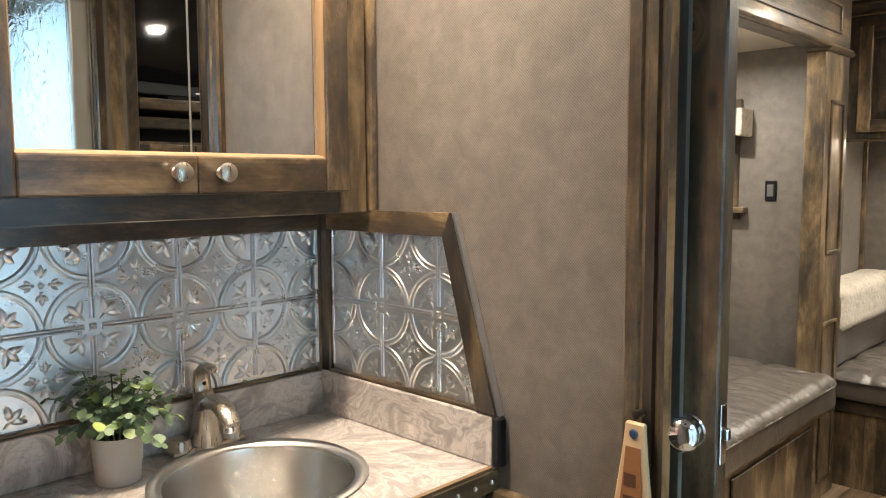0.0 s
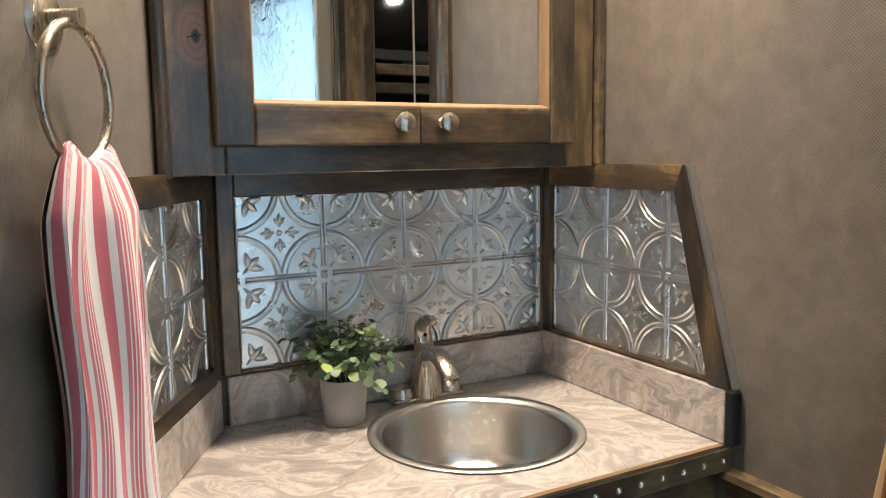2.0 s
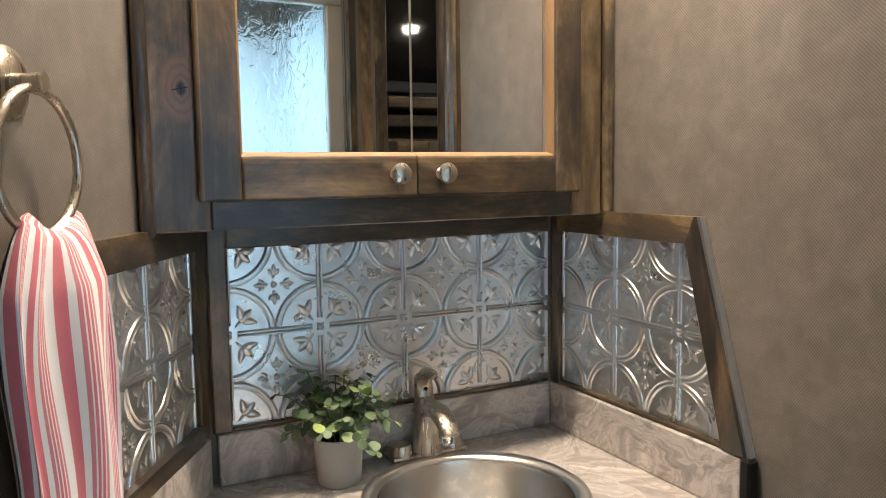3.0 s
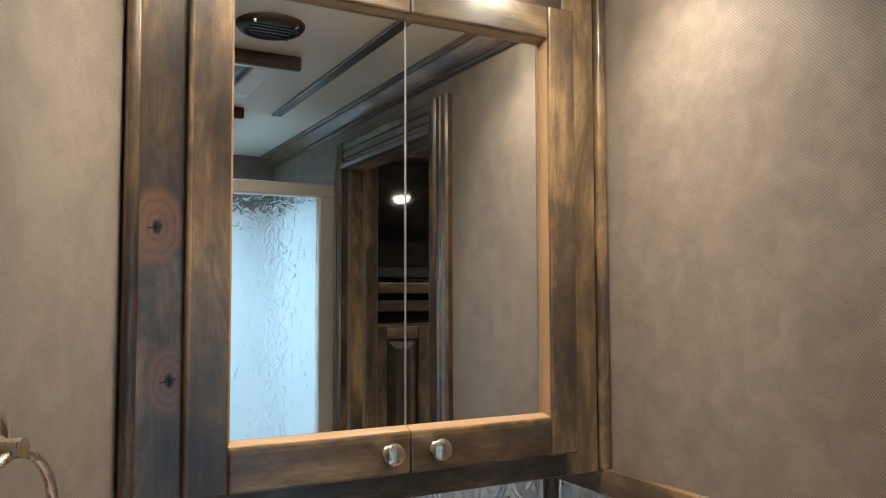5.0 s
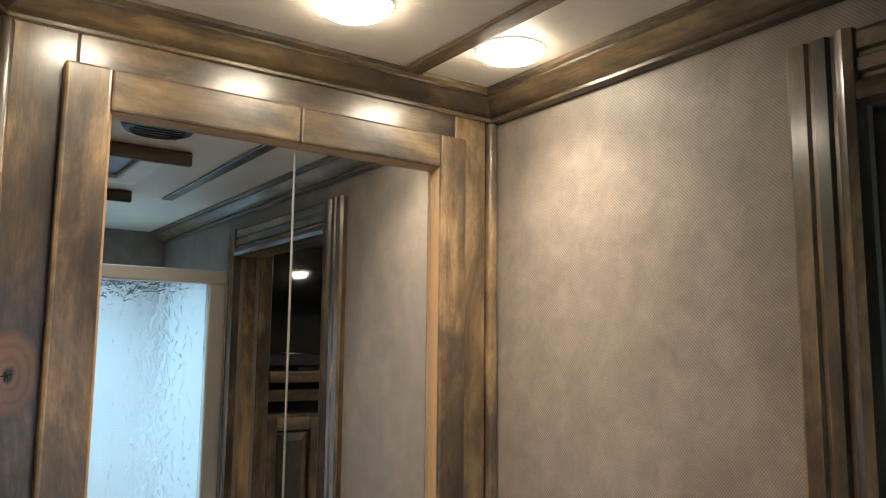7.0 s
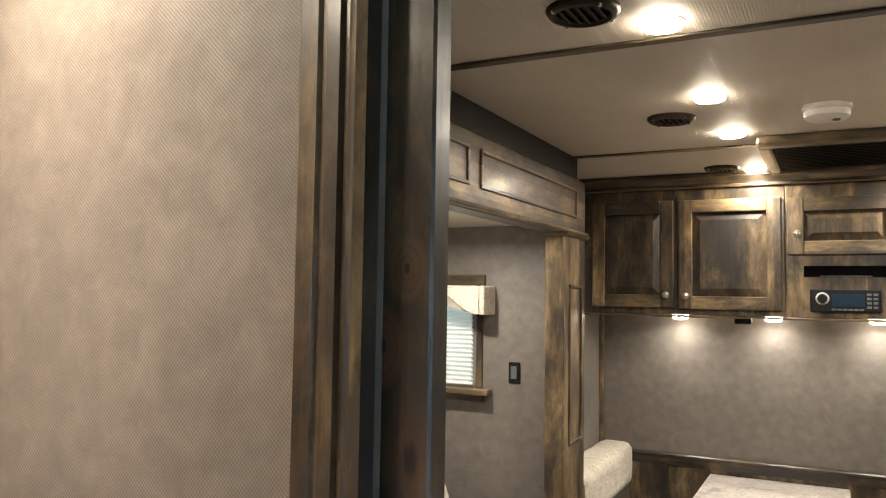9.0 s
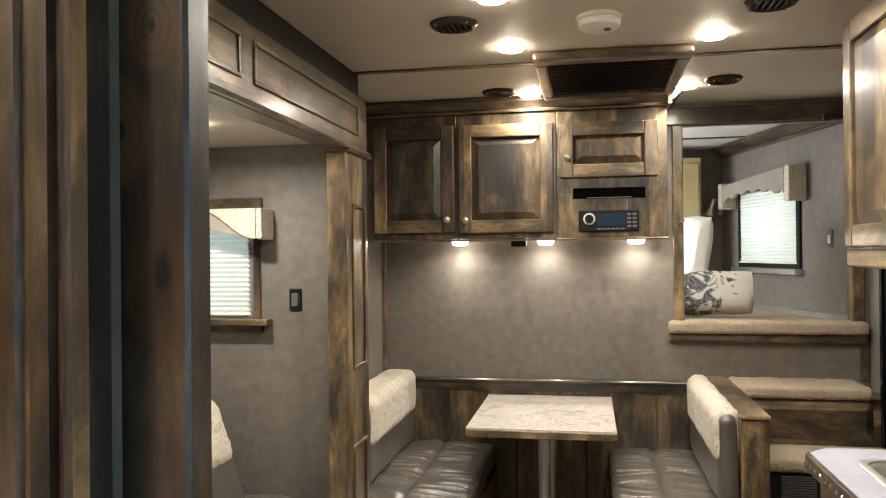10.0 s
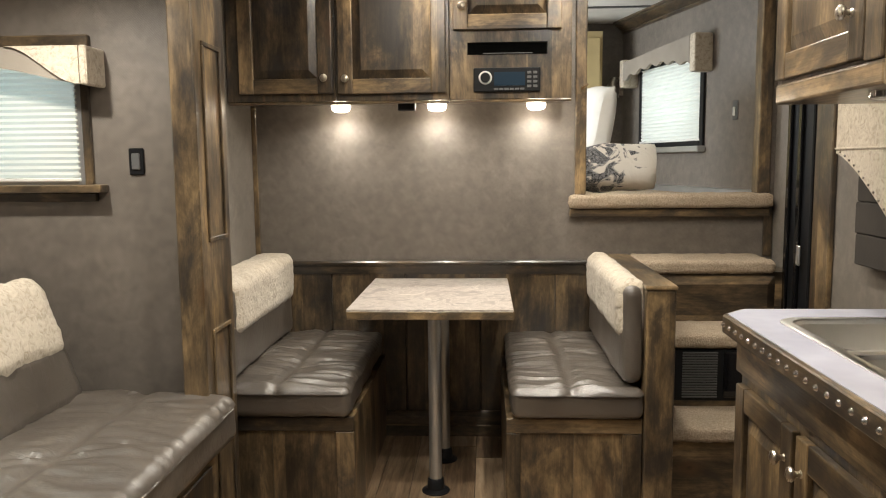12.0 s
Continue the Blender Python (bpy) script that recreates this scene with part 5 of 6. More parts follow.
def bench(name, x0, x1, back0, back1, base0, base1, side):
    t = thing(name, ((x0 + x1) / 2, 4.0, 0), "dinette bench with pleated brown leather seat on an alder base", "bench", "benches at the dinette")
    y0, y1 = 3.57, FAR - 0.012
    part("base", boxed(base0, base1, y0 + 0.02, y1, 0.0, 0.386), WOOD["z"], t)
    part("front_rail", boxed(base0, base1, y0 - 0.002, y0 + 0.02, 0.335, 0.388, bevel=0.003), WOOD["x"], t)
    for a, b in ((base0, base0 + 0.05), (base1 - 0.065, base1)):
        part("front_stile", boxed(a, b, y0 - 0.001, y0 + 0.02, 0.0, 0.334, bevel=0.003), WOOD["z"], t)
    part("front_panel", boxed(base0 + 0.05, (base0 + base1) / 2, y0 + 0.010, y0 + 0.0195, 0.0, 0.334), WOOD["z"], t)
    part("front_panel", boxed((base0 + base1) / 2 + 0.001, base1 - 0.065, y0 + 0.010, y0 + 0.0195, 0.0, 0.334), WOOD["z"], t)
    mid = (x0 + x1) / 2 + 0.02 * side
    sh = wrinkle(x0, x1, y0, y1, SEAT_Z, [mid], 0.016, 23.0, x0 * 3)
    c = part("seat_cushion", soft_box(x0, x1, y0 - 0.03, y1 - 0.004, 0.390, SEAT_Z - 0.008, 0.030, 110, sh), LEATHER, t, "pleated brown leather seat", True)
    part("piping", tube(bmesh.new(), [(x0 + 0.02, y0 - 0.031, SEAT_Z - 0.026), (mid, y0 - 0.032, SEAT_Z - 0.026), (x1 - 0.02, y0 - 0.031, SEAT_Z - 0.026)], 0.0035, 8), LEATHER, c)
    b0, b1 = min(back0, back1), max(back0, back1)
    bump = lambda p, n: 0.006 * noise.noise(p * 7 + Vector((x0, 0, 0)))
    bc = part("backrest", soft_box(b0, b1, y0 - 0.005, y1 - 0.02, SEAT_Z + 0.002, 0.862, 0.038, 20, bump), LEATHER, t, "brown leather backrest", True)
    ruche = lambda p, n: 0.011 + 0.006 * noise.noise(Vector((p.x * 10, p.y * 30, p.z * 5))) + 0.0035 * noise.noise(p * 45)
    part("cover", soft_box(b0 - 0.003, b1 + 0.003, y0 + 0.025, y1 - 0.022, 0.668, 0.866, 0.040, 30, ruche), CREAM, bc, "cream embossed fabric cover", True)
    return t


bench("dinette_bench", -1.235, -0.672, -1.235, -1.085, -1.255, -0.662, 1)
b2 = bench("dinette_bench", -0.106, 0.352, 0.275, 0.352, -0.122, 0.350, -1)


def divider():
    t = thing("bench_end_panel", (0.405, 4.0, 0), "dark alder end panel behind the dinette bench", "panel")
    part("post", boxed(0.352, 0.452, 3.548, 3.64, 0, 0.845, bevel=0.006, seg=2), WOOD["z"], t)
    part("panel", boxed(0.365, 0.440, 3.64, FAR - 0.012, 0, 0.845), WOOD["z"], t)
    part("cap", boxed(0.348, 0.456, 3.542, FAR - 0.014, 0.846, 0.862, bevel=0.005, seg=2), WOOD["y"], t)


divider()


def table():
    t = thing("dinette_table", (-0.39, 4.06, 0), "dinette table with pale laminate top on two satin metal posts", "table")
    x0, x1, y0, y1 = -0.702, -0.092, 3.70, 4.465
    bm = bmesh.new()
    prism(bm, [(x0, y0, 0.742), (x1, y0, 0.742), (x1, y1, 0.742), (x0, y1, 0.742)], (0, 0, 0.008))
    part("top", bm, TABLE_TOP, t, "pale laminate tabletop")
    for a, d in (((x0, x1, y0 - 0.004, y0 + 0.018), "x"), ((x0, x1, y1 - 0.018, y1), "x"), ((x0 - 0.004, x0 + 0.018, y0 + 0.018, y1 - 0.018), "y"), ((x1 - 0.018, x1 + 0.004, y0 + 0.018, y1 - 0.018), "y")):
        part("edge", boxed(a[0], a[1], a[2], a[3], 0.712, 0.7415, bevel=0.002), WOOD[d], t)
    part("underside", boxed(x0 + 0.019, x1 - 0.019, y0 + 0.019, y1 - 0.019, 0.722, 0.7415), WOOD["x"], t)
    for x, y in ((-0.390, 3.845), (-0.372, 4.17)):
        leg = part("leg", lathe(bmesh.new(), [(0.0, 0.0), (0.0245, 0.0), (0.0245, 0.721), (0, 0.721)], (x, y, 0.002), n=24), GREY_TRIM, t, "satin metal post", True)
        part("foot", lathe(bmesh.new(), [(0.055, 0.0), (0.055, 0.004), (0.034, 0.012), (0.031, 0.05), (0.026, 0.055)], (x, y, 0.0), n=28), BLACK, leg, "black floor socket", True)


table()

# ---- upper cabinets on the far wall ----


def upper_cabinets():
    yb, yf = FAR - 0.002, 4.15
    units = [(-1.255, -0.804, [(-1.200, -0.814, 1.567, 2.070, (0.355, 0.060))]), (-0.803, -0.336, [(-0.790, -0.350, 1.563, 2.068, (0.032, 0.060))]), (-0.335, 0.158, [(-0.320, 0.116, 1.810, 2.060, (0.035, 0.090))])]
    for x0, x1, doors in units:
        t = thing("wall_cabinet", ((x0 + x1) / 2, 4.3, 1.54), "knotty alder overhead cabinet with raised-panel door", "cabinet", "overhead cabinets on the far wall")
        part("body", boxed(x0, x1, yf + 0.002, yb, 1.545, 2.120), WOOD["z"], t)
        part("face_frame", boxed(x0, x1, yf - 0.016, yf + 0.001, 1.536, 2.122, bevel=0.002), WOOD["z"], t)
        for a, b, z0, z1, k in doors:
            panel_door(t, frame_of((a, yf - 0.017, z0), (1, 0, 0), Z), b - a, z1 - z0, stile=0.060, knob=k)
        part("light_rail", boxed(x0, x1, yf - 0.020, yf - 0.001, 1.524, 1.535, bevel=0.003), WOOD["x"], t)
        if x0 > -0.4:
            # no recess here: the slot's dark inside is painted as a flat strip
            part("slot", boxed(-0.262, 0.060, yf - 0.019, yf - 0.0165, 1.713, 1.762), SLOT_DARK, t, "flat black strip standing for the dark inside of an open slot")
            part("disc_lip", boxed(-0.20, 0.0, yf - 0.024, yf - 0.019, 1.716, 1.719), GREY_PL, t)
    t = thing("cabinet_crown", (-0.55, 4.1, 2.12), "alder crown moulding over the overhead cabinets", "trim")
    part("crown", moulding(bmesh.new(), [(a, b * 1.35) for a, b in CROWN], (-1.255, yf - 0.016, 2.123), (0.158, yf - 0.016, 2.123), (0, -1, 0), Z), WOOD["x"], t, "", True)
    part("crown_return", moulding(bmesh.new(), [(a, b * 1.35) for a, b in CROWN], (0.160, yf - 0.07, 2.123), (0.160, FAR - 0.035, 2.123), (1, 0, 0), Z), WOOD["y"], t, "", True)
    r = thing("car_radio", (-0.103, yf, 1.61), "black built-in stereo radio with a round chrome dial", "radio")
    f = yf - 0.017
    part("face", boxed(-0.238, 0.032, f - 0.014, f - 0.001, 1.563, 1.660, bevel=0.005, seg=2), BLACK, r)
    part("screen", boxed(-0.155, -0.030, f - 0.0165, f - 0.0142, 1.588, 1.642), DISPLAY, r, "dim blue display")
    part("dial", lathe(bmesh.new(), [(0, 0.022), (0.016, 0.022), (0.019, 0.018), (0.020, 0.0)], (-0.190, f - 0.014, 1.620), (0, -1, 0), 28), BLACK, r, "", True)
    part("dial_ring", lathe(bmesh.new(), [(0.020, 0.004), (0.025, 0.006), (0.027, 0.002), (0.027, 0.0)], (-0.190, f - 0.014, 1.620), (0, -1, 0), 28), WHITE_PL, r, "pale silver dial ring", True)
    for k in range(4):
        for j in range(2):
            part("button", boxed(-0.022 + j * 0.024, -0.005 + j * 0.024, f - 0.0168, f - 0.0142, 1.580 + k * 0.018, 1.590 + k * 0.018, bevel=0.001), GREY_PL, r)
    for k in range(6):
        part("preset_button", boxed(-0.155 + k * 0.021, -0.138 + k * 0.021, f - 0.0168, f - 0.0142, 1.570, 1.578, bevel=0.001), GREY_PL, r)
    for x, y in UNDER_SPOTS:
        t = thing("under_cabinet_light", (x, y, 1.545), "lit round puck light under the cabinets", "light", "puck lights under the cabinets")
        part("housing", lathe(bmesh.new(), [(0, 0.0), (0.043, 0.0), (0.043, -0.010), (0.036, -0.012), (0, -0.010)], (x, y, 1.5445), n=28), WHITE_PL, t, "", True)
        part("diffuser", lathe(bmesh.new(), [(0.0, -0.038), (0.024, -0.037), (0.036, -0.031), (0.0405, -0.020), (0.041, -0.0125)], (x, y, 1.5445), n=28), PUCK_ON, t, "glowing diffuser", True)
    s = thing("motion_sensor", (-0.52, 4.22, 1.545), "small black sensor box under the cabinets", "sensor")
    part("housing", boxed(-0.555, -0.482, 4.18, 4.24, 1.498, 1.5445, bevel=0.006, seg=2), BLACK, s)


upper_cabinets()


def ceiling_unit():
    t = thing("air_conditioner", (-0.10, 3.7, CEIL), "ceiling air conditioner with black filter in an alder frame", "air conditioner")
    x0, x1, y0, y1 = -0.385, 0.175, 3.31, 4.03
    for a, d in (((x0, x1, y0, y0 + 0.075), "x"), ((x0, x1, y1 - 0.06, y1), "x"), ((x0, x0 + 0.05, y0 + 0.075, y1 - 0.06), "y"), ((x1 - 0.05, x1, y0 + 0.075, y1 - 0.06), "y")):
        bm = boxed(a[0], a[1], a[2], a[3], CEIL - 0.040, CEIL - 0.001, bevel=0.012, seg=2)
        part("frame_board", bm, WOOD[d], t)
    part("filter", boxed(x0 + 0.05, x1 - 0.05, y0 + 0.075, y1 - 0.06, CEIL - 0.026, CEIL - 0.002), BLACK, t, "black filter grille")
    for k in range(16):
        y = y0 + 0.09 + k * 0.034
        part("slat", boxed(x0 + 0.052, x1 - 0.052, y, y + 0.006, CEIL - 0.031, CEIL - 0.0262), BLACK, t)
    d = thing("smoke_detector", (-0.155, 2.94, CEIL), "round white smoke detector on the ceiling", "smoke detector")
    part("base", lathe(bmesh.new(), [(0, 0), (0.068, 0), (0.068, -0.010), (0.060, -0.014)], (-0.155, 2.94, CEIL - 0.001), n=36), WHITE_PL, d, "", True)
    part("body", lathe(bmesh.new(), [(0.058, -0.012), (0.064, -0.018), (0.062, -0.034), (0.050, -0.042), (0, -0.044)], (-0.155, 2.94, CEIL - 0.001), n=36), WHITE_PL, d, "", True)
    part("test_button", lathe(bmesh.new(), [(0, -0.048), (0.010, -0.047), (0.012, -0.043)], (-0.13, 2.93, CEIL - 0.001), n=14), GREY_PL, d, "", True)


ceiling_unit()

# ---- steps and the bed nook ----


def carpet_slab(name, x0, x1, y0, y1, z1, h, label, parent=None):
    fuzz = lambda p, n: 0.003 * noise.noise(p * 70) + 0.003 * noise.noise(p * 25)
    bm = soft_box(x0, x1, y0, y1, z1 - h, z1, min(0.02, h * 0.45), 40, fuzz)
    ob = part(name, bm, CARPET, parent, label, True)
    return ob


def steps():
    t = thing("entry_steps", (0.78, 4.1, 0), "beige carpeted steps with dark alder risers", "stairs")
    x0, x1 = 0.455, SIDE_R - 0.003
    spec = [(3.72, 0.305), (3.96, 0.600), (4.20, 0.862)]
    zlow = 0.0
    for k, (y, z) in enumerate(spec):
        y2 = spec[k + 1][0] if k < 2 else FAR - 0.003
        part("riser", boxed(x0, x1, y + 0.025, y2 + 0.03 if k < 2 else y2, zlow, z - 0.052), WOOD["x"], t)
        m = frame_of((x0 + 0.04, y + 0.0245, zlow + 0.02), (1, 0, 0), Z)
        carpet_slab("tread", x0, 1.02 if k == 2 else x1, y - 0.005, y2 + 0.06 if k < 2 else y2, z, 0.056, "beige carpeted tread", t)
        if k == 2:
            bm = bmesh.new()
            w, h = 0.52, 0.17
            bo = [(0, 0), (w, 0), (w, h), (0, h)]
            bi = [(0.035, 0.035), (w - 0.035, 0.035), (w - 0.035, h - 0.035), (0.035, h - 0.035)]
            o = [bm.verts.new((a, b, 0.001)) for a, b in bo]
            i = [bm.verts.new((a, b, 0.016)) for a, b in bi]
            for q in range(4):
                bm.faces.new((o[q], o[(q + 1) % 4], i[(q + 1) % 4], i[q]))
            bm.faces.new(i)
            part("riser_panel", placed(bm, frame_of((x0 + 0.05, y + 0.0245, zlow + 0.025), (1, 0, 0), Z)), WOOD["x"], t)
        zlow = z
    f = thing("furnace_vent", (0.70, 3.98, 0.43), "black furnace grille set into the stair riser", "vent")
    part("frame", boxed(0.50, 1.02, 3.972, 3.984, 0.330, 0.540, bevel=0.004), BLACK, f)
    for k in range(18):
        z = 0.345 + k * 0.0105
        part("slat", boxed(0.585, 0.72, 3.962, 3.9718, z, z + 0.005), GREY_PL, f)
    part("cover", boxed(0.745, 0.86, 3.960, 3.9718, 0.345, 0.53, bevel=0.004), GLOSS_BLACK, f)
    tagged(carpet_slab("bed_ledge", 0.185, 1.078, FAR - 0.075, FAR + 0.12, 1.132, 0.062, "thick beige carpeted ledge under the bed opening"), "", "ledge")


steps()


def pillow(name, m, w, h, d, material, label):
    bm = bmesh.new()
    bmesh.ops.create_cube(bm, size=2.0)
    bmesh.ops.subdivide_edges(bm, edges=bm.edges[:], cuts=16, use_grid_fill=True)
    for v in bm.verts:
        a, b = v.co.x, v.co.y
        fat = (max(0.0, (1 - a ** 4) * (1 - b ** 4))) ** 0.45
        z = v.co.z * d / 2 * (0.06 + 0.94 * fat)
        v.co = Vector((a * w / 2 * (1 - 0.05 * b * b), b * h / 2 * (1 - 0.05 * a * a), z))
        v.co += Vector((1, 1, 1)) * 0.010 * noise.noise(v.co * 11)
    ob = part(name, placed(bm, m), material, None, label, True)
    return tagged(ob, label, "pillow")


def nook():
    bed = thing("bed_mattress", (0.0, 5.5, 1.10), "bed with pale carpet-coloured cover in the nook", "bed")
    part("mattress", soft_box(-0.88, 0.20, 4.62, 6.2, 1.10, 1.19, 0.03, 12), WHITE_CLOTH, bed, "", True)
    pillow("white_pillow", frame_of((0.318, 5.02, 1.405), (0.50, -0.87, 0), (0.20, 0.10, 1)), 0.38, 0.52, 0.14, WHITE_CLOTH, "white pillow standing on the bed")
    pillow("patterned_pillow", frame_of((0.44, 4.78, 1.245), (0.98, 0.16, 0.0), (0.05, 0.35, 1)), 0.42, 0.225, 0.20, PRINT, "white pillow with a black rope-like print")
    # window in the slanted wall
    m = frame_of(NW0 + Z * 0.0, ND, Z)      # u along the wall, v up from z = 1, w into the wall side
    if (m.to_3x3() @ Vector((0, 0, 1))).dot(NO) > 0:
        flip = Matrix.Diagonal((1, 1, -1, 1))
    else:
        flip = Matrix.Identity(4)
    mm = m @ flip
    L = (NW1 - NW0).length
    w = thing("window_2", NW0 + Z * 0.36, "dark-framed window in the bed nook", "window", kind="structure")
    for a in ((0, 0.03, 0.36, 0.87), (L - 0.03, L, 0.36, 0.87), (0.03, L - 0.03, 0.36, 0.39), (0.03, L - 0.03, 0.84, 0.87)):
        part("frame_bar", placed(boxed(a[0], a[1], a[2], a[3], -0.03, 0.010, bevel=0.003), mm), BLACK, w)
    part("sill", placed(boxed(-0.03, L + 0.03, 0.325, 0.358, 0.001, 0.05, bevel=0.004), mm), GREY_TRIM, w, "pale aluminium sill")
    part("side_trim", placed(boxed(-0.02, -0.001, 0.36, 0.88, 0.001, 0.016, bevel=0.003), mm), BLACK, w)
    blind(mm, 0.02, L - 0.02, 0.40, 0.86)
    v = thing("window_valance", NW0 + Z * 0.75, "taupe suede pelmet with scalloped edge and cream ends", "valance", "window valances")
    part("end_board", placed(boxed(-0.09, -0.03, 0.745, 0.945, 0.002, 0.11, bevel=0.01, seg=2), mm), CREAM, v, "cream fabric end")
    bm = bmesh.new()
    pts = [(-0.03, 0.94)] + [(-0.03 + (L + 0.06) * k / 30, 0.79 + 0.045 * math.sin(math.pi * k / 30) + 0.012 * math.sin(k * 1.25)) for k in range(31)] + [(L + 0.03, 0.90)]
    prism(bm, [(a, b, 0.09) for a, b in pts], (0, 0, 0.018))
    part("board", placed(bm, mm), SUEDE, v, "scalloped taupe suede face")
    part("end_board", placed(boxed(L + 0.03, L + 0.09, 0.745, 0.92, 0.002, 0.11, bevel=0.01, seg=2), mm), CREAM, v, "cream fabric end")
    s = thing("light_switch", NA + ND * 0.42 + Z * 0.53, "small light switch plate on the nook wall", "switch", "switches")
    part("plate", placed(boxed(-0.34, -0.295, 0.48, 0.575, 0.001, 0.008, bevel=0.003), mm), GREY_PL, s)
    part("rocker", placed(boxed(-0.327, -0.308, 0.50, 0.545, 0.0082, 0.016, bevel=0.003), mm), WHITE_PL, s)
    # made-up window frame round the added fill lamp, on the nook's opposite, closed wall
    w3 = thing("nook_fill_frame", (-0.9, 5.4, 1.4), "made-up dark frame round the fill lamp on the nook's unseen wall", "window", kind="structure")
    for a in ((5.0, 5.03, 1.37, 1.87), (5.77, 5.80, 1.37, 1.87), (5.03, 5.77, 1.37, 1.40), (5.03, 5.77, 1.84, 1.87)):
        part("frame_bar", boxed(-0.899, -0.875, a[0], a[1], a[2], a[3], bevel=0.003), BLACK, w3)
    # reading lamp on the front corner
    r = thing("reading_lamp", (0.70, 6.2, 1.75), "small nickel reading lamp with a cone shade", "lamp")
    p = Vector((0.68, 6.20, 1.80))
    part("arm", tube(bmesh.new(), [p + Vector((0.05, 0.07, -0.05)), p + Vector((0.05, 0.02, -0.02)), p + Vector((0.02, 0, 0.03)), p], 0.009, 8), NICKEL, r, "", True)
    part("shade", lathe(bmesh.new(), [(0.02, 0.09), (0.03, 0.07), (0.055, -0.03), (0.052, -0.03), (0.026, 0.065), (0, 0.07)], p + Vector((-0.03, 0, -0.06)), (0.25, 0, 1), 20), NICKEL, r, "", True)
    part("plate", lathe(bmesh.new(), [(0.0, 0.012), (0.035, 0.01), (0.035, 0)], p + Vector((0.05, 0.078, -0.05)), (0, -1, 0), 18), NICKEL, r, "", True)
    c = thing("nook_cabinet", (0.3, 6.1, 1.1), "honey-coloured wooden cabinet at the head of the bed", "cabinet")
    part("body", boxed(0.10, 0.56, 6.02, 6.275, 1.10, 2.10), HONEY, c)
    for x in (0.115, 0.333):
        part("door", boxed(x, x + 0.212, 6.001, 6.019, 1.14, 2.06, bevel=0.005, seg=2), HONEY, c, "honey-coloured plain door")


def blind(m, u0, u1, v0, v1, pleat=0.021):
    at = m @ Vector(((u0 + u1) / 2, v0, 0))
    t = thing("pleated_blind", at, "pale pleated window blind glowing with daylight", "blind", "window blinds")
    bm = bmesh.new()
    k = int((v1 - v0) / pleat * 2)
    rows = []
    for i in range(k + 1):
        v = v1 - (v1 - v0) * i / k
        d = 0.000 if i % 2 else 0.008
        rows.append((bm.verts.new((u0, v, d)), bm.verts.new((u1, v, d))))
    for a, b in zip(rows, rows[1:]):
        bm.faces.new((a[0], a[1], b[1], b[0]))
    ob = part("cloth", placed(bm, m), BLIND, t)
    part("bottom_rail", placed(boxed(u0, u1, v0 - 0.014, v0 - 0.001, -0.006, 0.014, bevel=0.003), m), WHITE_PL, t)


nook()

# ---- slide-out: window, valance, sofa ----


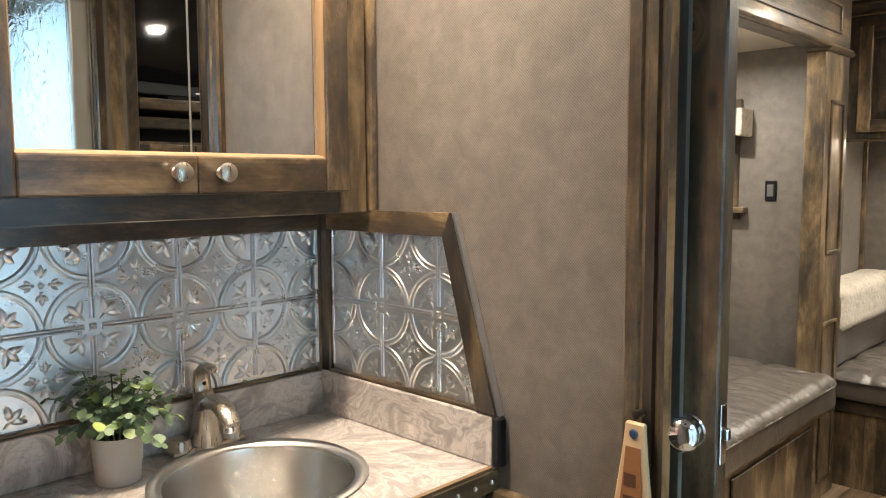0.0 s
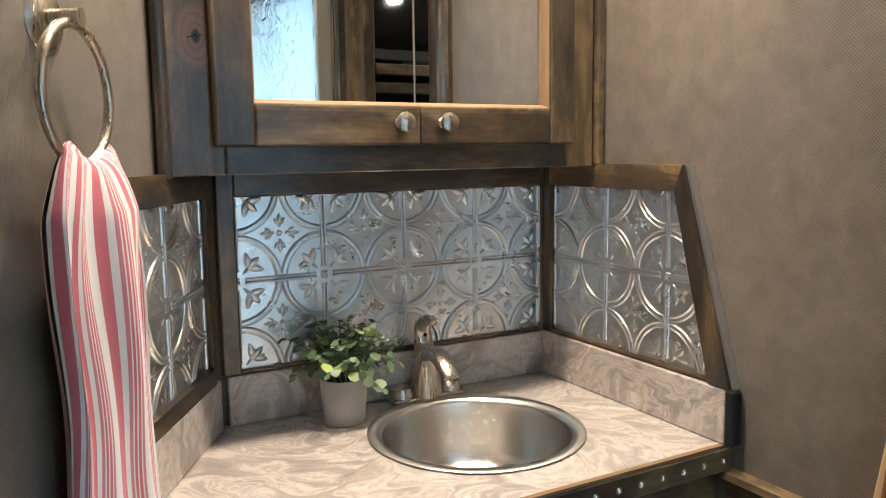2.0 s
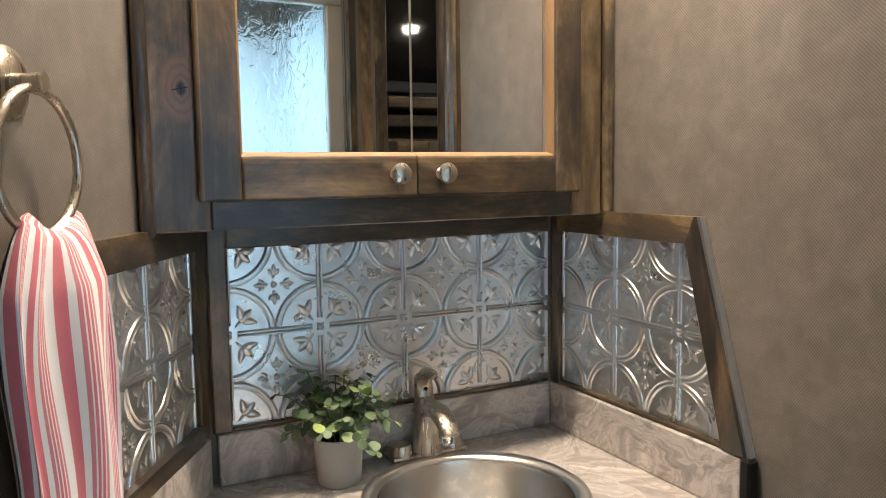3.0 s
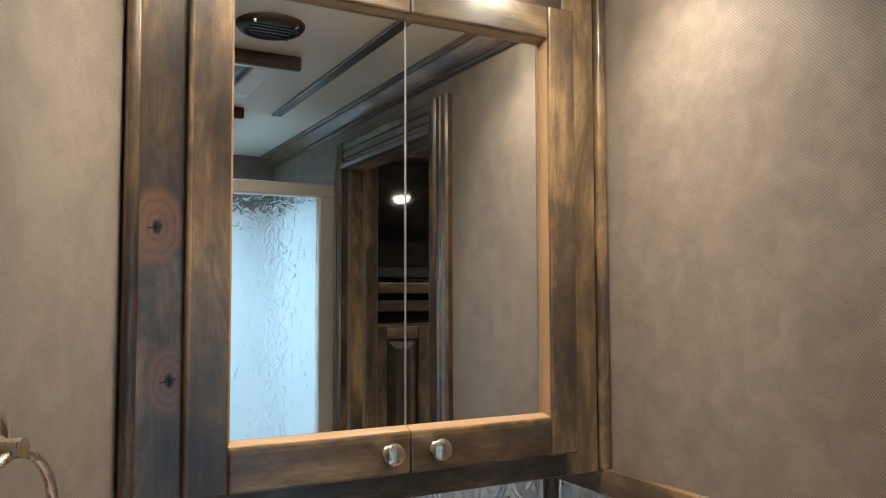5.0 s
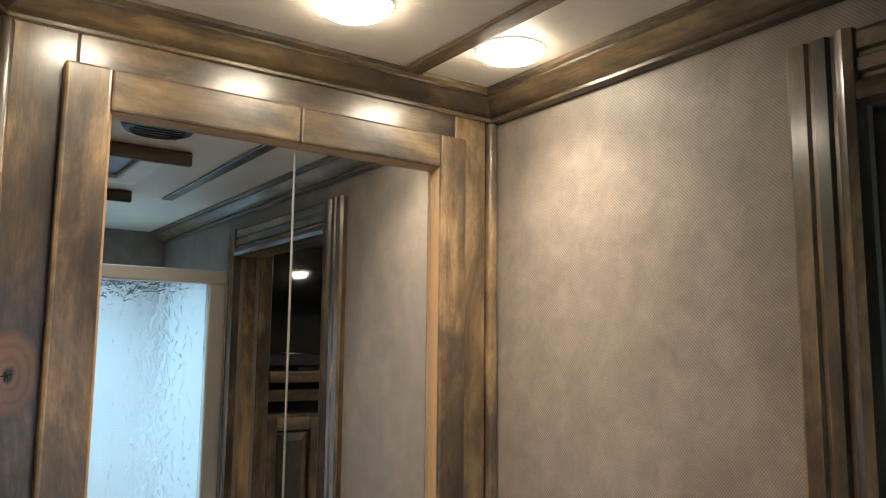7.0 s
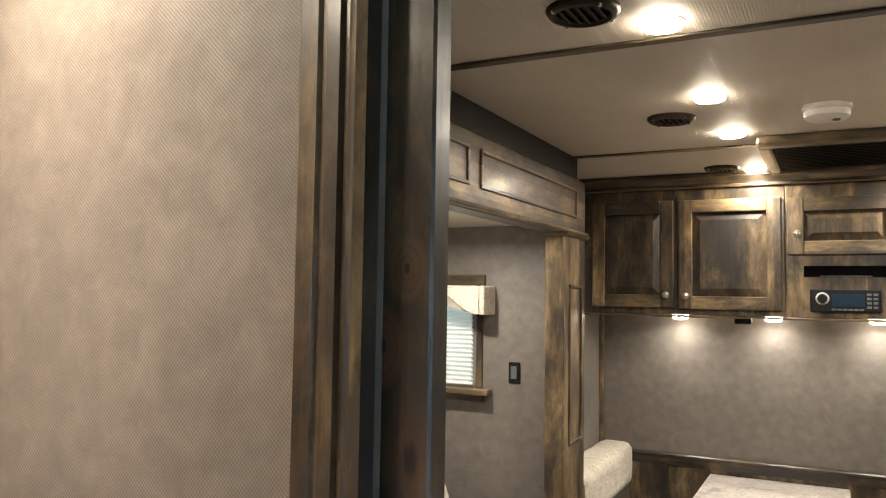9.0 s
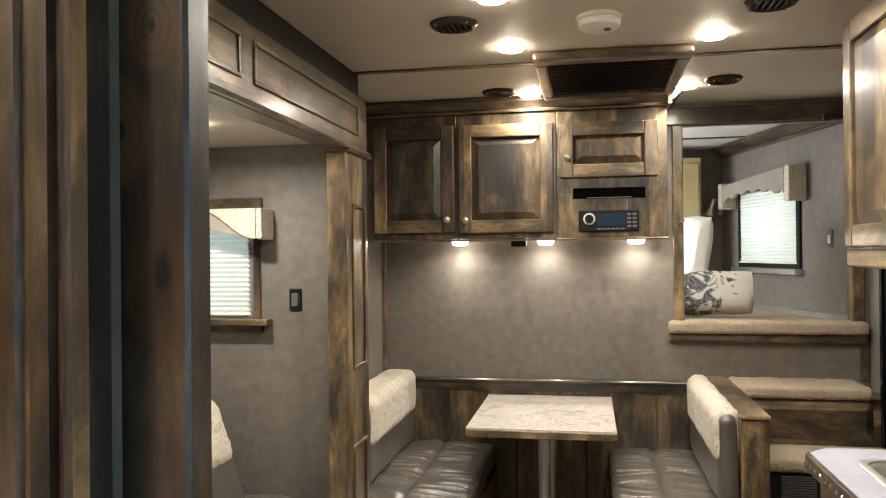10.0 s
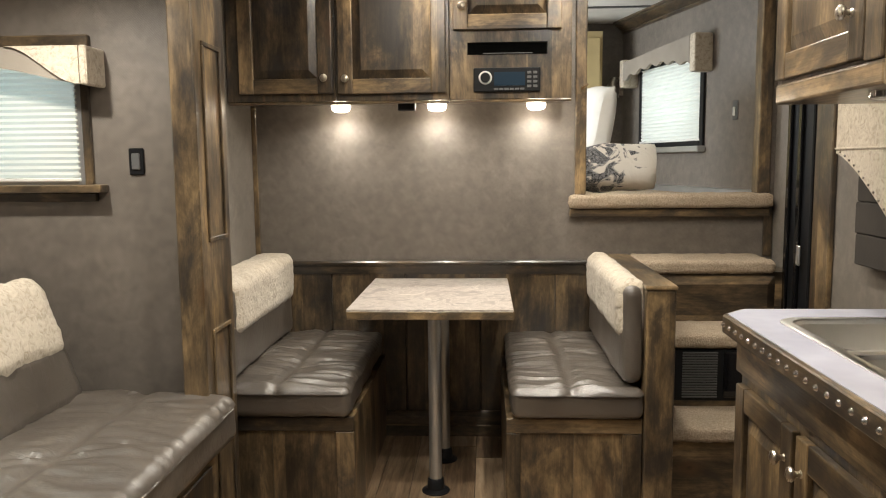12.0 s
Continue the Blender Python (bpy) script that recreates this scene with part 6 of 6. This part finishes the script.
def slide_out():
    y = 3.42
    m = frame_of((-2.16, y, 0), (1, 0, 0), Z)
    w = thing("window_1", (-1.83, y, 1.22), "window with alder sill in the slide-out", "window", kind="structure")
    for a in ((0, 0.025, 1.22, 1.67), (0.635, 0.66, 1.22, 1.67), (0.025, 0.635, 1.22, 1.24), (0.025, 0.635, 1.65, 1.67)):
        part("frame_bar", placed(boxed(a[0], a[1], a[2], a[3], -0.03, 0.004, bevel=0.003), m), GREY_TRIM, w)
    part("side_trim", placed(boxed(0.662, 0.690, 1.22, 1.66, 0.001, 0.016, bevel=0.003), m), WOOD["z"], w)
    part("sill", placed(boxed(-0.06, 0.735, 1.196, 1.222, 0.001, 0.06, bevel=0.005, seg=2), m), WOOD["x"], w)
    part("apron", placed(boxed(-0.02, 0.700, 1.166, 1.195, 0.001, 0.020, bevel=0.003), m), WOOD["x"], w)
    part("head_trim", placed(boxed(-0.02, 0.700, 1.655, 1.700, 0.001, 0.022, bevel=0.003), m), WOOD["x"], w)
    blind(m, 0.02, 0.645, 1.245, 1.66, 0.019)
    v = thing("window_valance", (-1.83, y, 1.5), "taupe suede pelmet with cream ends over the window", "valance", "window valances")
    bm = bmesh.new()
    n = 36
    low = []
    for k in range(n + 1):
        u = -0.06 + 0.78 * k / n
        q = 2 * k / n - 1
        low.append((u, 1.535 + 0.062 * (1 - q * q) ** 1.5))
    prism(bm, [(-0.06, 1.650, 0.10)] + [(a, b, 0.10) for a, b in low] + [(0.72, 1.650, 0.10)], (0, 0, 0.014))
    part("board", placed(bm, m), SUEDE, v, "arched taupe suede face", True)
    for s in (0, 1):
        bm = bmesh.new()
        pts = []
        for k in range(13):
            q = k / 12
            pts.append((0.72 - 0.235 * q, 1.535 + 0.116 * (0.5 - 0.5 * math.cos(math.pi * q))))
        poly = pts + [(0.72, 1.651)]
        if s:
            poly = [(0.66 - a, b) for a, b in poly]
        prism(bm, [(a, b, 0.1145) for a, b in poly], (0, 0, 0.010))
        part("corner_cover", placed(bm, m), CREAM, v, "cream embossed corner")
        u0, u1 = (0.721, 0.745) if not s else (-0.085, -0.061)
        part("end_board", placed(boxed(u0, u1, 1.532, 1.652, 0.002, 0.125, bevel=0.005), m), CREAM, v, "cream fabric end")
    sw = thing("light_switch", (-1.325, y, 1.294), "black rocker light switch on the wall", "switch", "switches")
    part("plate", boxed(-1.352, -1.302, y - 0.008, y - 0.001, 1.252, 1.338, bevel=0.003), BLACK, sw)
    part("rocker", boxed(-1.341, -1.313, y - 0.014, y - 0.0085, 1.268, 1.322, bevel=0.003), GREY_PL, sw)
    # overhead cabinet on the outer wall
    c = thing("slide_cabinet", (-2.0, 2.4, 1.66), "alder overhead cabinet along the slide-out wall", "cabinet")
    part("body", boxed(-2.148, -1.885, 1.402, 3.418, 1.68, 1.903, bevel=0.004), WOOD["y"], c)
    for k in range(3):
        panel_door(c, frame_of((-1.884, 1.42 + 0.66 * k, 1.69), (0, 1, 0), Z), 0.64, 0.20, stile=0.045, knob=(0.32, 0.03))
    tagged(part("corner_trim", boxed(-1.884, -1.862, 3.402, 3.418, 1.68, 1.903, bevel=0.003), WOOD["z"]), "slim alder strip beside the cabinet", "trim")
    sh = thing("sofa_ledge", (-2.0, 2.4, 0.92), "pale laminate ledge behind the sofa", "shelf")
    part("board", boxed(-2.148, -1.80, 1.402, 3.36, 0.905, 0.930, bevel=0.003), TABLE_TOP, sh)
    part("support", boxed(-2.148, -1.83, 1.402, 3.40, 0.0, 0.9045), WOOD["y"], sh)


slide_out()


def sofa():
    t = thing("sofa", (-1.4, 2.6, 0), "brown leather sofa with pleated seat and cream-topped back", "sofa")
    x0, x1, y1 = -1.60, -0.985, 3.30
    part("base", boxed(-1.78, -1.045, 1.52, 3.24, 0.0, 0.405), WOOD["y"], t, "alder sofa base")
    for a, b in ((1.52, 2.36), (2.38, 3.24)):
        part("base_panel", boxed(-1.0445, -1.036, a + 0.05, b - 0.05, 0.06, 0.36, bevel=0.004), WOOD["z"], t)
    for a, b in ((1.52, y1),):
        def shape(p, n, a=a):
            if n.z < 0.3:
                return 0.006 * noise.noise(p * 8)
            d = min(abs(p.x - (-1.27)), abs(p.x - (-1.62)))
            pull = math.exp(-d / 0.13)
            s = 0.018 * (0.4 + 0.6 * pull) * crease(p, 19.0, 4.0) * (1 - 0.85 * math.exp(-(d / 0.035) ** 2))
            return s + 0.012 * noise.noise(p * 5) - 0.010 * math.exp(-((p.x + 1.27) / 0.024) ** 2) + 0.014 * math.cos((p.x - (x0 + x1) / 2) * 3.6)
        c = part("seat_cushion", soft_box(x0, x1, a, b, 0.408, 0.552, 0.042, 140, shape), LEATHER, t, "pleated brown leather seat", True)
        bm = tube(bmesh.new(), [(x1 + 0.001, a + 0.05, 0.520), (x1 + 0.002, (a + b) / 2, 0.522), (x1 + 0.001, b - 0.05, 0.520)], 0.004, 8)
        part("piping", bm, LEATHER, c)
    lean = lambda bm: placed(bm, Matrix.Translation((-1.455, 0, 0.53)) @ Matrix.Rotation(radians(-21), 4, "Y") @ Matrix.Translation((1.57, 0, -0.53)))
    for a, b in ((1.52, y1 - 0.01),):
        soft = lambda p, n: 0.010 * noise.noise(p * 6) + (0.010 * crease(p, 9.0, 6.0) if p.z < 0.72 else 0)
        bk = part("backrest", lean(soft_box(-1.70, -1.57, a, b, 0.545, 0.955, 0.045, 60, soft)), LEATHER, t, "brown leather backrest", True)
        ruche = lambda p, n: 0.015 + 0.008 * noise.noise(Vector((p.x * 10, p.y * 26, p.z * 4))) + 0.004 * noise.noise(p * 40)
        part("cover", lean(soft_box(-1.703, -1.567, a + 0.004, b - 0.003, 0.715, 0.960, 0.048, 80, ruche)), CREAM, bk, "cream embossed fabric cover", True)


sofa()

# ---- kitchen ----
KX, KY = 0.412, 2.938      # counter's front edge and far end


def kitchen():
    t = thing("kitchen_countertop", (0.75, 2.3, 0.86), "swirled grey laminate worktop with nailhead edge", "countertop")
    n0 = 1.72
    outer = [(KX, n0), (KX, KY - 0.062), (KX + 0.062, KY), (SIDE_R - 0.002, KY), (SIDE_R - 0.002, n0)]
    hx0, hx1, hy0, hy1, r = 0.512, 0.90, 2.14, 2.80, 0.05
    hole = []
    for cx, cy, a0 in ((hx1 - r, hy1 - r, 0), (hx0 + r, hy1 - r, 90), (hx0 + r, hy0 + r, 180), (hx1 - r, hy0 + r, 270)):
        hole += [(cx + r * math.cos(radians(a0 + k * 15)), cy + r * math.sin(radians(a0 + k * 15))) for k in range(7)]
    bm = bmesh.new()
    loops = []
    for pts in (outer, hole):
        vs = [bm.verts.new((*p, 0.90)) for p in pts]
        loops += [bm.edges.new((vs[k], vs[(k + 1) % len(vs)])) for k in range(len(vs))]
    bmesh.ops.triangle_fill(bm, edges=loops, use_beauty=True)
    got = bmesh.ops.extrude_face_region(bm, geom=bm.faces[:])["geom"]
    bmesh.ops.translate(bm, verts=[g for g in got if isinstance(g, bmesh.types.BMVert)], vec=(0, 0, -0.010))
    part("top", bm, KITCHEN_TOP, t)
    segs = [((KX, n0), (KX, KY - 0.062)), ((KX, KY - 0.062), (KX + 0.062, KY)), ((KX + 0.062, KY), (SIDE_R - 0.003, KY))]
    for a, b in segs:
        a, b = Vector((*a, 0.852)), Vector((*b, 0.852))
        d = (b - a).normalized()
        o = Vector((-d.y, d.x, 0))
        part("edge_band", moulding(bmesh.new(), [(0.0, 0), (0.010, 0), (0.012, 0.003), (0.012, 0.042), (0.009, 0.046), (0, 0.046)], a, b, o, Z), grain(d), t, "dark wooden edge band")
        k = 0.02
        while k < (b - a).length:
            part("nailhead", lathe(bmesh.new(), [(0.007, 0.0), (0.006, 0.003), (0.0035, 0.005), (0.0, 0.006)], a + d * k + o * 0.012 + Z * 0.022, o, 10), CHROME, t, "", True)
            k += 0.045
    s = thing("kitchen_sink", (0.7, 2.47, 0.74), "stainless steel double kitchen sink", "sink")
    def ring_of(off, z, y0, y1, rr):
        out = []
        x0, x1 = hx0 - off, hx1 + off
        for cx, cy, a0 in ((x1 - rr, y1 + off - rr, 0), (x0 + rr, y1 + off - rr, 90), (x0 + rr, y0 - off + rr, 180), (x1 - rr, y0 - off + rr, 270)):
            out += [(cx + rr * math.cos(radians(a0 + k * 15)), cy + rr * math.sin(radians(a0 + k * 15)), z) for k in range(7)]
        return out
    def rings(y0, y1, levels, close=True):
        bm = bmesh.new()
        prev = None
        for off, z, rr in levels:
            cur = [bm.verts.new(p) for p in ring_of(off, z, y0, y1, rr)]
            if prev:
                for k in range(len(cur)):
                    bm.faces.new((prev[k], prev[(k + 1) % len(cur)], cur[(k + 1) % len(cur)], cur[k]))
            prev = cur
        if close:
            bm.faces.new(prev)
        return bm
    part("rim", rings(hy0, hy1, [(-0.012, 0.9005, 0.05), (-0.010, 0.904, 0.05), (0.010, 0.9045, 0.06), (0.014, 0.902, 0.06), (0.014, 0.9005, 0.06)], False), STEEL, s, "", True)
    for a, b in ((2.485, 2.788), (2.155, 2.455)):
        part("basin", rings(a, b, [(-0.004, 0.9015, 0.05), (-0.012, 0.895, 0.05), (-0.020, 0.80, 0.05), (-0.032, 0.76, 0.05), (-0.06, 0.75, 0.045)]), STEEL, s, "", True)
    part("bridge", boxed(0.52, 0.892, 2.452, 2.488, 0.896, 0.9028, bevel=0.002), STEEL, s)
    fa = thing("kitchen_faucet", (0.99, 2.47, 0.90), "chrome gooseneck kitchen faucet", "faucet")
    part("base", lathe(bmesh.new(), [(0.0, 0.05), (0.018, 0.05), (0.024, 0.01), (0.030, 0.004), (0.030, 0.0)], (0.99, 2.47, 0.9005), n=20), CHROME, fa, "", True)
    arch = [(0.99 - 0.165 * (1 - math.cos(a)), 2.47 + 0.085 * (1 - math.cos(a)), 0.94 + 0.19 * math.sin(a)) for a in (k * 2.55 / 14 for k in range(15))]
    part("spout", tube(bmesh.new(), arch, [0.014] * 12 + [0.015, 0.018, 0.018], 12), CHROME, fa, "", True)
    part("lever", tube(bmesh.new(), [(0.99, 2.45, 0.93), (0.99, 2.40, 0.945), (0.99, 2.36, 0.965)], [0.009, 0.007, 0.008], 10), CHROME, fa, "", True)
    c = thing("kitchen_base_cabinet", (0.75, 2.3, 0), "dark stained alder kitchen base cabinet", "cabinet")
    part("body", boxed(0.462, SIDE_R - 0.003, n0, KY - 0.035, 0.08, 0.745), WOOD["z"], c)
    part("toe_kick", boxed(0.52, SIDE_R - 0.003, n0, KY - 0.05, 0.0, 0.079), WOOD["y"], c)
    part("apron", boxed(0.448, 0.470, n0, KY - 0.028, 0.746, 0.851, bevel=0.002), WOOD["y"], c)
    part("end_apron", boxed(0.470, SIDE_R - 0.003, KY - 0.05, KY - 0.028, 0.746, 0.851), WOOD["x"], c)
    y = KY - 0.05
    for k in range(3):
        w = 0.36
        panel_door(c, frame_of((0.461, y, 0.12), (0, -1, 0), Z), w, 0.60, stile=0.06, knob=(w - 0.035 if k % 2 == 0 else 0.035, 0.53))
        y -= w + 0.02
    # overhead cabinet, microwave, shelf
    u = thing("kitchen_wall_cabinet", (0.85, 2.7, 1.46), "knotty alder kitchen overhead cabinet with a nickel knob", "cabinet")
    part("body", boxed(0.560, SIDE_R - 0.003, 2.44, 2.975, 1.47, 2.14), WOOD["z"], u)
    panel_door(u, frame_of((0.559, 2.972, 1.478), (0, -1, 0), Z), 0.455, 0.645, stile=0.062, knob=(0.405, 0.095))
    part("side_stile", boxed(0.540, 0.559, 2.442, 2.512, 1.47, 2.14, bevel=0.003), WOOD["z"], u)
    part("light_rail", boxed(0.545, SIDE_R - 0.003, 2.44, 2.978, 1.420, 1.469, bevel=0.006, seg=2), WOOD["y"], u)
    kp = thing("under_cabinet_light", (0.62, 2.56, 1.42), "unlit round chrome puck light under the kitchen cabinet", "light")
    part("housing", lathe(bmesh.new(), [(0, 0.0), (0.040, 0.0), (0.040, -0.014), (0.036, -0.016), (0, -0.013)], (0.62, 2.56, 1.4195), n=28), CHROME, kp, "", True)
    part("diffuser", lathe(bmesh.new(), [(0.0, -0.020), (0.024, -0.019), (0.034, -0.0165)], (0.62, 2.56, 1.4195), n=28), WHITE_PL, kp, "unlit diffuser", True)
    mw = thing("microwave", (0.8, 2.18, 1.62), "stainless microwave with black glass door and stickers", "microwave")
    part("case", boxed(0.500, SIDE_R - 0.003, 1.86, 2.436, 1.66, 2.02, bevel=0.006, seg=2), STEEL, mw)
    part("door_glass", boxed(0.492, 0.4995, 2.02, 2.40, 1.71, 1.99, bevel=0.003), GLOSS_BLACK, mw, "black glass door")
    part("control_panel", boxed(0.493, 0.4995, 1.88, 2.00, 1.68, 2.00, bevel=0.002), BLACK, mw)
    part("sticker", boxed(0.4905, 0.4918, 2.30, 2.385, 1.86, 1.98), STICKER, mw, "orange and white sticker")
    part("sticker", boxed(0.4905, 0.4918, 2.30, 2.385, 1.80, 1.858), STICKER_W, mw, "white sticker")
    sh = thing("open_shelf", (0.8, 2.15, 1.42), "alder open shelf under the microwave with packets", "shelf")
    part("side", boxed(0.545, SIDE_R - 0.003, 2.415, 2.437, 1.42, 1.656), WOOD["z"], sh)
    part("board", boxed(0.545, SIDE_R - 0.003, 1.86, 2.414, 1.42, 1.445), WOOD["y"], sh)
    part("board", boxed(0.545, SIDE_R - 0.003, 1.86, 2.414, 1.635, 1.658), WOOD["y"], sh)
    part("back", boxed(SIDE_R - 0.03, SIDE_R - 0.004, 1.86, 2.414, 1.446, 1.634), WOOD["z"], sh)
    tagged(part("manual_packet", boxed(0.56, 0.60, 2.25, 2.405, 1.446, 1.56, bevel=0.004), STICKER_W), "white packet of manuals on the open shelf", "packet")
    # kitchen window valance on the right wall
    v = thing("window_valance", (1.0, 3.2, 1.4), "cream embossed pelmet over the kitchen window", "valance", "window valances")
    bm = bmesh.new()
    edge = [(3.62 - 0.40 * k / 12, 1.30 - 0.23 * (k / 12) ** 1.35) for k in range(13)]
    pts = [(3.62, 1.50)] + edge + [(3.0, 1.05), (3.0, 1.50)]
    prism(bm, [(0.985, a, b) for a, b in pts], (0.015, 0, 0))
    part("board", bm, CREAM, v, "cream embossed face")
    part("end_board", boxed(1.001, SIDE_R - 0.001, 3.600, 3.620, 1.30, 1.50, bevel=0.004), CREAM, v)
    part("welt", tube(bmesh.new(), [(0.984, 3.62, 1.315), (0.984, 3.36, 1.315), (0.984, 3.0, 1.315)], 0.004, 8), CREAM, v)
    sd = thing("roman_blind", (1.05, 3.3, 0.93), "drawn dark suede shade under the kitchen pelmet", "blind")
    for k in range(4):
        part("fold", boxed(1.045 - 0.004 * (k % 2), SIDE_R - 0.002, 3.0, 3.585, 0.93 + 0.105 * k, 1.034 + 0.105 * k, bevel=0.004), SHADE, sd)
    for a, b in edge[1:]:
        part("nailhead", lathe(bmesh.new(), [(0.005, 0.0), (0.0035, 0.003), (0.0, 0.004)], (0.985, a, b + 0.012), (-1, 0, 0), 8), CHROME, v, "", True)


kitchen()


def entry_side():
    d = thing("door_2", (SIDE_R, 4.13, 0), "black-framed entry door in the side wall", "door", kind="structure")
    part("slab", boxed(SIDE_R - 0.03, SIDE_R - 0.001, 4.012, 4.255, 0.02, 1.95, bevel=0.004), BLACK, d)
    part("edge_channel", boxed(SIDE_R - 0.045, SIDE_R - 0.031, 4.09, 4.12, 0.02, 1.95, bevel=0.003), GLOSS_BLACK, d)
    part("edge_channel", boxed(SIDE_R - 0.045, SIDE_R - 0.031, 4.20, 4.23, 0.02, 1.95, bevel=0.003), GLOSS_BLACK, d)
    part("latch", boxed(SIDE_R - 0.054, SIDE_R - 0.0455, 4.045, 4.075, 0.86, 0.94, bevel=0.003), GREY_TRIM, d, "pale latch")
    struct("trim_entry_door", boxed(SIDE_R - 0.022, SIDE_R - 0.001, 3.86, 4.010, 0.0, 2.0, bevel=0.004), WOOD["z"], "dark alder casing of the entry door")
    r = thing("curtain_rod", (0.93, 4.2, 2.09), "short dark curtain rod with round finials", "curtain rod")
    part("rod", tube(bmesh.new(), [(0.90, 4.38, 2.085), (1.09, 4.38, 2.085)], 0.014, 12), BRONZE, r, "", True)
    part("finial", lathe(bmesh.new(), [(0, -0.022), (0.016, -0.016), (0.022, 0), (0.016, 0.016), (0, 0.022)], (0.895, 4.38, 2.085), (1, 0, 0), 16), BRONZE, r, "", True)
    part("bracket", boxed(0.96, 0.98, 4.38, FAR - 0.031, 2.07, 2.10), BRONZE, r)
    k = thing("latch_hook", (0.235, FAR - 0.03, 1.6), "small brass hook on the opening frame", "hook")
    part("hook", tube(bmesh.new(), [(0.24, FAR - 0.021, 1.60), (0.24, FAR - 0.035, 1.605), (0.252, FAR - 0.05, 1.61), (0.262, FAR - 0.045, 1.62)], 0.005, 8), RAW, k, "", True)


entry_side()


def tv_cabinet():
    t = thing("tv_cabinet", (0.6, 1.4, 0), "knotty alder entertainment cabinet with raised-panel doors", "cabinet")
    x = 0.27
    y0, y1 = LIV + 0.06, 1.70
    part("body", boxed(x + 0.02, SIDE_R - 0.004, y0, y1, 0, 1.49), WOOD["z"], t)
    part("side_stile", boxed(x - 0.012, x + 0.019, y0, y0 + 0.05, 0.0, 2.10, bevel=0.004), WOOD["z"], t)
    part("side_stile", boxed(x - 0.012, x + 0.019, y1 - 0.05, y1, 0.0, 2.10, bevel=0.004), WOOD["z"], t)
    part("ledge", boxed(x - 0.015, SIDE_R - 0.004, y0 + 0.051, y1 - 0.051, 1.60, 1.64, bevel=0.006, seg=2), WOOD["y"], t)
    part("drawer_rail", boxed(x, x + 0.03, y0 + 0.051, y1 - 0.051, 1.535, 1.575, bevel=0.003), WOOD["y"], t)
    part("gap_back", boxed(x + 0.12, x + 0.14, y0 + 0.051, y1 - 0.051, 1.49, 1.60), BLACK, t)
    part("back", boxed(x + 0.16, x + 0.18, y0, y1, 1.641, 2.12), WOOD["z"], t)
    part("head", boxed(x - 0.01, SIDE_R - 0.004, y0, y1, 2.101, 2.188), WOOD["y"], t)
    panel_door(t, frame_of((x + 0.019, y1 - 0.06, 0.70), (0, -1, 0), Z), 0.215, 0.78, stile=0.045)
    panel_door(t, frame_of((x + 0.019, y1 - 0.28, 0.70), (0, -1, 0), Z), 0.215, 0.78, stile=0.045)
    s = thing("television", (x + 0.06, 1.43, 1.642), "black flat television on the cabinet ledge", "television")
    turn = Matrix.Translation((x + 0.05, 1.40, 1.655)) @ Matrix.Rotation(radians(-8.4), 4, "Z") @ Matrix.Rotation(radians(3.2), 4, "Y")
    part("bezel", placed(boxed(-0.005, 0.040, -0.205, 0.225, 0.0, 0.440, bevel=0.006, seg=2), turn), BLACK, s)
    part("screen", placed(boxed(-0.011, -0.0055, -0.192, 0.212, 0.045, 0.425), turn), GLOSS_BLACK, s, "glossy black screen")
    part("badge", placed(boxed(-0.0065, -0.0055, 0.06, 0.12, 0.016, 0.022), turn), GREY_TRIM, s, "small pale lettering bar")
    part("stand", boxed(x + 0.02, x + 0.13, 1.33, 1.53, 1.6405, 1.654, bevel=0.003), BLACK, s)


tv_cabinet()

# ---- floor planks ----


def planks():
    rng = random.Random(3)
    w = 0.128
    meshes = {}
    for ln in (0.92, 1.22):
        bm = boxed(0, w - 0.0022, 0, ln - 0.0022, -0.005, 0.0, bevel=0.0012)
        me = bpy.data.meshes.new("plank")
        bm.to_mesh(me)
        bm.free()
        me.materials.append(PLANK)
        meshes[ln] = me
    x = -1.26
    while x < 1.08:
        y = -0.75 - rng.uniform(0, 0.8)
        while y < 4.45:
            ln = rng.choice((0.92, 1.22))
            far = Vector((x + w, y + ln, 0))
            if (far - SLANT0).dot(SN) > 0 and (x < 0.21 or far.y > 0.12):
                ob = new("plank", meshes[ln])
                ob.parent = sub
                ob.location = (x, y, 0)
            y += ln
        x += w


planks()
